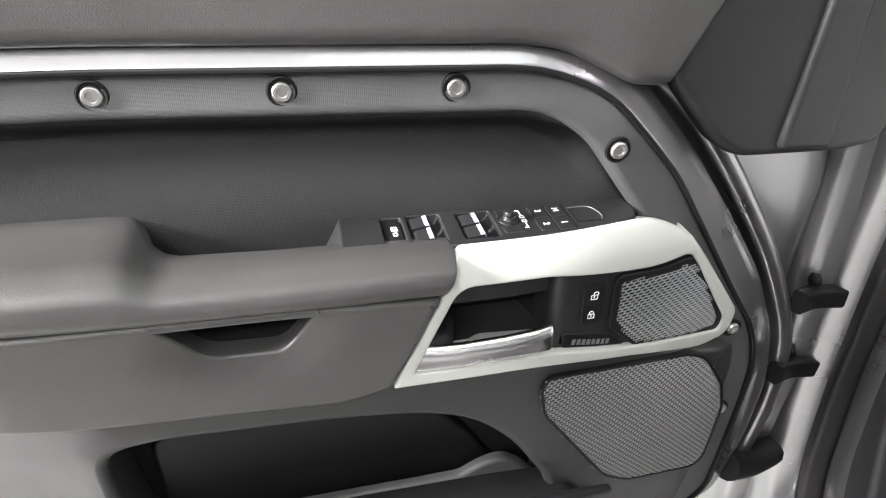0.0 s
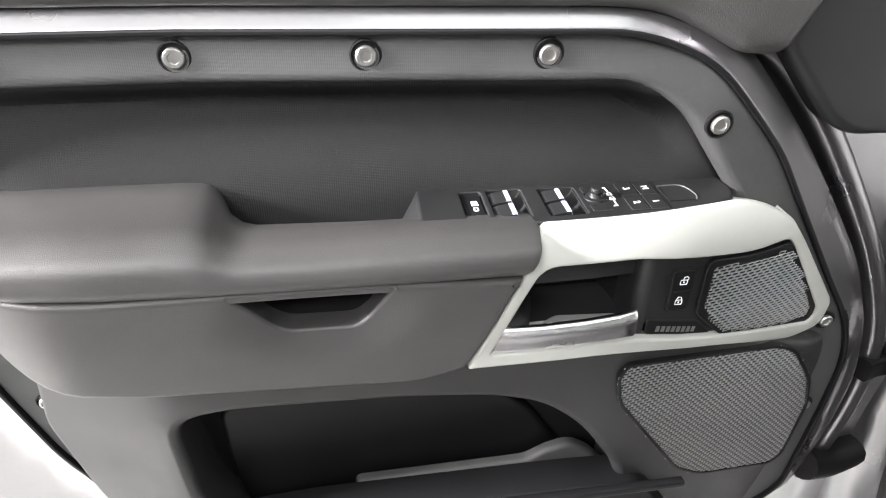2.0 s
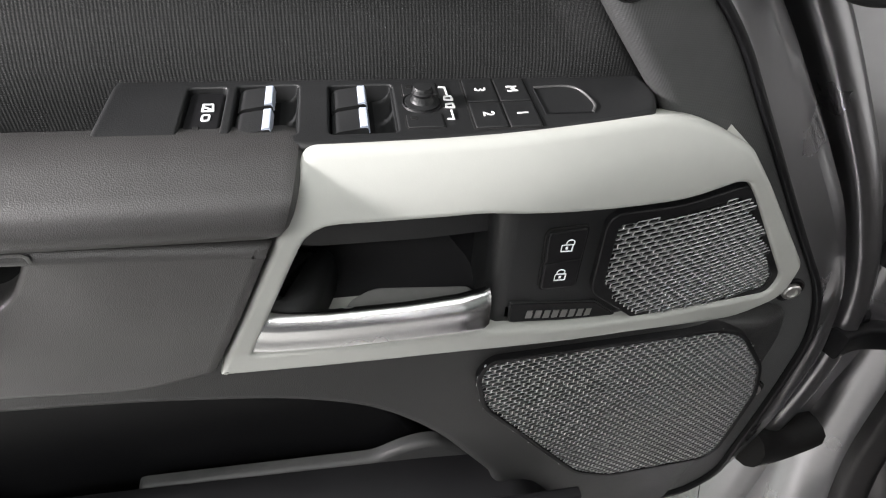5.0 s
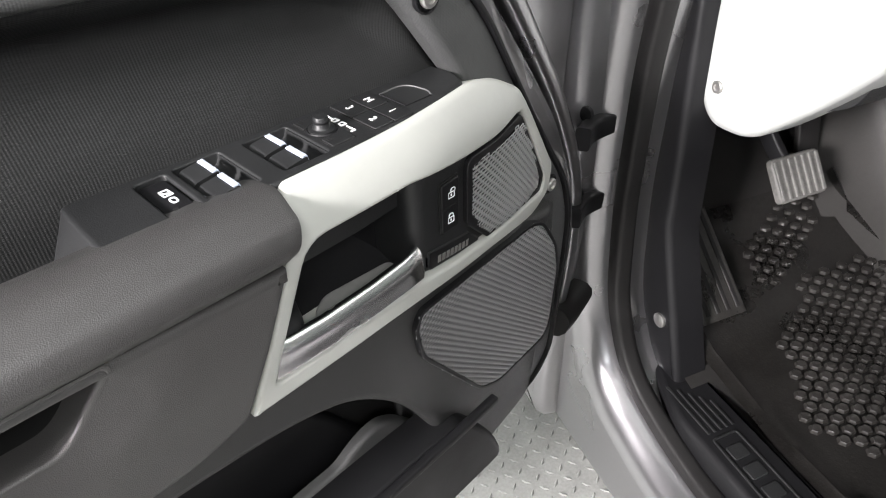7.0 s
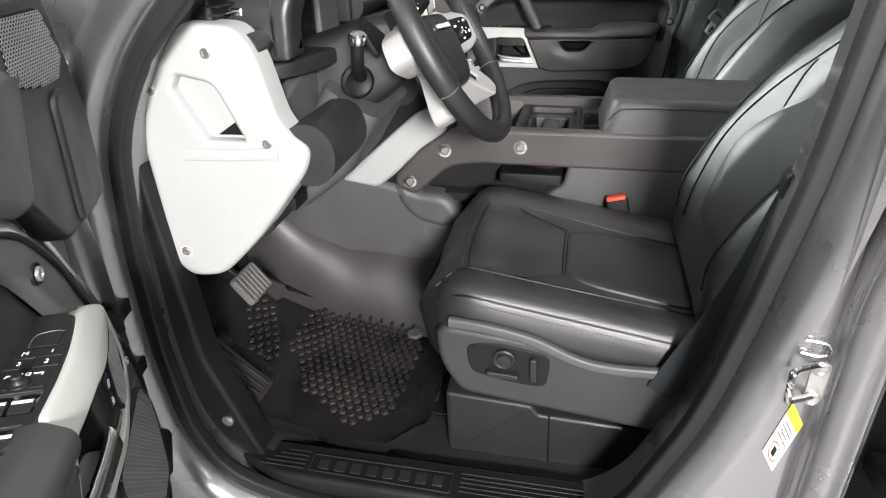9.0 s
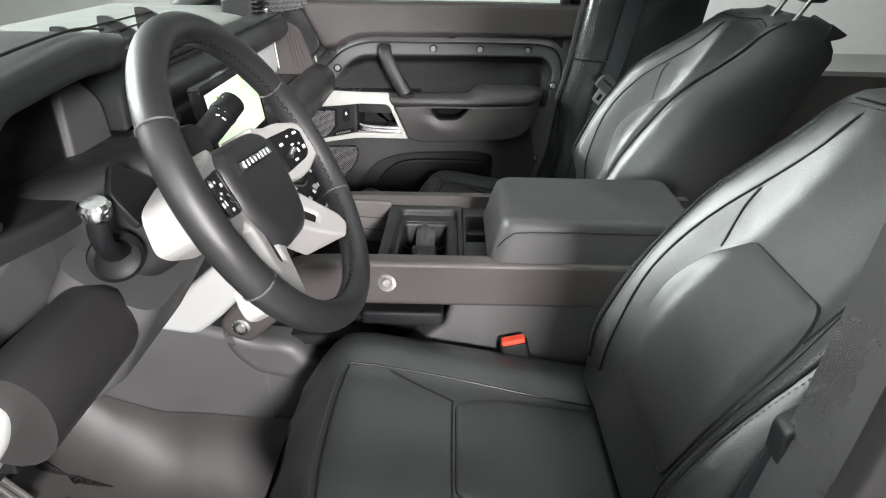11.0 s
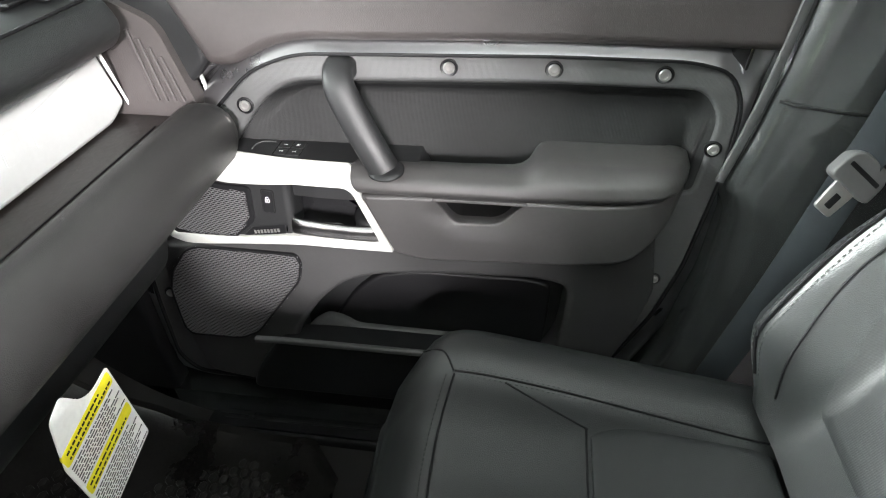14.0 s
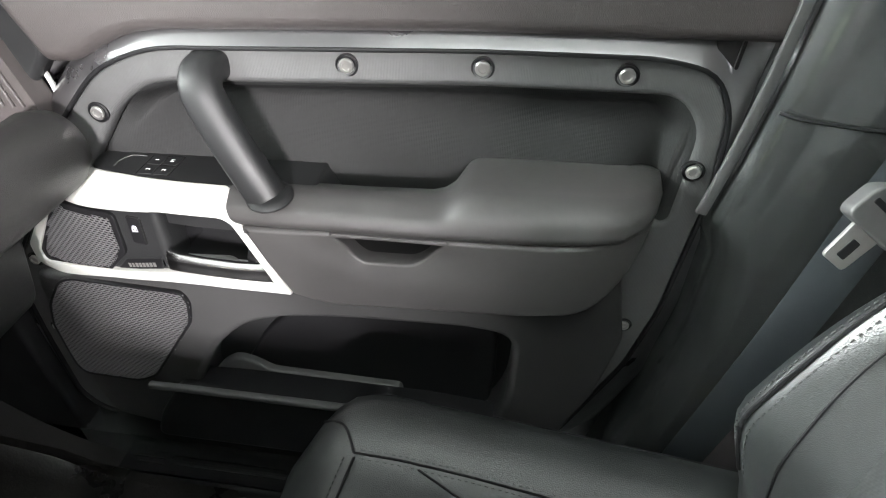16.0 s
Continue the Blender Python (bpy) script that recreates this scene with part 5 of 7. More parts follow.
def car_seat(s, m, label, swell=0.052):
    """A front seat. Its space: x outwards to the car's side, y to the front, z up; its origin at the rear of the cushion."""
    seat = thing("car_seat", label, "car seat", "front seats", m=m)

    def add(name, bm, material, text="", parent=None):
        return part(name, bm, material, parent or seat, text, s, 50)

    S = lambda pts: [(s * x, y, z) for x, y, z in pts]
    # cushion
    bm, loops = bmesh.new(), []
    ys = [-0.07 + 0.02 * k for k in range(29)] + [0.508, 0.524, 0.538, 0.548, 0.554, 0.558]
    for y in ys:
        shrink = narrowing(y)
        low = 0.0 if y < 0.52 else 0.04 * (y - 0.52) / 0.038
        loop = [(-HALF * shrink * 0.95, y, low), (-HALF * shrink * 1.012, y, 0.045 + low * 0.4)]
        for k in range(33):
            t = -1 + 2 * k / 32
            loop.append((HALF * shrink * t, y, cushion_top(t, min(max(y, 0), FRONT)) - 0.04 * sstep(0.535, 0.558, y)))
        loop += [(HALF * shrink * 1.012, y, 0.045 + low * 0.4), (HALF * shrink * 0.95, y, low)]
        loops.append(loop)
    skin(bm, loops)
    cu = add("seat_cushion", bm, LEATHER, "black leather seat cushion")

    def on(t, y, up=0.001):
        shrink = narrowing(y)
        return (s * HALF * shrink * t, y, cushion_top(t, y) + up)

    for side in (-1, 1):
        line = [on(side * (0.56 + 0.06 * sstep(0.0, 0.8, k / 10)), 0.02 + 0.435 * k / 10) for k in range(11)]
        part("cushion_seam", seam(line), BLACK, cu)
        for dx in (0.005, -0.005):
            stitches([on(side * (0.56 + 0.06 * sstep(0.0, 0.8, k / 10)) + dx / HALF * side, 0.02 + 0.435 * k / 10, 0.0) for k in range(11)], cu)
    front_line = [on(-0.60 + 1.2 * k / 8, 0.455 + 0.012 * math.sin(math.pi * k / 8)) for k in range(9)]
    part("cushion_seam", seam(front_line), BLACK, cu)
    stitches([on(-0.60 + 1.2 * k / 8, 0.466 + 0.012 * math.sin(math.pi * k / 8)) for k in range(9)], cu)
    # the perforated centre, a hexagon-ended field
    def field(tpts, fn, lift, name, material):
        poly = dense(ccw(rnd(tpts, 0.05, 4)), 0.03)
        bm = bmesh.new()
        a0, a1 = min(p[0] for p in poly), max(p[0] for p in poly)
        b0, b1 = min(p[1] for p in poly), max(p[1] for p in poly)
        loops = []
        cx, cy = (a0 + a1) / 2, (b0 + b1) / 2
        for k, (sc, up) in enumerate(((1.0, -0.002), (0.985, lift * 0.7), (0.95, lift), (0.88, lift), (0.8, lift), (0.72, lift), (0.62, lift), (0.52, lift), (0.4, lift), (0.26, lift), (0.1, lift))):
            loops.append([fn(cx + (a - cx) * sc, cy + (b - cy) * sc, up) for a, b in poly])
        skin(bm, loops, False, True)
        return part(name, bm, material, cu if fn is on else bk, "perforated leather insert")
    field([(-0.50, 0.03), (0.50, 0.03), (0.47, 0.22), (0.38, 0.272), (-0.38, 0.272), (-0.47, 0.22)], on, 0.006, "cushion_insert", PERF)
    for side in (-1, 1):
        part("cushion_seam", seam([on(side * 0.40, 0.274), on(side * 0.51, 0.335), on(side * 0.60, 0.385)], 0.0016), BLACK, cu)
    part("cushion_seam", seam([on(-0.40, 0.276), on(0, 0.277), on(0.40, 0.276)], 0.0016), BLACK, cu)
    part("front_seam", seam([on(0.62, 0.456), on(0.76, 0.474), on(0.93, 0.505)], 0.0016), BLACK, cu)
    side_line = [(s * (HALF * narrowing(y) * 0.985 + 0.0008), y, cushion_top(0.975, y) + 0.0005) for y in [0.05 * k for k in range(11)]]
    part("side_seam", seam(side_line, 0.002), BLACK, cu)
    stitches([(x - s * 0.009, y, z + 0.0065) for x, y, z in side_line], cu)
    stitches([(x + s * 0.0045, y, z - 0.011) for x, y, z in side_line], cu)

    # backrest, leaning back about its foot
    lean = Matrix.Translation((0, -0.05, 0.09)) @ Matrix.Rotation(radians(30), 4, "X")
    bm, loops = bmesh.new(), []
    hs = [-0.02 + 0.02 * k for k in range(33)] + [0.635, 0.648, 0.656, 0.66]
    for h in hs:
        w = back_half(h) * (1 - 0.12 * sstep(0.61, 0.662, h))
        cut = 0.05 * sstep(0.60, 0.662, h)
        loop = [(-w * 0.9, -0.06 + cut, h), (-w * 1.0, -0.01, h)]
        for k in range(33):
            t = -1 + 2 * k / 32
            loop.append((w * t, back_front(t, h, swell) - cut * 0.6, h))
        loop += [(w * 1.0, -0.01, h), (w * 0.9, -0.06 + cut, h)]
        loops.append([lean @ Vector(p) for p in loop])
    skin(bm, loops)
    bk = add("backrest", bm, LEATHER, "black leather backrest")

    def at(t, h, up=0.001):
        w = back_half(h) * (1 - 0.12 * sstep(0.61, 0.662, h))
        p = lean @ Vector((w * t, back_front(t, h, swell) - 0.03 * sstep(0.60, 0.662, h) + up, h))
        return (s * p.x, p.y, p.z)

    for side in (-1, 1):
        line = [at(side * (0.60 + 0.07 * sstep(0.0, 0.25, 0.62 * k / 12) - 0.12 * sstep(0.25, 0.62, 0.62 * k / 12)), 0.03 + 0.58 * k / 12) for k in range(13)]
        part("back_seam", seam(line), BLACK, bk)
        out = [at(side * (0.74 + 0.10 * sstep(0.1, 0.5, 0.62 * k / 12)), 0.03 + 0.58 * k / 12) for k in range(13)]
        part("piping", seam(out, 0.0026), BLACK, bk)
        for dt in (0.03, -0.03):
            stitches([at(side * (0.74 + 0.10 * sstep(0.1, 0.5, 0.62 * k / 12) + dt), 0.03 + 0.58 * k / 12, 0.0) for k in range(13)], bk)
    part("back_seam", seam([at(-0.86 + 1.72 * k / 10, 0.61 - 0.03 * abs(-1 + k / 5)) for k in range(11)]), BLACK, bk)
    stitches([at(-0.86 + 1.72 * k / 10, 0.60 - 0.03 * abs(-1 + k / 5), 0.0) for k in range(11)], bk)
    field([(-0.46, 0.06), (0.46, 0.06), (0.56, 0.22), (0.52, 0.30), (0.38, 0.36), (-0.38, 0.36), (-0.52, 0.30), (-0.56, 0.22)], at, 0.007, "back_insert", PERF)
    for side in (-1, 1):
        part("back_seam", seam([at(side * 0.50, 0.32), at(side * 0.575, 0.385), at(side * 0.60, 0.42)], 0.0016), BLACK, bk)
    # head restraint
    head = bmesh.new()
    skin(head, [[lean @ Vector((0.13 * k * math.cos(a), 0.03 + 0.055 * k * math.sin(a), h)) for a in [2 * math.pi * i / 24 for i in range(24)]] for k, h in ((0.55, 0.69), (0.85, 0.70), (0.98, 0.73), (1.0, 0.79), (0.97, 0.85), (0.8, 0.89), (0.5, 0.90))])
    add("head_restraint", head, LEATHER)
    for side in (-1, 1):
        add("restraint_post", sweep([lean @ Vector((side * 0.06, 0.02, 0.62)), lean @ Vector((side * 0.06, 0.02, 0.72))], circle(0.006, 8)), STEEL)

    # side valance with switches, and the plinth below
    val = [(0.50, 0.105, 0.04), (0.49, 0.02, 0.03), (0.45, -0.045, 0.02), (0.07, -0.09, 0.01), (0.02, -0.02), (0.03, 0.06, 0.02), (0.21, 0.045, 0.05), (0.30, 0.085, 0.04)]
    shell = add("seat_valance", plate(rnd(val, 0.01), HALF - 0.06, HALF + 0.012, 0.012, XP), LOWTRIM, "dark plastic seat valance")
    # lighter grey strip paints the sheen along the valance's edge
    part("valance_strip", sweep(spline([(s * (HALF + 0.008), 0.47, 0.112), (s * (HALF + 0.011), 0.40, 0.108), (s * (HALF + 0.012), 0.32, 0.092), (s * (HALF + 0.012), 0.24, 0.058), (s * (HALF + 0.012), 0.18, 0.048), (s * (HALF + 0.012), 0.10, 0.05), (s * (HALF + 0.01), 0.03, 0.058)], 5), rrect(0.016, 0.02, 0.006)), VINYL, shell, "valance edge with its sheen put in as lighter grey")
    bez = add("switch_recess", plate(rnd([(0.440, 0.070, 0.02), (0.38, 0.078, 0.02), (0.285, 0.062, 0.02), (0.29, -0.010, 0.02), (0.36, -0.004), (0.430, 0.010, 0.02)], 0.01), HALF, HALF + 0.0145, 0.002, XP), BLACK, "black switch recess", shell)
    add("lumbar_knob", lathe([(0.021, 0), (0.021, 0.006), (0.018, 0.008), (0.013, 0.006), (0.012, 0.010), (0.002, 0.011)], (HALF + 0.0145, 0.368, 0.048), (1, 0, 0), 22), GRAIN, "", shell)
    add("slide_switch", plate(rnd([(0.400, 0.010), (0.400, 0.022), (0.340, 0.018), (0.340, 0.006)], 0.005), HALF + 0.012, HALF + 0.026, 0.003, XP), GRAIN, "", shell)
    add("recline_switch", plate(rnd([(0.322, 0.058), (0.308, 0.058), (0.306, 0.008), (0.32, 0.008)], 0.005), HALF + 0.012, HALF + 0.026, 0.003, XP), GRAIN, "", shell)
    add("seat_plinth", plate(rnd([(0.49, -0.09), (0.485, -0.255), (0.0, -0.255), (0.0, -0.13), (0.30, -0.12, 0.004), (0.315, -0.10, 0.004)], 0.01), -HALF + 0.05, HALF - 0.035, 0.008, XP), GRAIN, "dark plinth under the seat")
    add("plinth_joint", sweep([(HALF - 0.034, 0.28, -0.12), (HALF - 0.034, 0.275, -0.255)], circle(0.002, 6)), BLACK)
    add("seat_frame", box((-HALF + 0.04, 0.0, -0.10), (HALF - 0.05, 0.46, 0.005), 0.01), BLACK)
    return seat


DSEAT = Matrix.Translation((-0.523, -0.205, 0.735))
PSEAT = Matrix.Translation((0.357, -0.35, 0.748)) @ Matrix.Diagonal((0.91, 1, 1, 1))
car_seat(-1, DSEAT, "black leather driver's seat with stitched bolsters")
car_seat(1, PSEAT, "black leather passenger seat with stitched bolsters", 0.106)

# ---- belts ----


def strap(path, width, up, name, parent, label=""):
    return part(name, sweep(spline(path, 6), rrect(width, 0.002, 0.0008, 2), up=up), WEB, parent, label)


belt = thing("seat_belt", "dark seat belt with its tongue, by the driver's seat", "seat belt", "seat belts")
strap([(-0.87, -0.36, 1.55), (-0.82, -0.29, 1.28), (-0.80, -0.252, 1.15), (-0.80, -0.205, 0.98), (-0.803, -0.13, 0.80), (-0.80, -0.11, 0.75)], 0.047, (-1, 0.2, 0), "webbing", belt)
part("belt_tongue", plate(rnd([(-0.285, 1.13), (-0.225, 1.125), (-0.225, 1.165), (-0.25, 1.185), (-0.285, 1.18)], 0.008), -0.788, -0.813, 0.004, XP), BLACK, belt)
part("tongue_blade", plate(rnd([(-0.27, 1.09), (-0.245, 1.09), (-0.24, 1.13), (-0.275, 1.13)], 0.004), -0.799, -0.802, 0.001, XP), STEEL, belt)
belt2 = thing("seat_belt", "pale grey seat belt and tongue by the far pillar", "seat belt", "seat belts")
strap([(0.672, -0.47, 1.62), (0.664, -0.425, 1.40), (0.652, -0.392, 1.24), (0.646, -0.371, 1.165), (0.65, -0.335, 0.98), (0.664, -0.28, 0.72)], 0.047, (-1, 0.3, 0), "webbing", belt2)
BT = Matrix.Translation((0.6395, -0.3706, 1.165)) @ Matrix.Rotation(radians(38), 4, "X") @ Matrix.Rotation(radians(16), 4, "Y")
for nm, pts, r, d0, d1, b, material in (
        ("belt_tongue", [(-0.035, -0.012), (0.035, -0.012), (0.033, 0.022), (0.02, 0.034), (-0.02, 0.034), (-0.033, 0.022)], 0.01, 0.008, -0.008, 0.003, VINYL),
        ("webbing_slot", [(-0.026, 0.01), (0.026, 0.01), (0.026, 0.016), (-0.026, 0.016)], 0.002, -0.006, -0.0086, 0.0003, BLACK),
        ("tongue_blade", [(-0.014, -0.05), (0.014, -0.05), (0.017, -0.008), (-0.017, -0.008)], 0.005, 0.002, -0.002, 0.0008, STEEL),
        ("blade_slot", [(-0.005, -0.042), (0.005, -0.042), (0.005, -0.022), (-0.005, -0.022)], 0.002, -0.001, -0.0026, 0.0003, BLACK)):
    o = part(nm, plate(rnd(pts, r), d0, d1, b, XP), material, belt2)
    o.matrix_basis = BT
buckle = thing("belt_buckle", "black belt buckle with red release button", "belt buckle")
BM = Matrix.Translation((-0.272, -0.055, 0.833)) @ Matrix.Rotation(radians(-14), 4, "X") @ Matrix.Diagonal((1.2, 1.25, 1.0, 1.0))
o = part("buckle_body", plate(rrect(0.022, 0.042, 0.006), -0.09, 0.058, 0.004, ZP), BLACK, buckle)
o.matrix_basis = BM
o = part("release_button", plate(rrect(0.017, 0.036, 0.004), 0.055, 0.066, 0.003, ZP), RED, buckle, "red release button")
o.matrix_basis = BM
o = part("press_mark", plate(rrect(0.015, 0.008, 0.002), 0.0, -0.0115, 0.0002, lambda a, b, d: (d, a, b)), VINYL, buckle)
o.matrix_basis = BM

# far pillar trim
pillar = thing("pillar_trim", "dark grained pillar trim beside the passenger seat", "trim panel", kind="structure")
bm = bmesh.new()
rows = [(1.75, -0.375, 0.72), (1.40, -0.31, 0.708), (1.314, -0.296, 0.702), (1.254, -0.287, 0.70), (1.178, -0.273, 0.70), (1.111, -0.258, 0.70), (1.086, -0.26, 0.70), (1.06, -0.268, 0.70), (0.948, -0.266, 0.70), (0.794, -0.243, 0.70), (0.711, -0.218, 0.70), (0.60, -0.19, 0.70), (0.52, -0.165, 0.70)]
ROUND = [(0.5 * math.pi * k / 8) for k in range(9)]
skin(bm, [[(0.79, y + 0.012, z), (x + 0.055, y + 0.012, z)] + [(x + 0.048 - 0.056 * math.sin(a), y - 0.044 + 0.056 * math.cos(a), z) for a in ROUND] + [(x - 0.011, y - 0.07, z), (x - 0.015, y - 0.13, z), (x + 0.0, y - 0.34, z), (0.79, y - 0.34, z)] for z, y, x in rows])
part("pillar_cover", bm, PILLAR, pillar, sharp=60)
# seal edge in lighter grey, to show the light that catches it
part("pillar_edge", sweep(spline([(x + 0.018, y + 0.016, z) for z, y, x in rows[:6]], 4), rrect(0.012, 0.006, 0.002), up=(1, 0, 0)), VINYL, pillar, "edge strip of the door opening, lit look in its lighter grey")
near_pillar = thing("pillar_trim", "dark grained pillar trim beside the driver's seat", "trim panel", kind="structure")
bm = bmesh.new()
skin(bm, [[(-0.148 - a, b, c) for a, b, c in reversed([(0.75, y + 0.012, z), (0.735, y + 0.012, z)] + [(x + 0.028 - 0.036 * math.sin(a), y - 0.024 + 0.036 * math.cos(a), z) for a in ROUND] + [(x - 0.011, y - 0.06, z), (x - 0.012, y - 0.13, z), (0.75, y - 0.13, z)])] for z, y, x in rows])
part("pillar_cover", bm, PILLAR, near_pillar, sharp=60)
part("pillar_joint", sweep([(0.7025, -0.2825, 1.238), (0.694, -0.2957, 1.237), (0.692, -0.308, 1.236), (0.6888, -0.345, 1.233), (0.685, -0.414, 1.23)], circle(0.002, 6)), BLACK, pillar)

# ---- centre console ----
con = thing("centre_console", "dark centre console with storage and exposed screws", "console")
CL, CR = -0.262, 0.092
# side rails, each with a kicked-up front leg
rail = [(-0.45, 0.958), (0.285, 0.955, 0.02), (0.365, 0.945, 0.03), (0.455, 0.862, 0.015), (0.50, 0.878, 0.015), (0.51, 0.905, 0.02), (0.44, 0.985, 0.02), (0.36, 1.038, 0.03), (0.26, 1.042), (-0.45, 1.045)]
part("side_rail", plate(rnd(rail, 0.006), CL + 0.035, CL, 0.008, XP, fine=0.03), BROWN, con, "dark brown upholstered rail")
part("side_rail", plate(rnd(rail, 0.006), CR - 0.03, CR, 0.008, XP, fine=0.03), BROWN, con, "dark brown upholstered rail")
for y, z in ((0.377, 0.985), (0.193, 1.002), (0.468, 0.899)):
    M0 = Matrix.Translation((CL - 0.0005, y, z)) @ Matrix.Rotation(radians(-90), 4, "Y")
    fasten(con, M0, 0.0095, False)
    part("screw_ring", lathe([(0.017, 0), (0.017, 0.0015), (0.0105, 0.002), (0.0105, 0)], (CL, y, z), (-1, 0, 0), 22), SATIN, con)
low = [(-0.45, 0.49), (-0.45, 0.965), (0.075, 0.965, 0.004), (0.088, 0.905, 0.015), (0.11, 0.89, 0.01), (0.20, 0.80, 0.03), (0.40, 0.80, 0.03), (0.44, 0.84, 0.02), (0.50, 0.86), (0.60, 0.84), (0.62, 0.49)]
part("console_body", plate(rnd(low, 0.01), CR - 0.02, CL + 0.014, 0.01, XP), VINYL, con, "dark grey moulded console body")
# black sheet stands in for the shaded depth of the side storage
part("storage_shade_sheet", plate(rnd([(0.03, 0.78), (0.03, 0.965), (0.36, 0.965), (0.45, 0.87), (0.45, 0.78)], 0.02), CL + 0.095, CL + 0.08, 0.004, XP), BLACK, con, "black sheet for the shade at the back of the side storage")
part("storage_drawer", box((CL + 0.016, 0.09, 0.905), (CL + 0.09, 0.245, 0.93), 0.006), BLACK, con)
part("knee_bolster", plate(rnd([(0.325, 0.79, 0.02), (0.375, 0.862, 0.03), (0.45, 0.866, 0.02), (0.515, 0.892, 0.02), (0.505, 0.835, 0.04), (0.46, 0.785, 0.04), (0.38, 0.768, 0.03)], 0.02, 5), CL + 0.06, CL + 0.003, 0.022, XP, steps=6), VINYL, con, "rounded grey knee bolster")
part("tunnel_side", plate(rnd([(0.42, 0.50), (0.42, 0.86), (0.60, 0.90), (0.95, 0.92), (1.02, 0.80), (0.90, 0.62), (0.75, 0.50)], 0.03), 0.0, CL + 0.012, 0.02, XP), VINYL, con, "grey vinyl tunnel side")
bm, loops = bmesh.new(), []
for k in range(15):  # moulded floor running up the tunnel
    y = 0.34 + 0.045 * k
    z0, w = floor_height(y) + 0.010, 0.13 + 0.05 * sstep(0.55, 0.8, y)
    top = z0 + 0.165 - 0.05 * sstep(0.5, 0.9, y)
    loops.append([(CL + 0.009 - w * (1 - math.cos(a)) ** 0.85, y, top - (top - z0) * math.sin(a)) for a in [math.pi / 2 * j / 9 for j in range(10)]])
skin(bm, loops, False, False, False)
part("floor_moulding", bm, MOULD, con, "brown-grey floor moulding beside the tunnel", sharp=70)
BRACE = [(0.66, 0.885, 0.02), (0.60, 0.94), (0.493, 1.035), (0.45, 1.072), (0.405, 1.092, 0.015), (0.375, 1.07, 0.012), (0.375, 1.03, 0.012), (0.445, 0.975), (0.515, 0.905), (0.56, 0.87, 0.02)]
part("pale_brace", plate(rnd(BRACE, 0.03), CL + 0.05, CL + 0.008, 0.012, XP), WHITE, con, "white painted console brace")
part("pale_brace", plate(rnd(BRACE, 0.03), CR - 0.05, CR - 0.008, 0.012, XP), WHITE, con, "white painted console brace")
# tray with the cup holders
tray_out = rnd([(CL + 0.04, 0.218), (CR - 0.035, 0.214), (CR - 0.035, 0.055), (CL + 0.04, 0.055)], 0.006)
tray_step = rnd([(CL + 0.052, 0.199), (0.036, 0.190), (0.036, 0.066), (CL + 0.052, 0.066)], 0.016, 5)
cup_rim = rnd([(CL + 0.060, 0.192), (0.0, 0.1855), (0.0, 0.080), (CL + 0.060, 0.079)], 0.020, 6)
cup_hole = offset(ccw(cup_rim), 0.007)
part("cup_tray", holed(tray_out, [tray_step], 0.97, 1.022, 0.004, ZP, hr=0.006), GRAIN, con, "dark cup holder surround")
part("tray_step", holed(offset(ccw(tray_step), -0.004), [cup_hole], 0.97, 1.006, 0.001, ZP, hr=0.005), GRAIN, con, "stepped floor of the surround")
part("cup_rim", sweep([(a, b, 1.007) for a, b in cup_rim], rrect(0.004, 0.004, 0.0015), True), GRAIN, con, "raised lip round the cups")
bm = bmesh.new()
p = ccw(cup_hole)
skin(bm, [[(a, b, 1.003) for a, b in offset(p, -0.001)], [(a, b, 0.985) for a, b in offset(p, 0.003)], [(a, b, 0.94) for a, b in offset(p, 0.006)], [(a, b, 0.925) for a, b in offset(p, 0.014)]], False, True)
part("cup_well", bm, BLACK, con, "black cup well")
for cx in (-0.152, -0.036):
    part("cup_ring", lathe([(0.049, 0), (0.049, 0.052), (0.047, 0.054), (0.045, 0.052), (0.040, 0.004)], (cx, 0.1335, 0.926), (0, 0, 1), 32), BLACK, con)
part("cup_divider", plate(rnd([(-0.19, 0.113), (-0.19, 0.153), (-0.088, 0.159), (-0.082, 0.155), (-0.082, 0.110), (-0.088, 0.107)], 0.006), 0.93, 0.992, 0.005, ZP), GRAIN, con, "dark divider between the cups")
bm = bmesh.new()
skin(bm, [[(x, 0.1325 + w * u, z + 0.006 * (1 - u * u)) for u in (-1, -0.85, -0.5, 0, 0.5, 0.85, 1)] for x, w, z in ((-0.005, 0.017, 0.996), (-0.012, 0.0195, 0.999), (-0.03, 0.020, 0.994), (-0.058, 0.020, 0.976), (-0.08, 0.019, 0.962))], False, False, False)
part("divider_tab", bm, LOWTRIM, con, "smooth sloping tab of the divider", sharp=70)
part("tab_groove", sweep([(-0.012, 0.1325, 1.0055), (-0.03, 0.1325, 1.0002), (-0.05, 0.1325, 0.9875)], rrect(0.0012, 0.001, 0.0003)), BLACK, con)
part("rear_tray", holed(rnd([(CL + 0.04, 0.0545), (CR - 0.035, 0.0545), (CR - 0.035, -0.01), (CL + 0.04, -0.01)], 0.004), [rnd([(CL + 0.05, 0.050), (0.012, 0.047), (0.012, -0.004), (CL + 0.05, -0.004)], 0.008)], 0.95, 1.018, 0.003, ZP), GRAIN, con)
part("tray_block", box((-0.008, -0.006, 0.95), (0.02, 0.048, 0.985), 0.005), GRAIN, con)
part("tray_floor", box((CL + 0.04, -0.02, 0.93), (CR - 0.04, 0.05, 0.96), 0.004), BLACK, con)
# bin floor coloured near-black, for the shade down in the bin
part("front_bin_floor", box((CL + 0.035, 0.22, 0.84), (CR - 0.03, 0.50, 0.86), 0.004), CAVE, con)
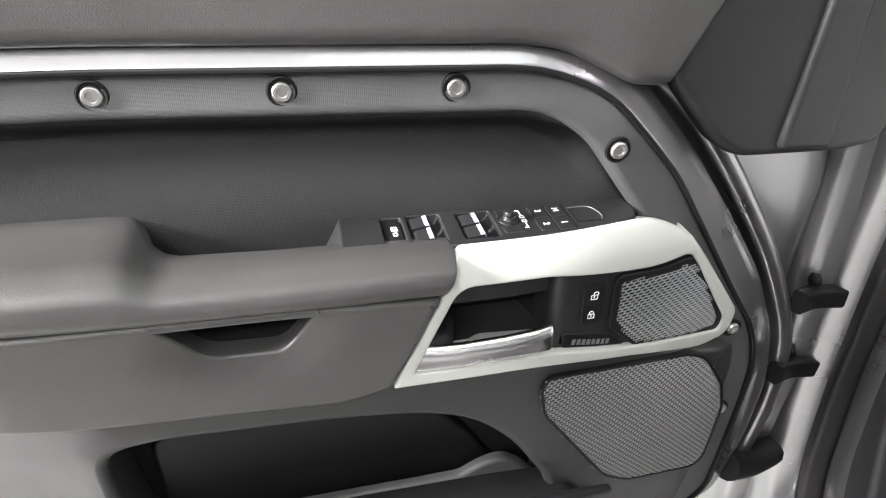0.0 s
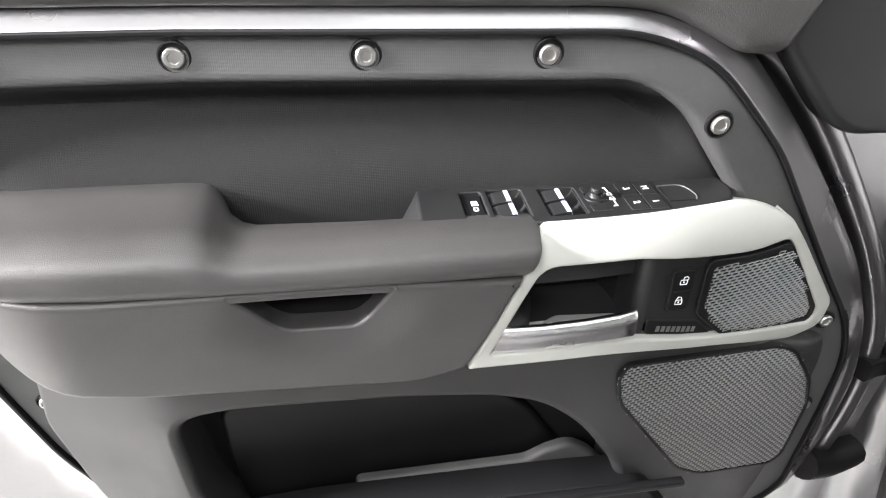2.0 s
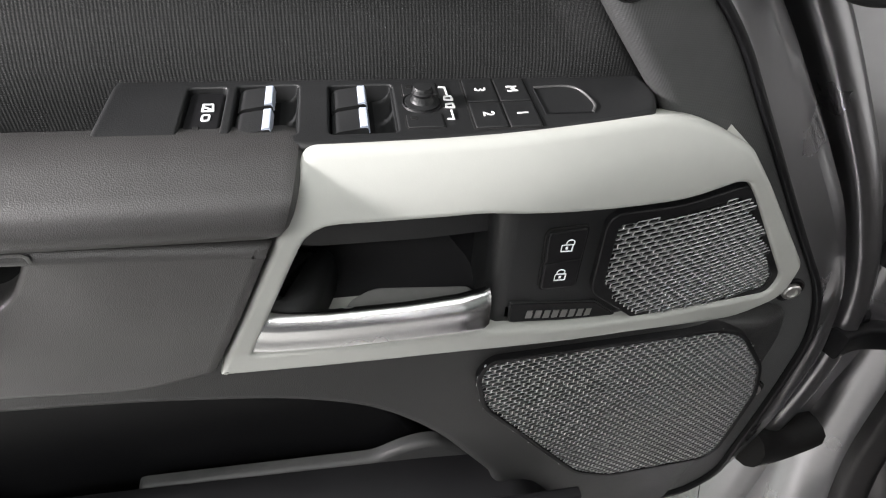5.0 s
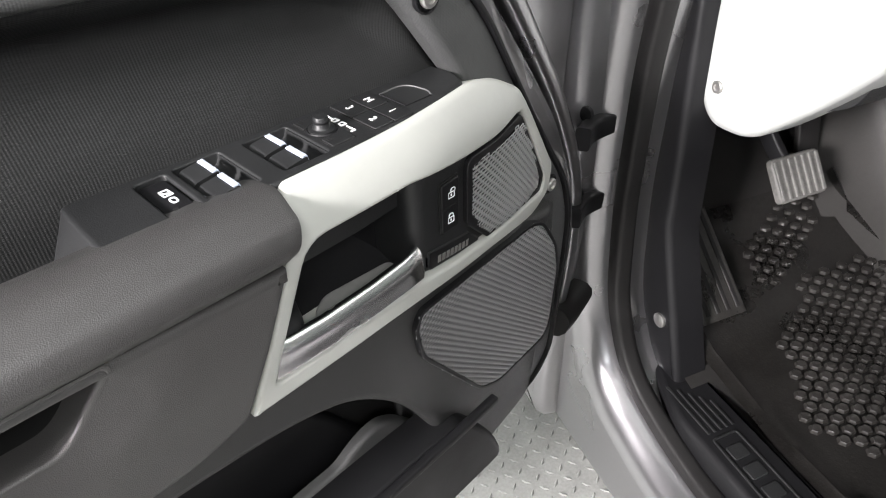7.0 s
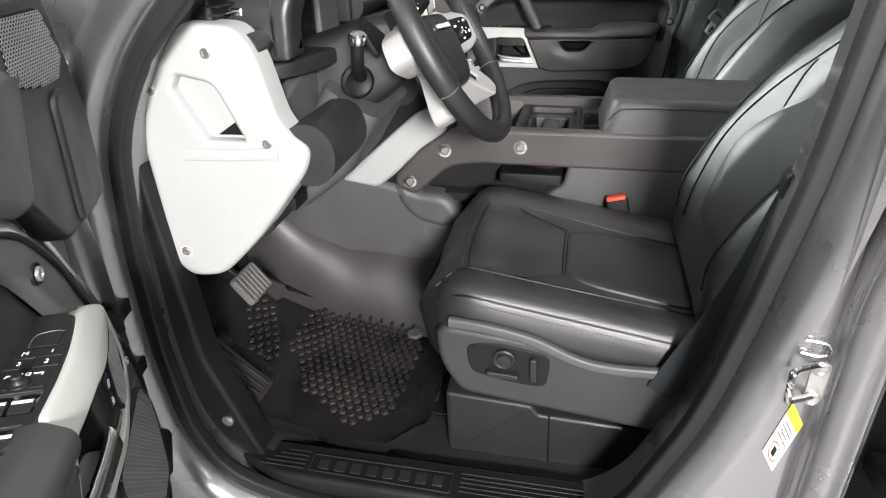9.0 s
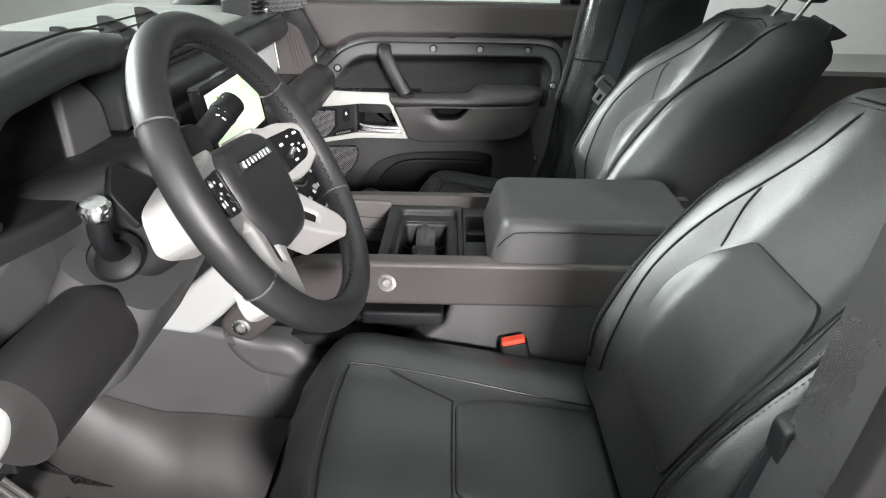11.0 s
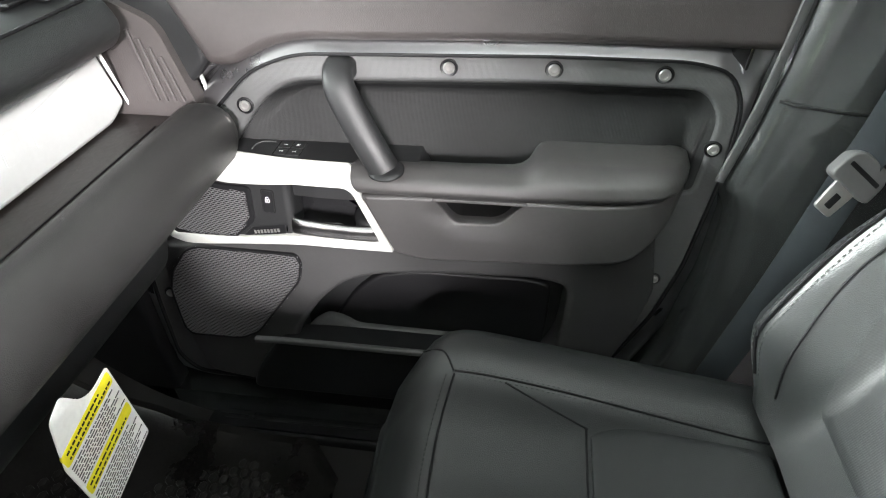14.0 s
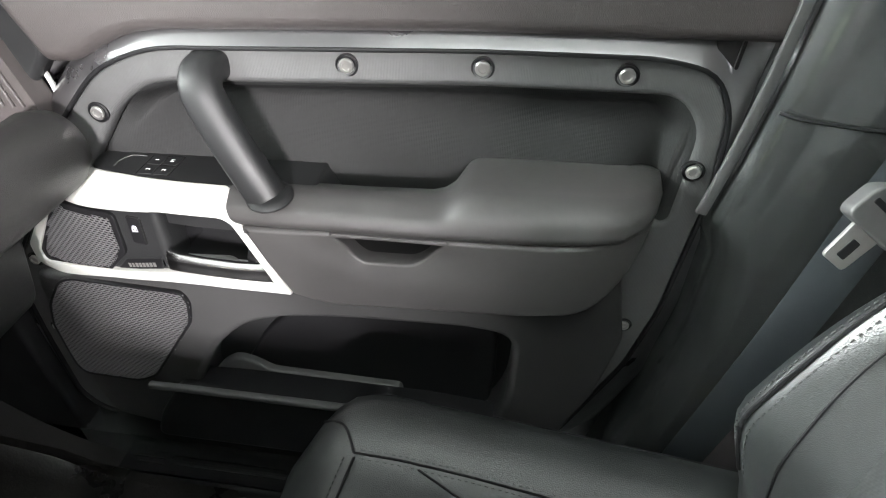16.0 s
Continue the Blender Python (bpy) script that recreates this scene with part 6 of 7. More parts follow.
part("front_bin_wall", plate(rnd([(0.212, 1.03), (0.38, 1.035), (0.38, 0.955, 0.02), (0.345, 0.928, 0.02), (0.212, 0.925)], 0.006), CR - 0.03, CR - 0.042, 0.003, XP, fine=0.02), BINSKIN, con, "grey leather-look bin wall")
for z0, z1 in ((0.9935, 0.9905), (0.9655, 0.959)):
    part("bin_seam", sweep(spline([(CR - 0.0422, 0.365, z0), (CR - 0.0422, 0.29, z0 + 0.001), (CR - 0.0422, 0.215, z1)], 5), circle(0.0008, 5)), BLACK, con)
# near-black again below the bin wall, where the bin is in shade
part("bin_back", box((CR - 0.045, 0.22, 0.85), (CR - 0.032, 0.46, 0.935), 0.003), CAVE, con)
part("bin_slot", lathe([(0.014, 0), (0.014, 0.003), (0.011, 0.003), (0.011, 0.001), (0.001, 0.001)], (0.034, 0.305, 0.861), (0, 0, 1), 18), VINYL, con)

arm = thing("armrest_box", "black leatherette centre armrest box", "armrest")
body = plate(rnd([(-0.254, 0.012, 0.03), (0.008, 0.012, 0.03), (0.008, -0.36, 0.03), (-0.254, -0.36, 0.03)], 0.02, 5), 1.035, 1.118, 0.016, ZP, steps=6, fine=0.03)
for v in body.verts:
    t = (v.co.z - 1.035) / 0.083
    v.co.x = -0.123 + (v.co.x + 0.123) * (1 - 0.12 * t)
    v.co.y -= 0.025 * t * (v.co.y > -0.1)
    v.co.z += 0.004 * t * math.cos((v.co.x + 0.11) * 10)
part("lid", body, LIDSKIN, arm, "soft black padded lid")
for side in (-1, 1):
    run = [(-0.123 + side * 0.110, 0.002, 1.052), (-0.123 + side * 0.1165, -0.008, 1.074), (-0.123 + side * 0.1188, -0.024, 1.091), (-0.123 + side * 0.1188, -0.05, 1.0985), (-0.123 + side * 0.1188, -0.18, 1.1), (-0.123 + side * 0.1188, -0.335, 1.0995)]
    part("lid_seam", seam(spline(run, 5), 0.0016), BLACK, arm)
    stitches([(x + side * 0.0008, y, z - 0.005) for x, y, z in run[2:]], arm, 0.008)
part("box_body", box((CL + 0.035, -0.36, 0.95), (0.05, 0.0, 1.036), 0.008), GRAIN, arm)
part("lid_latch", box((CL + 0.10, -0.375, 1.06), (CR - 0.10, -0.355, 1.085), 0.004), BLACK, arm)

# ---- dashboard ----
dash = thing("dashboard", "dark dashboard with padded beams and a white end panel", "dashboard")
X0, X1 = -0.80, 0.66


def crossbeam(name, prof, x0, x1, material, label="", r=0.01, parent=dash):
    return part(name, plate(rnd(prof, r, 4), x0, x1, 0.006, XP), material, parent, label)


# upper pad and dash top
crossbeam("dash_top", [(0.62, 1.30), (0.64, 1.355, 0.03), (0.75, 1.372), (1.10, 1.372), (1.10, 1.25), (0.70, 1.25)], X0, X1, DASHTOP, "grey-green dash top", 0.01)
crossbeam("upper_pad", [(0.575, 1.285, 0.02), (0.555, 1.315, 0.03), (0.575, 1.352, 0.03), (0.64, 1.365, 0.02), (0.66, 1.30), (0.64, 1.275)], -0.26, X1 + 0.01, LEATHER, "stitched leather upper pad", 0.02)
part("pad_seam", sweep([(-0.25, 0.578, 1.354), (0.3, 0.578, 1.354), (X1, 0.578, 1.354)], circle(0.0022, 6)), BLACK, dash)
crossbeam("lower_fascia", [(0.66, 1.12), (0.70, 1.12), (0.90, 0.95), (0.95, 1.25), (0.70, 1.29), (0.66, 1.27)], X0, X1, BLACK, "black fascia")
# passenger shelf with alloy back panel
part("shelf_floor", box((0.10, 0.47, 1.160), (0.70, 0.63, 1.177), 0.004), WOOD, dash, "dark veneer shelf floor")
al = part("alloy_panel", plate(rnd([(0.11, 1.178), (0.662, 1.178, 0.012), (0.70, 1.195, 0.012), (0.665, 1.286), (0.11, 1.286)], 0.006), 0.64, 0.607, 0.008, YP), ALLOY, dash, "brushed alloy facing with embossed blocks")
for k in range(8):
    x = 0.20 + k * 0.052
    part("embossed_block", plate(rnd([(x, 1.215), (x + 0.03, 1.215), (x + 0.03, 1.25), (x, 1.25)], 0.004), 0.612, 0.6067, 0.0002, YP), ALLOY, al)
part("shelf_groove", sweep([(0.11, 0.548, 1.1775), (0.66, 0.548, 1.1775)], rrect(0.003, 0.002, 0.0005)), BLACK, dash)
part("shelf_edge", sweep([(0.668, 0.606, 1.284), (0.703, 0.606, 1.190), (0.706, 0.548, 1.183)], rrect(0.005, 0.004, 0.001)), INK, dash, "thin white edge line")
eb = part("end_block", plate(rnd([(0.50, 1.15), (0.50, 1.20, 0.01), (0.535, 1.31, 0.02), (0.60, 1.34), (0.66, 1.34), (0.66, 1.15)], 0.008), 0.70, 0.735, 0.006, XP), BROWN, dash, "dark brown dash end block")
for k in range(4):
    part("end_rib", sweep([(0.6985, 0.575 - 0.013 * k, 1.30 - 0.012 * k), (0.6985, 0.556 - 0.013 * k, 1.20)], rrect(0.004, 0.006, 0.0015)), BROWN, eb)
part("end_pocket", plate(rnd([(0.672, 1.19), (0.7025, 1.19), (0.7025, 1.30), (0.672, 1.30)], 0.004), 0.65, 0.625, 0.003, YP), VINYL, dash, "grey wall of the end pocket")
part("end_line", sweep(spline([(0.7335, 0.4975, 1.15), (0.7335, 0.4985, 1.21), (0.7335, 0.513, 1.26), (0.7335, 0.535, 1.316), (0.7335, 0.60, 1.343)], 5), rrect(0.005, 0.005, 0.001)), WHITE, dash, "white edge of the end panel")


def beam(x0, x1, y, z, ry, rz, material, name="padded_beam", round0=True, round1=True):
    n, loops = 20, []
    L = x1 - x0
    stops = [0.0, 0.006, 0.02, 0.04] + [0.04 + (L - 0.08) * k / 6 for k in range(1, 6)] + [L - 0.04, L - 0.02, L - 0.006, L]
    for q in stops:
        k = 1.0
        if round0 and q < 0.04:
            k = math.sqrt(max(0.15, 1 - ((0.04 - q) / 0.04) ** 2))
        if round1 and L - q < 0.04:
            k = math.sqrt(max(0.15, 1 - ((0.04 - (L - q)) / 0.04) ** 2))
        loops.append([(x0 + q, y + ry * k * math.copysign(abs(math.cos(a)) ** 0.95, math.cos(a)), z + rz * k * math.copysign(abs(math.sin(a)) ** 0.95, math.sin(a))) for a in [2 * math.pi * i / n for i in range(n)]])
    bm = bmesh.new()
    skin(bm, loops)
    return part(name, bm, material, dash, "dark padded beam")


beam(0.085, 0.70, 0.477, 1.166, 0.047, 0.049, BEAM, round0=False)
beam(-0.27, 0.088, 0.483, 1.140, 0.046, 0.046, BEAM, round0=False, round1=False)
beam(-0.815, -0.61, 0.487, 1.158, 0.047, 0.052, BEAM, round0=False)
crossbeam("glove_box", [(0.56, 1.10), (0.60, 0.92, 0.03), (0.66, 0.88), (0.90, 0.95), (0.90, 1.10)], 0.12, X1 + 0.01, GRAIN, "dark glove box lid", 0.02)
crossbeam("knee_panel", [(0.535, 1.11), (0.585, 1.0), (0.66, 0.955, 0.02), (0.72, 0.945), (0.80, 1.0), (0.80, 1.12)], -0.79, -0.30, GRAIN, "dark lower driver panel", 0.012)
part("panel_switch", plate(rnd([(-0.755, 1.03), (-0.70, 1.03), (-0.70, 1.055), (-0.755, 1.055)], 0.004), 0.60, 0.548, 0.003, YP), BLACK, dash)

# white end panel with a window and four screws, and the outer vents
END = [(0.672, 1.364, 0.03), (0.575, 1.358, 0.025), (0.549, 1.318, 0.02), (0.525, 1.222), (0.505, 1.19, 0.01), (0.478, 1.172, 0.015), (0.488, 1.135, 0.02), (0.582, 1.013, 0.05), (0.672, 0.925, 0.04), (0.735, 0.918, 0.03), (0.764, 0.945, 0.02), (0.772, 1.156), (0.758, 1.235, 0.04), (0.725, 1.30, 0.03)]
HOLE = [(0.684, 1.284, 0.006), (0.625, 1.273, 0.015), (0.584, 1.182, 0.006), (0.655, 1.181, 0.01), (0.698, 1.262, 0.006)]
for side in (-1, 1):
    X = (lambda x: x) if side < 0 else mx
    if side < 0:
        ep = part("end_panel", holed(rnd(END, 0.01), [rnd(HOLE, 0.006)], X(-0.775), X(-0.83), 0.012, XP, hr=0.008, steps=4), WHITE, dash, "white painted end panel")
        part("window_back", plate(offset(ccw(rnd(HOLE, 0.006)), -0.010), X(-0.775), X(-0.808), 0.002, XP), WHITE, ep)
        # black triangle painted as the shadow in the window's lower corner
        part("painted_window_shadow", plate(rnd([(0.640, 1.186), (0.593, 1.186), (0.604, 1.209)], 0.002), X(-0.78), X(-0.8095), 0.001, XP), BLACK, ep)
        part("panel_crease", sweep([(X(-0.8305), 0.70, 1.155), (X(-0.8315), 0.60, 1.16), (X(-0.8305), 0.53, 1.165)], rrect(0.004, 0.02, 0.002), up=(0, 0, 1)), WHITE, ep)
        for y, z in ((0.625, 1.319), (0.733, 1.26), (0.546, 1.18), (0.734, 0.972)):
            fasten(dash, Matrix.Translation((X(-0.829), y, z)) @ Matrix.Rotation(radians(-90 * (1 if side < 0 else -1)), 4, "Y"), 0.008, False)
            part("screw_ring", lathe([(0.0118, 0), (0.0118, 0.001), (0.0088, 0.0014), (0.0088, 0)], (X(-0.8295), y, z), (side, 0, 0), 20), PALE, ep)
    # outer air vent above the panel
    v = part("air_vent", box((min(X(-0.80), X(-0.69)), 0.62, 1.335), (max(X(-0.80), X(-0.69)), 0.71, 1.40), 0.008), BLACK, dash, "black side air vent")
    for k in range(5):
        part("vent_slat", sweep([(X(-0.80), 0.617, 1.345 + 0.012 * k), (X(-0.69), 0.617, 1.345 + 0.012 * k)], rrect(0.02, 0.003, 0.001)), GRAIN, v)
    part("vent_tab", box((X(-0.745) - 0.008, 0.595, 1.362), (X(-0.745) + 0.008, 0.617, 1.374), 0.003), SATIN, v)
# centre vents
v = part("air_vent", box((-0.22, 0.60, 1.345), (0.09, 0.72, 1.376), 0.006), CAVE, dash, "black centre air vent")
for x in (-0.215, -0.067, 0.082):
    part("vent_side", plate(rnd([(0.585, 1.36), (0.72, 1.376), (0.72, 1.425), (0.70, 1.425)], 0.006), x - 0.004, x + 0.004, 0.001, XP), GRAIN, v)
for k in range(5):
    y, z = 0.600 + 0.024 * k, 1.374 + 0.010 * k
    part("vent_slat", sweep([(-0.212, y, z), (0.08, y, z)], [(-0.010, -0.004), (0.010, 0.002), (0.010, 0.005), (-0.010, -0.001)]), GRAIN, v)
part("vent_tab", box((-0.075, 0.598, 1.388), (-0.058, 0.640, 1.396), 0.003), SATIN, v)
part("vent_trim", sweep([(-0.222, 0.590, 1.362), (0.09, 0.590, 1.362)], rrect(0.006, 0.010, 0.002)), GRAIN, v)

# instrument binnacle: a thick angular hood over a dark screen
HOOD = [(-0.752, 1.292), (-0.752, 1.378, 0.02), (-0.712, 1.434, 0.03), (-0.50, 1.456, 0.05), (-0.345, 1.436, 0.03), (-0.305, 1.37, 0.02), (-0.295, 1.292), (-0.335, 1.292), (-0.342, 1.36, 0.02), (-0.365, 1.394, 0.02), (-0.50, 1.408, 0.04), (-0.66, 1.396, 0.02), (-0.690, 1.360, 0.02), (-0.690, 1.292)]
hb = plate(rnd(HOOD, 0.006, 5), 0.66, 0.522, 0.014, YP, steps=6)
for v in hb.verts:  # the brow reaches out over the screen and draws back towards the middle
    v.co.y += 0.45 * max(0.0, v.co.x + 0.42) * (v.co.y < 0.6)
    v.co.y -= 0.18 * max(0.0, v.co.z - 1.34) * (v.co.y < 0.6)
part("binnacle_hood", hb, LEATHER, dash, "stitched leather instrument hood")
part("hood_seam", sweep(spline([(-0.7535, 0.548, 1.30), (-0.7535, 0.545, 1.378), (-0.714, 0.538, 1.436), (-0.50, 0.534, 1.4575), (-0.36, 0.56, 1.442)], 5), circle(0.0018, 6)), BLACK, dash)
part("cluster_surround", plate(rnd([(-0.70, 1.24), (-0.32, 1.24), (-0.32, 1.38), (-0.37, 1.41), (-0.66, 1.41), (-0.70, 1.38)], 0.02), 0.70, 0.606, 0.004, YP), BLACK, dash)
part("cluster_screen", plate(rnd([(-0.682, 1.26), (-0.45, 1.26), (-0.45, 1.395), (-0.682, 1.395)], 0.008), 0.63, 0.598, 0.002, YP), GLOSS, dash, "dark unlit instrument screen")
part("cluster_cheek", plate(rnd([(-0.445, 1.26), (-0.335, 1.27, 0.01), (-0.35, 1.345, 0.02), (-0.395, 1.38), (-0.445, 1.38)], 0.006), 0.63, 0.590, 0.004, YP), VINYL, dash, "grey cheek of the binnacle")
part("visor_lip", plate(rnd([(-0.745, 0.66), (-0.30, 0.66), (-0.305, 0.56, 0.03), (-0.60, 0.50, 0.05), (-0.72, 0.535, 0.03), (-0.745, 0.56)], 0.01), 1.262, 1.288, 0.008, ZP), GRAIN, dash, "dark lip below the instrument screen")
part("binnacle_base", plate(rnd([(0.70, 1.28), (0.555, 1.275, 0.02), (0.60, 1.17), (0.72, 1.15)], 0.01), -0.79, -0.26, 0.006, XP), BLACK, dash, "black recess below the hood")
part("side_wing", plate(rnd([(0.66, 1.30), (0.575, 1.295, 0.02), (0.545, 1.315, 0.02), (0.562, 1.345, 0.02), (0.62, 1.352, 0.02), (0.66, 1.345)], 0.012, 5), -0.806, -0.745, 0.008, XP), LEATHER, dash, "leather pad beside the hood")
part("fascia_panel", plate(rnd([(-0.80, 1.175), (-0.59, 1.165), (-0.59, 1.272, 0.01), (-0.62, 1.272, 0.01), (-0.80, 1.212)], 0.006), 0.62, 0.545, 0.006, YP), VINYL, dash, "grey lower fascia panel")

# centre screen
scr = thing("centre_screen", "lit touch screen showing a pale map", "screen")
SM = Matrix.Translation((-0.064, 0.489, 1.2615)) @ Matrix.Rotation(radians(-9), 4, "X")
SCREEN = mat("screen_glow", (0.76, 0.94, 0.68), 0.3, vary=0.25, emit=0.55)
AMBERMAP, PALEGREEN = mat("map_pin", (0.35, 0.22, 0.02), 0.5), mat("map_lines", (0.55, 0.72, 0.48), 0.5)
for nm, pts, d0, d1, material in (("screen_case", rrect(0.302, 0.146, 0.01), 0.02, 0.0, GLOSS), ("display", rrect(0.272, 0.112, 0.002), 0.002, -0.001, SCREEN)):
    o = part(nm, plate(pts, d0, d1, 0.001, YP), material, scr)
    o.matrix_basis = SM
for x, z, w, h, material in ((-0.120, 0.020, 0.012, 0.014, AMBERMAP), (-0.085, 0.040, 0.008, 0.008, YELLOW), (0.095, 0.012, 0.0025, 0.03, PALEGREEN), (0.125, -0.030, 0.003, 0.012, PALEGREEN), (0.07, 0.046, 0.03, 0.0025, PALEGREEN)):
    o = part("map_mark", plate(rrect_at(x, z, w, h, min(w, h) * 0.45), 0.0, -0.0016, 0.0001, YP), material, scr)
    o.matrix_basis = SM
part("screen_mount", box((-0.20, 0.545, 1.19), (0.07, 0.62, 1.29), 0.01), BLACK, scr)

# climate panel sloping down to the console
clim = thing("climate_panel", "black climate control panel with rotary dials", "control panel")
CM = Matrix.Translation((-0.08, 0.3756, 1.130)) @ Matrix(((1, 0, 0, 0), (0, 0.723, -0.69, 0), (0, 0.69, 0.723, 0), (0, 0, 0, 1)))


def clim_part(name, bm, material, label="", parent=None):
    o = part(name, bm, material, parent or clim, label)
    if parent is None:
        o.matrix_basis = CM
    return o


FACE = [(-0.175, 0.058), (0.175, 0.058, 0.02), (0.166, 0.0, 0.05), (0.152, -0.045, 0.03), (0.130, -0.068, 0.012), (-0.130, -0.068, 0.012), (-0.152, -0.045, 0.03), (-0.166, 0.0, 0.05)]
clim_part("panel_face", plate(rnd(FACE, 0.01), -0.05, 0.0, 0.004, ZP), GRAIN, "black grained panel face")
clim_part("panel_edge", sweep([(0.131, -0.0685, -0.007), (0.0, -0.0705, -0.007), (-0.131, -0.0685, -0.007)], rrect(0.004, 0.006, 0.001)), ALLOY, "pale edge strip")
clim_part("key_bed", plate(rnd([(-0.136, 0.054), (0.136, 0.054), (0.142, 0.0), (0.132, -0.0465), (-0.132, -0.0465), (-0.142, 0.0)], 0.006), -0.004, 0.0008, 0.0004, ZP), GLOSS, "gloss black key bed")
for x in (0.110, -0.110):
    clim_part("dial", lathe([(0.026, 0), (0.0262, 0.010), (0.0245, 0.0135), (0.0218, 0.0138), (0.0212, 0.0125)], (x, 0.0, 0.0), (0, 0, 1), 36), SATIN, "satin rotary dial")
    clim_part("dial_face", lathe([(0.0214, 0.0), (0.0214, 0.0127), (0.001, 0.0129)], (x, 0.0, 0.0), (0, 0, 1), 36), DIALGLASS, "grey-green lit dial glass")
    clim_part("dial_mark", plate(rrect_at(x - 0.011, 0.006, 0.007, 0.006, 0.003), 0.0127, 0.0134, 0.0001, ZP), BLUELAMP)
    clim_part("dial_mark", plate(rnd([(x - 0.004, 0.0115), (x + 0.006, 0.0115), (x + 0.001, 0.0165)], 0.001), 0.0127, 0.0134, 0.0001, ZP), REDLAMP)
    bm = bmesh.new()
    for a, b, w, h in ((-0.005, -0.002, 0.002, 0.011), (-0.002, -0.0068, 0.007, 0.002), (0.003, -0.002, 0.002, 0.011), (0.0085, 0.003, 0.002, 0.009), (0.006, 0.0068, 0.006, 0.002), (0.0085, -0.0055, 0.002, 0.003)):
        plate(rrect_at(x + a, b, w, h, 0.0004), 0.0127, 0.0134, 0.0001, ZP, bm)
    clim_part("dial_digits", bm, WINK)
for x in (0.155, -0.155):
    clim_part("volume_knob", lathe([(0.0155, 0), (0.0155, 0.004), (0.0122, 0.005), (0.0122, 0.016), (0.0108, 0.018), (0.0090, 0.018), (0.0086, 0.0168), (0.001, 0.0168)], (x, 0.033, 0.0), (0, 0, 1), 26), BLACK, "black volume knob")
    clim_part("knob_ring", lathe([(0.0112, 0.0165), (0.0112, 0.0186), (0.0090, 0.0186), (0.0090, 0.0165)], (x, 0.033, 0.0), (0, 0, 1), 26), SATIN, "satin ring")


def panel_mark(x, y, material):
    """A small lit legend of a few strokes."""
    bm = bmesh.new()
    for k in range(3):
        plate(rrect_at(x - 0.004 + 0.004 * k, y + 0.0012 * (k % 2), 0.0025, 0.0068, 0.0006), 0.0, 0.0013, 0.0001, ZP, bm)
    plate(rrect_at(x, y - 0.0033, 0.010, 0.0016, 0.0004), 0.0, 0.0013, 0.0001, ZP, bm)
    clim_part("key_mark", bm, material)


for x, y, material in ((0.112, 0.042, WINK), (0.078, 0.042, WINK), (0.053, 0.043, WINK), (0.056, 0.020, WINK), (0.056, -0.006, WINK), (0.115, -0.034, AMBER), (0.081, -0.034, WINK), (0.054, -0.034, AMBER), (0.030, -0.034, WINK), (-0.009, -0.034, WINK), (-0.045, -0.034, WINK), (-0.08, -0.034, AMBER), (-0.113, -0.034, WINK), (-0.056, 0.0, WINK)):
    panel_mark(x, y, material)
clim_part("hazard_key", plate(rrect_at(0.010, -0.031, 0.014, 0.011, 0.002), 0.0, 0.004, 0.001, ZP), ALLOY, "pale raised key")
for x in (0.098, 0.067, 0.042, 0.021):
    clim_part("key_gap", plate(rrect_at(x, -0.034, 0.0009, 0.018, 0.0003), -0.002, 0.0011, 0.0001, ZP), CAVE)
clim_part("key_line", sweep([(-0.13, -0.0235, 0.0009), (0.07, -0.0235, 0.0009)], rrect(0.0009, 0.0006, 0.0002)), CAVE)
clim_part("gear_ring", sweep([(-0.012 + 0.046 * math.cos(a), 0.026 + 0.038 * math.sin(a), 0.002) for a in [2 * math.pi * k / 40 for k in range(40)]], rrect(0.004, 0.004, 0.001), True), VINYL, "grey surround of the lever")
clim_part("gear_plinth", plate([(-0.012 + 0.044 * math.cos(a), 0.026 + 0.036 * math.sin(a)) for a in [2 * math.pi * k / 36 for k in range(36)]], 0.0, 0.004, 0.002, ZP), BLACK)
clim_part("gear_lever", sweep(spline([(-0.014, 0.012, 0.0), (-0.014, 0.024, 0.026), (-0.012, 0.042, 0.050)], 5), rrect(0.044, 0.034, 0.012, 4), up=(1, 0, 0), scales=[1.0] * 6 + [1.04, 1.05, 1.03, 0.97, 0.8]), GRAIN, "short black gear lever")
clim_part("lever_button", plate(rnd([(-0.008, 0.034), (0.014, 0.034), (0.016, 0.056), (-0.006, 0.056)], 0.004), 0.040, 0.056, 0.003, ZP), ALLOY, "pale lever button")
clim_part("gear_lamp", plate(rrect_at(0.027, 0.013, 0.007, 0.009, 0.001), 0.0, 0.0056, 0.0001, ZP), REDLAMP)
part("stack_body", plate(rnd([(0.44, 1.16), (0.352, 1.062), (0.385, 1.0), (0.45, 0.86), (0.60, 0.86), (0.60, 1.20)], 0.01), -0.235, 0.085, 0.006, XP), BLACK, clim, "black centre stack")
part("stack_edge", sweep([(0.090, 0.345, 1.060), (0.090, 0.406, 0.901), (0.090, 0.493, 0.705)], rrect(0.003, 0.005, 0.001)), ALLOY, clim, "pale edge strip")

# ---- steering wheel and column ----
wheel = thing("steering_wheel", "leather steering wheel with pale spokes", "steering wheel",
              m=Matrix.Translation((-0.505, 0.355, 1.268)) @ Matrix.Rotation(radians(-30), 4, "X") @ Matrix.Rotation(radians(6.3), 4, "Y") @ Matrix.Scale(1.14, 4))
# wheel space: x right, z up in the rim's plane, -y to the driver
R = 0.1715
part("rim", sweep([(R * math.cos(a), -0.045, R * math.sin(a)) for a in [2 * math.pi * k / 64 for k in range(64)]], circle(0.0168, 18, 0.0178), True, up=(0, 1, 0)), WHEELSKIN, wheel, "black leather rim")
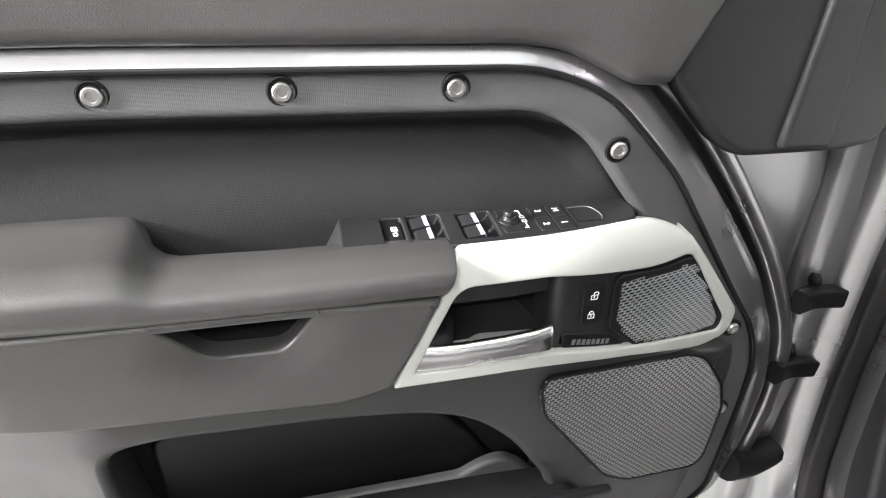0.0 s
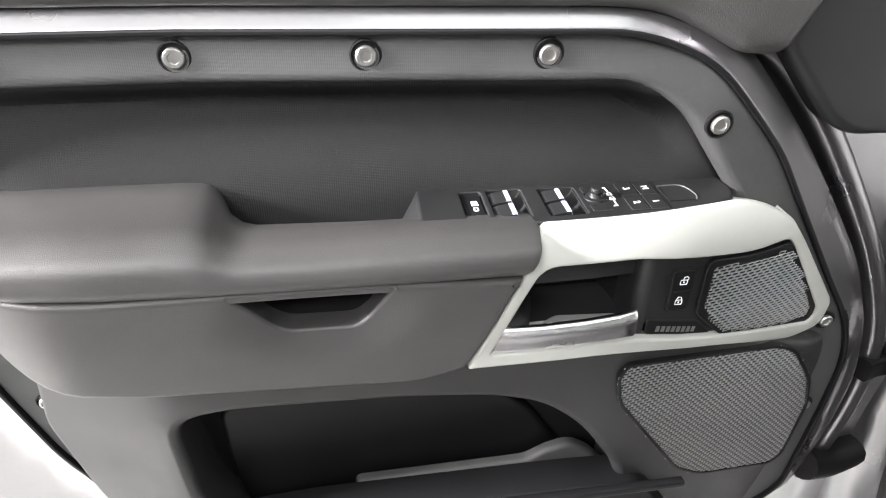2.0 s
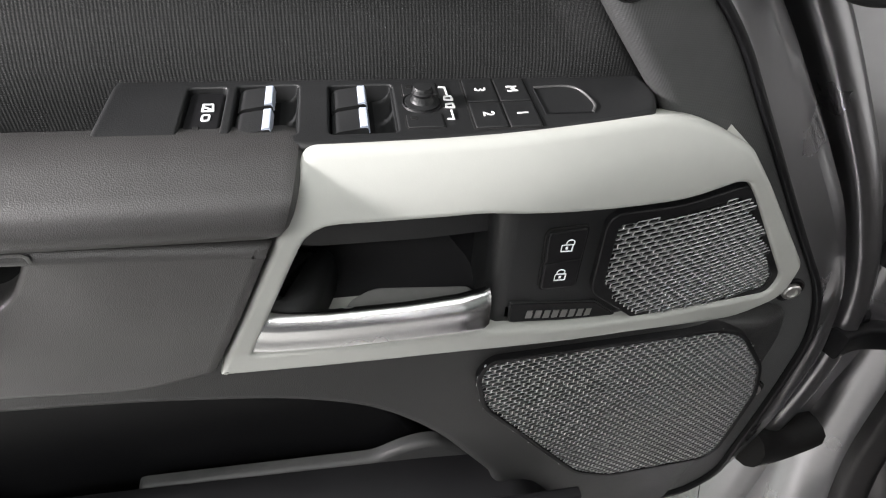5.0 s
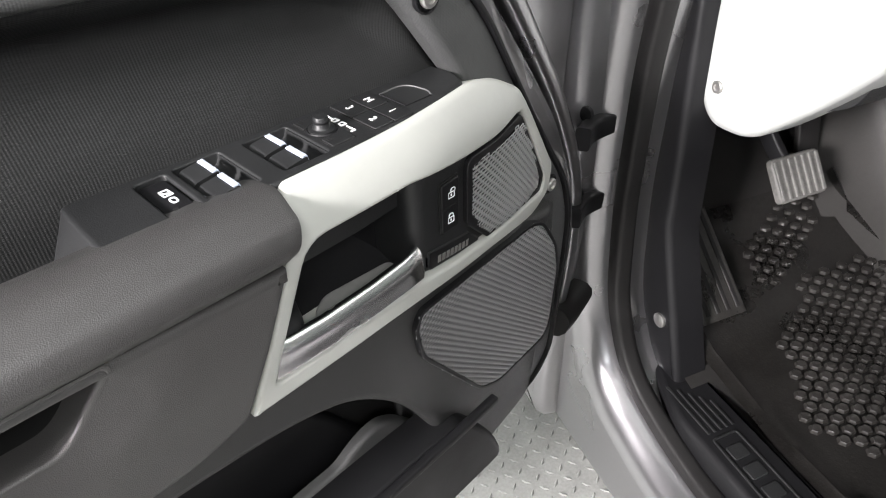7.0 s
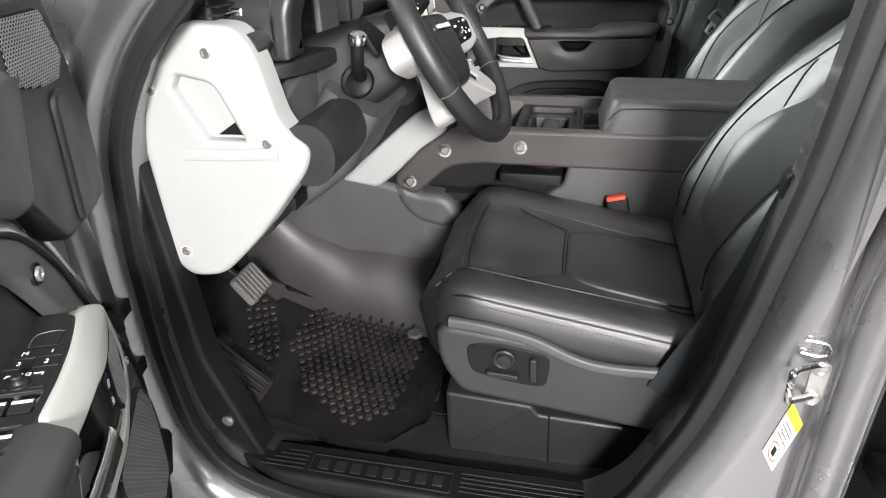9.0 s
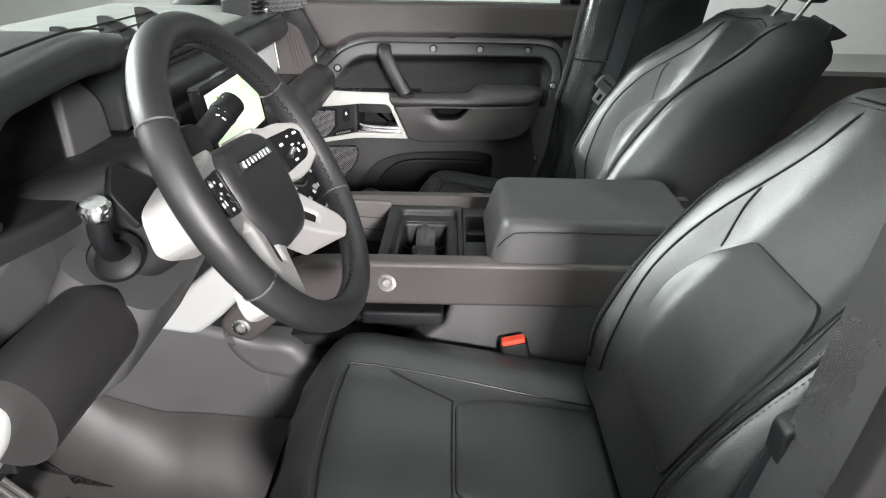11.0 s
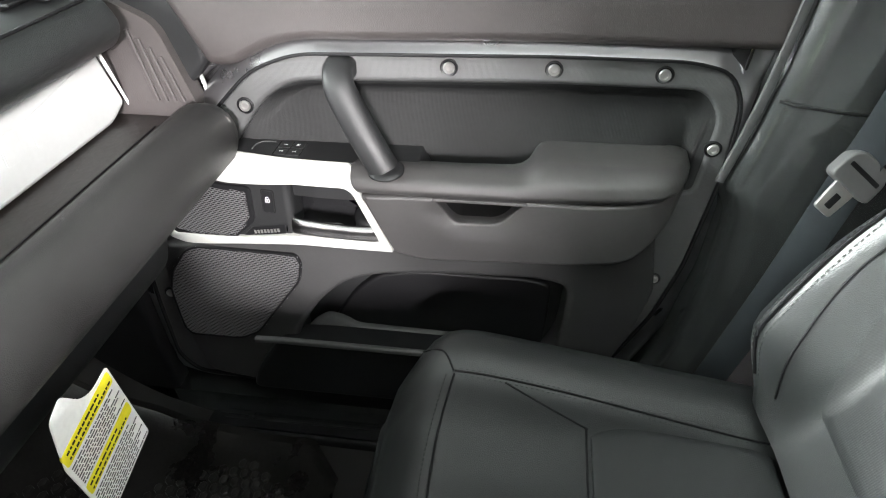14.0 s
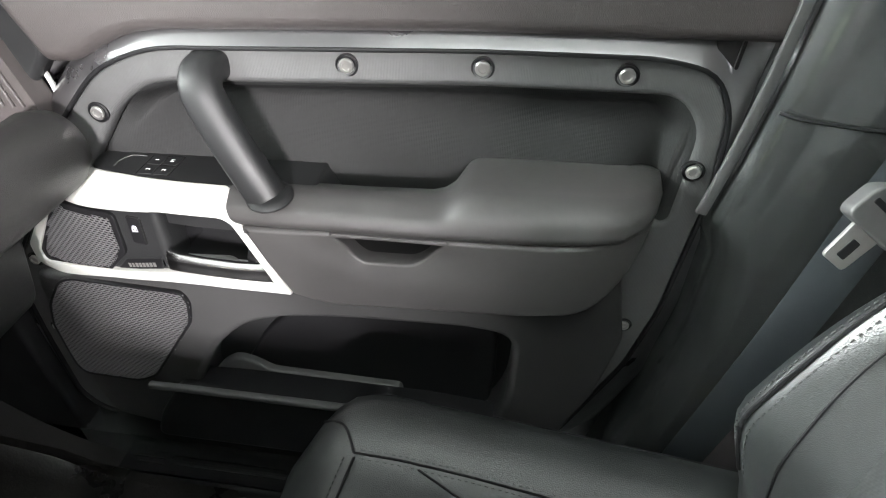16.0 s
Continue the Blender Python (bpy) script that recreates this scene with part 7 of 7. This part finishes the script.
for a0 in (30, 150, 205, 335):
    a = radians(a0)
    part("rim_seam", sweep([(R * math.cos(a) + 0.0170 * math.cos(b) * math.cos(a), -0.045 + 0.0180 * math.sin(b), R * math.sin(a) + 0.0170 * math.cos(b) * math.sin(a)) for b in [2 * math.pi * k / 16 for k in range(16)]], circle(0.0012, 5), True, up=(math.cos(a), 0, math.sin(a))), VINYL, wheel)
bm = bmesh.new()
for k in range(210):  # cross-stitched lacing along the inside of the rim
    a, d = 2 * math.pi * k / 210, (0.0026 if k % 2 else -0.0026)
    b = radians(192)
    q = [(R + 0.0172 * math.cos(b + e * 0.13), -0.045 + 0.0182 * math.sin(b + e * 0.13), a + e * d / R * 0.7) for e in (-1, 1)]
    sweep([(r0 * math.cos(t), y, r0 * math.sin(t)) for r0, y, t in q], circle(0.0007, 5), bm=bm)
part("rim_lacing", bm, BLACK, wheel, "black lacing thread")
part("hub_pad", plate(rnd([(-0.072, 0.05, 0.03), (0.072, 0.05, 0.03), (0.075, -0.02, 0.03), (0.045, -0.078, 0.03), (-0.045, -0.078, 0.03), (-0.075, -0.02, 0.03)], 0.02, 6), 0.02, -0.04, 0.018, YP, steps=6), WHEELSKIN, wheel, "black airbag pad")
em = part("emblem_plate", plate(rrect_at(0, 0.022, 0.088, 0.012, 0.002), -0.038, -0.0415, 0.001, YP), BLACK, wheel)
for k in range(8):
    part("emblem_block", plate(rrect_at(-0.036 + k * 0.0103, 0.022, 0.0072, 0.008, 0.001), -0.041, -0.0445, 0.0008, YP), SATIN, em)
for side in (-1, 1):
    arms = [(0.056, 0.056), (0.085, 0.0465), (0.112, 0.0452), (0.1585, 0.0316, 0.015), (0.1726, -0.005, 0.012), (0.1597, -0.0160, 0.008), (0.1258, -0.0278), (0.1029, -0.0304, 0.010), (0.084, -0.0250, 0.008), (0.0745, -0.0345, 0.008),
            (0.1138, -0.092, 0.012), (0.1148, -0.110, 0.010), (0.0929, -0.1215, 0.010), (0.0788, -0.112, 0.012), (0.0312, -0.075), (0.006, -0.0685), (0.02, -0.04), (0.045, 0.0)]
    slot = [(0.0541, -0.0510), (0.0772, -0.0768), (0.0642, -0.0825), (0.0450, -0.0602)]
    arms, slot = [[(side * q[0], *q[1:]) for q in line] for line in (arms, slot)]
    sbm = holed(rnd(arms, 0.008), [rnd(slot, 0.004)], 0.012, -0.0275, 0.005, YP, fine=0.012)
    for v in sbm.verts:  # the arms rise towards the rim
        v.co.y -= 0.28 * max(0.0, math.hypot(v.co.x, v.co.z) - 0.075) * (v.co.y < 0.0)
    part("spoke", sbm, SPOKE, wheel, "silver painted forked spoke")
    ibm = plate(offset(ccw(rnd(slot, 0.004)), -0.001), -0.01, -0.0235, 0.001, YP)
    for v in ibm.verts:
        v.co.y -= 0.28 * max(0.0, math.hypot(v.co.x, v.co.z) - 0.075)
    part("slot_inlay", ibm, BLACK, wheel, "dark inlay in the spoke")
    pack = [(side * 0.0762, 0.0335, 0.004), (side * 0.1306, 0.0305, 0.008), (side * 0.1425, 0.0217, 0.006), (side * 0.1375, -0.006, 0.006), (side * 0.126, -0.0118, 0.006), (side * 0.0795, -0.0150, 0.004)]

    def raised(bm):
        for v in bm.verts:
            v.co.y -= 0.28 * max(0.0, abs(v.co.x) - 0.075)
        return bm

    bt = part("button_pack", raised(plate(rnd(pack, 0.005), -0.02, -0.0315, 0.0012, YP, fine=0.012)), GLOSS, wheel, "gloss black button pack")
    part("pack_side", raised(plate(rnd([(side * 0.0735, 0.0325), (side * 0.0805, 0.0325), (side * 0.0838, -0.0140), (side * 0.0768, -0.0140)], 0.003), -0.02, -0.0325, 0.001, YP)), GRAIN, bt)
    for x, z, w, h in ((0.094, 0.018, 0.010, 0.006), (0.1125, 0.0235, 0.006, 0.004), (0.129, 0.0230, 0.011, 0.006), (0.1135, 0.0115, 0.008, 0.004), (0.126, 0.0085, 0.003, 0.004), (0.1320, 0.0020, 0.008, 0.008), (0.1185, 0.0020, 0.004, 0.009), (0.1060, -0.0070, 0.010, 0.005)):
        part("button_mark", raised(plate(rrect_at(side * x, z, w * 0.72, h * 0.62, 0.0008), -0.0310, -0.0321, 0.0002, YP)), WINK, bt)
    part("scroll_wheel", raised(sweep([(side * 0.0965, -0.0325, 0.001), (side * 0.1085, -0.0325, 0.006)], circle(0.0042, 12))), SATIN, bt)
    if side < 0:
        part("paddle", plate(rnd([(side * 0.07, 0.05), (side * 0.12, 0.085), (side * 0.15, 0.06), (side * 0.14, 0.02)], 0.008), 0.035, 0.028, 0.002, YP), BLACK, wheel)
col = thing("steering_column", "grey steering column shroud with stalks", "steering column")
part("shroud", sweep([(-0.505, 0.395, 1.288), (-0.505, 0.46, 1.255), (-0.505, 0.60, 1.19)], rrect(0.17, 0.15, 0.035, 5), scales=[0.8, 1.0, 1.25]), GRAIN, col, "dark grey column shroud")
part("shroud_skirt", sweep([(-0.53, 0.47, 1.20), (-0.53, 0.53, 1.10), (-0.53, 0.62, 1.03)], rrect(0.24, 0.12, 0.035, 5), up=(0, 1, 0)), VINYL, col, "grey lower column skirt")
part("key_barrel", lathe([(0.03, 0), (0.03, 0.008), (0.024, 0.012), (0.018, 0.008), (0.001, 0.008)], (-0.625, 0.46, 1.235), (-0.8, -0.6, 0), 24), BLACK, col)
st = part("stalk", sweep(spline([(-0.61, 0.455, 1.24), (-0.655, 0.445, 1.255), (-0.685, 0.435, 1.285), (-0.692, 0.43, 1.318)], 5), circle(0.011, 10)), BLACK, col, "black indicator stalk")
part("stalk_cap", lathe([(0.013, 0), (0.0155, 0.006), (0.0155, 0.014), (0.012, 0.018), (0.001, 0.019)], (-0.692, 0.43, 1.312), (-0.2, -0.1, 1), 20), SATIN, st)
st2 = part("stalk", sweep(spline([(-0.44, 0.45, 1.285), (-0.40, 0.43, 1.305), (-0.365, 0.415, 1.325), (-0.335, 0.405, 1.340)], 5), circle(0.019, 14)), BLACK, col, "black wiper stalk")
for k in range(5):
    for b in (-0.5, 0.5):
        x = -0.385 + 0.011 * k
        part("stalk_mark", sweep([(x, 0.409 + 0.008 * b, 1.333 + 0.0055 * k + 0.004 * b), (x + 0.002, 0.405 + 0.008 * b, 1.330 + 0.0055 * k + 0.006 * b)], circle(0.0013, 6)), INK, st2)
part("stalk_ring", lathe([(0.0195, 0), (0.0205, 0.004), (0.0195, 0.010)], (-0.362, 0.414, 1.327), (1, -0.35, 0.55), 18), BLACK, st2)

# hanging safety card in the passenger footwell
card = thing("safety_card", "white and yellow warning card hanging under the dashboard", "card")
KM = Matrix.Translation((0.266, 0.443, 1.006)) @ Matrix.Rotation(radians(4), 4, "Z") @ Matrix.Rotation(radians(-9), 4, "Y")
SHEET = [(-0.052, -0.065), (0.052, -0.065), (0.052, 0.065), (0.022, 0.066, 0.01), (0.006, 0.076, 0.012), (-0.010, 0.106, 0.006), (-0.034, 0.100, 0.006), (-0.044, 0.072, 0.012), (-0.052, 0.045)]
for nm, pts, d, material in (("card_sheet", SHEET, 0.0, PAPER), ("yellow_band", [(-0.049, 0.044), (0.049, 0.044), (0.049, 0.062), (-0.049, 0.062)], 0.0005, YELLOW), ("yellow_band", [(-0.049, -0.012), (0.049, -0.012), (0.049, 0.005), (-0.049, 0.005)], 0.0005, YELLOW)):
    o = part(nm, plate(rnd(pts, 0.004), 0.0008, -0.0008 - d, 0.0001, YP), material, card)
    o.matrix_basis = KM
for z0, n, dz, h, x0, x1 in ((0.049, 2, 0.0075, 0.0028, -0.042, 0.040), (0.010, 8, 0.0041, 0.0010, -0.047, 0.045), (-0.008, 2, 0.0075, 0.0026, -0.044, 0.036), (-0.060, 11, 0.0042, 0.0010, -0.047, 0.045)):
    for k in range(n):
        bm, x = bmesh.new(), x0
        while x < x1 - 0.006 * ((k * 3) % 4):  # words of uneven length
            w = 0.003 + 0.0022 * ((int(x * 4000) + k * 5) % 4)
            plate(rrect_at(x + w / 2, z0 + dz * k, w, h, h * 0.3), 0.0, -0.0016, 0.0001, YP, bm)
            x += w + 0.0014
        o = part("print_bar", bm, BLACK if h > 0.002 else VINYL, card)
        o.matrix_basis = KM

# windscreen and its pillars
ws = thing("windscreen", "clear windscreen between dark pillars", "windscreen", kind="structure")
bm = bmesh.new()
skin(bm, [[(-0.80, 1.10, 1.34), (0.66, 1.10, 1.34)], [(-0.72, 0.45, 1.78), (0.58, 0.45, 1.78)]], False, False, False)
g = part("glass", bm, GLASS, ws)
g.visible_shadow = False
for side in (-1, 1):
    X = (lambda x: x) if side < 0 else mx
    part("pillar", sweep([(X(-0.83), 1.02, 1.25), (X(-0.82), 0.80, 1.40), (X(-0.78), 0.42, 1.78)], rrect(0.07, 0.06, 0.02)), GRAIN, ws)
bonnet = slab("bonnet", (-0.9, 1.12, 1.0), (0.76, 2.3, 1.22), PAINT, "grey metallic bonnet", "car body")
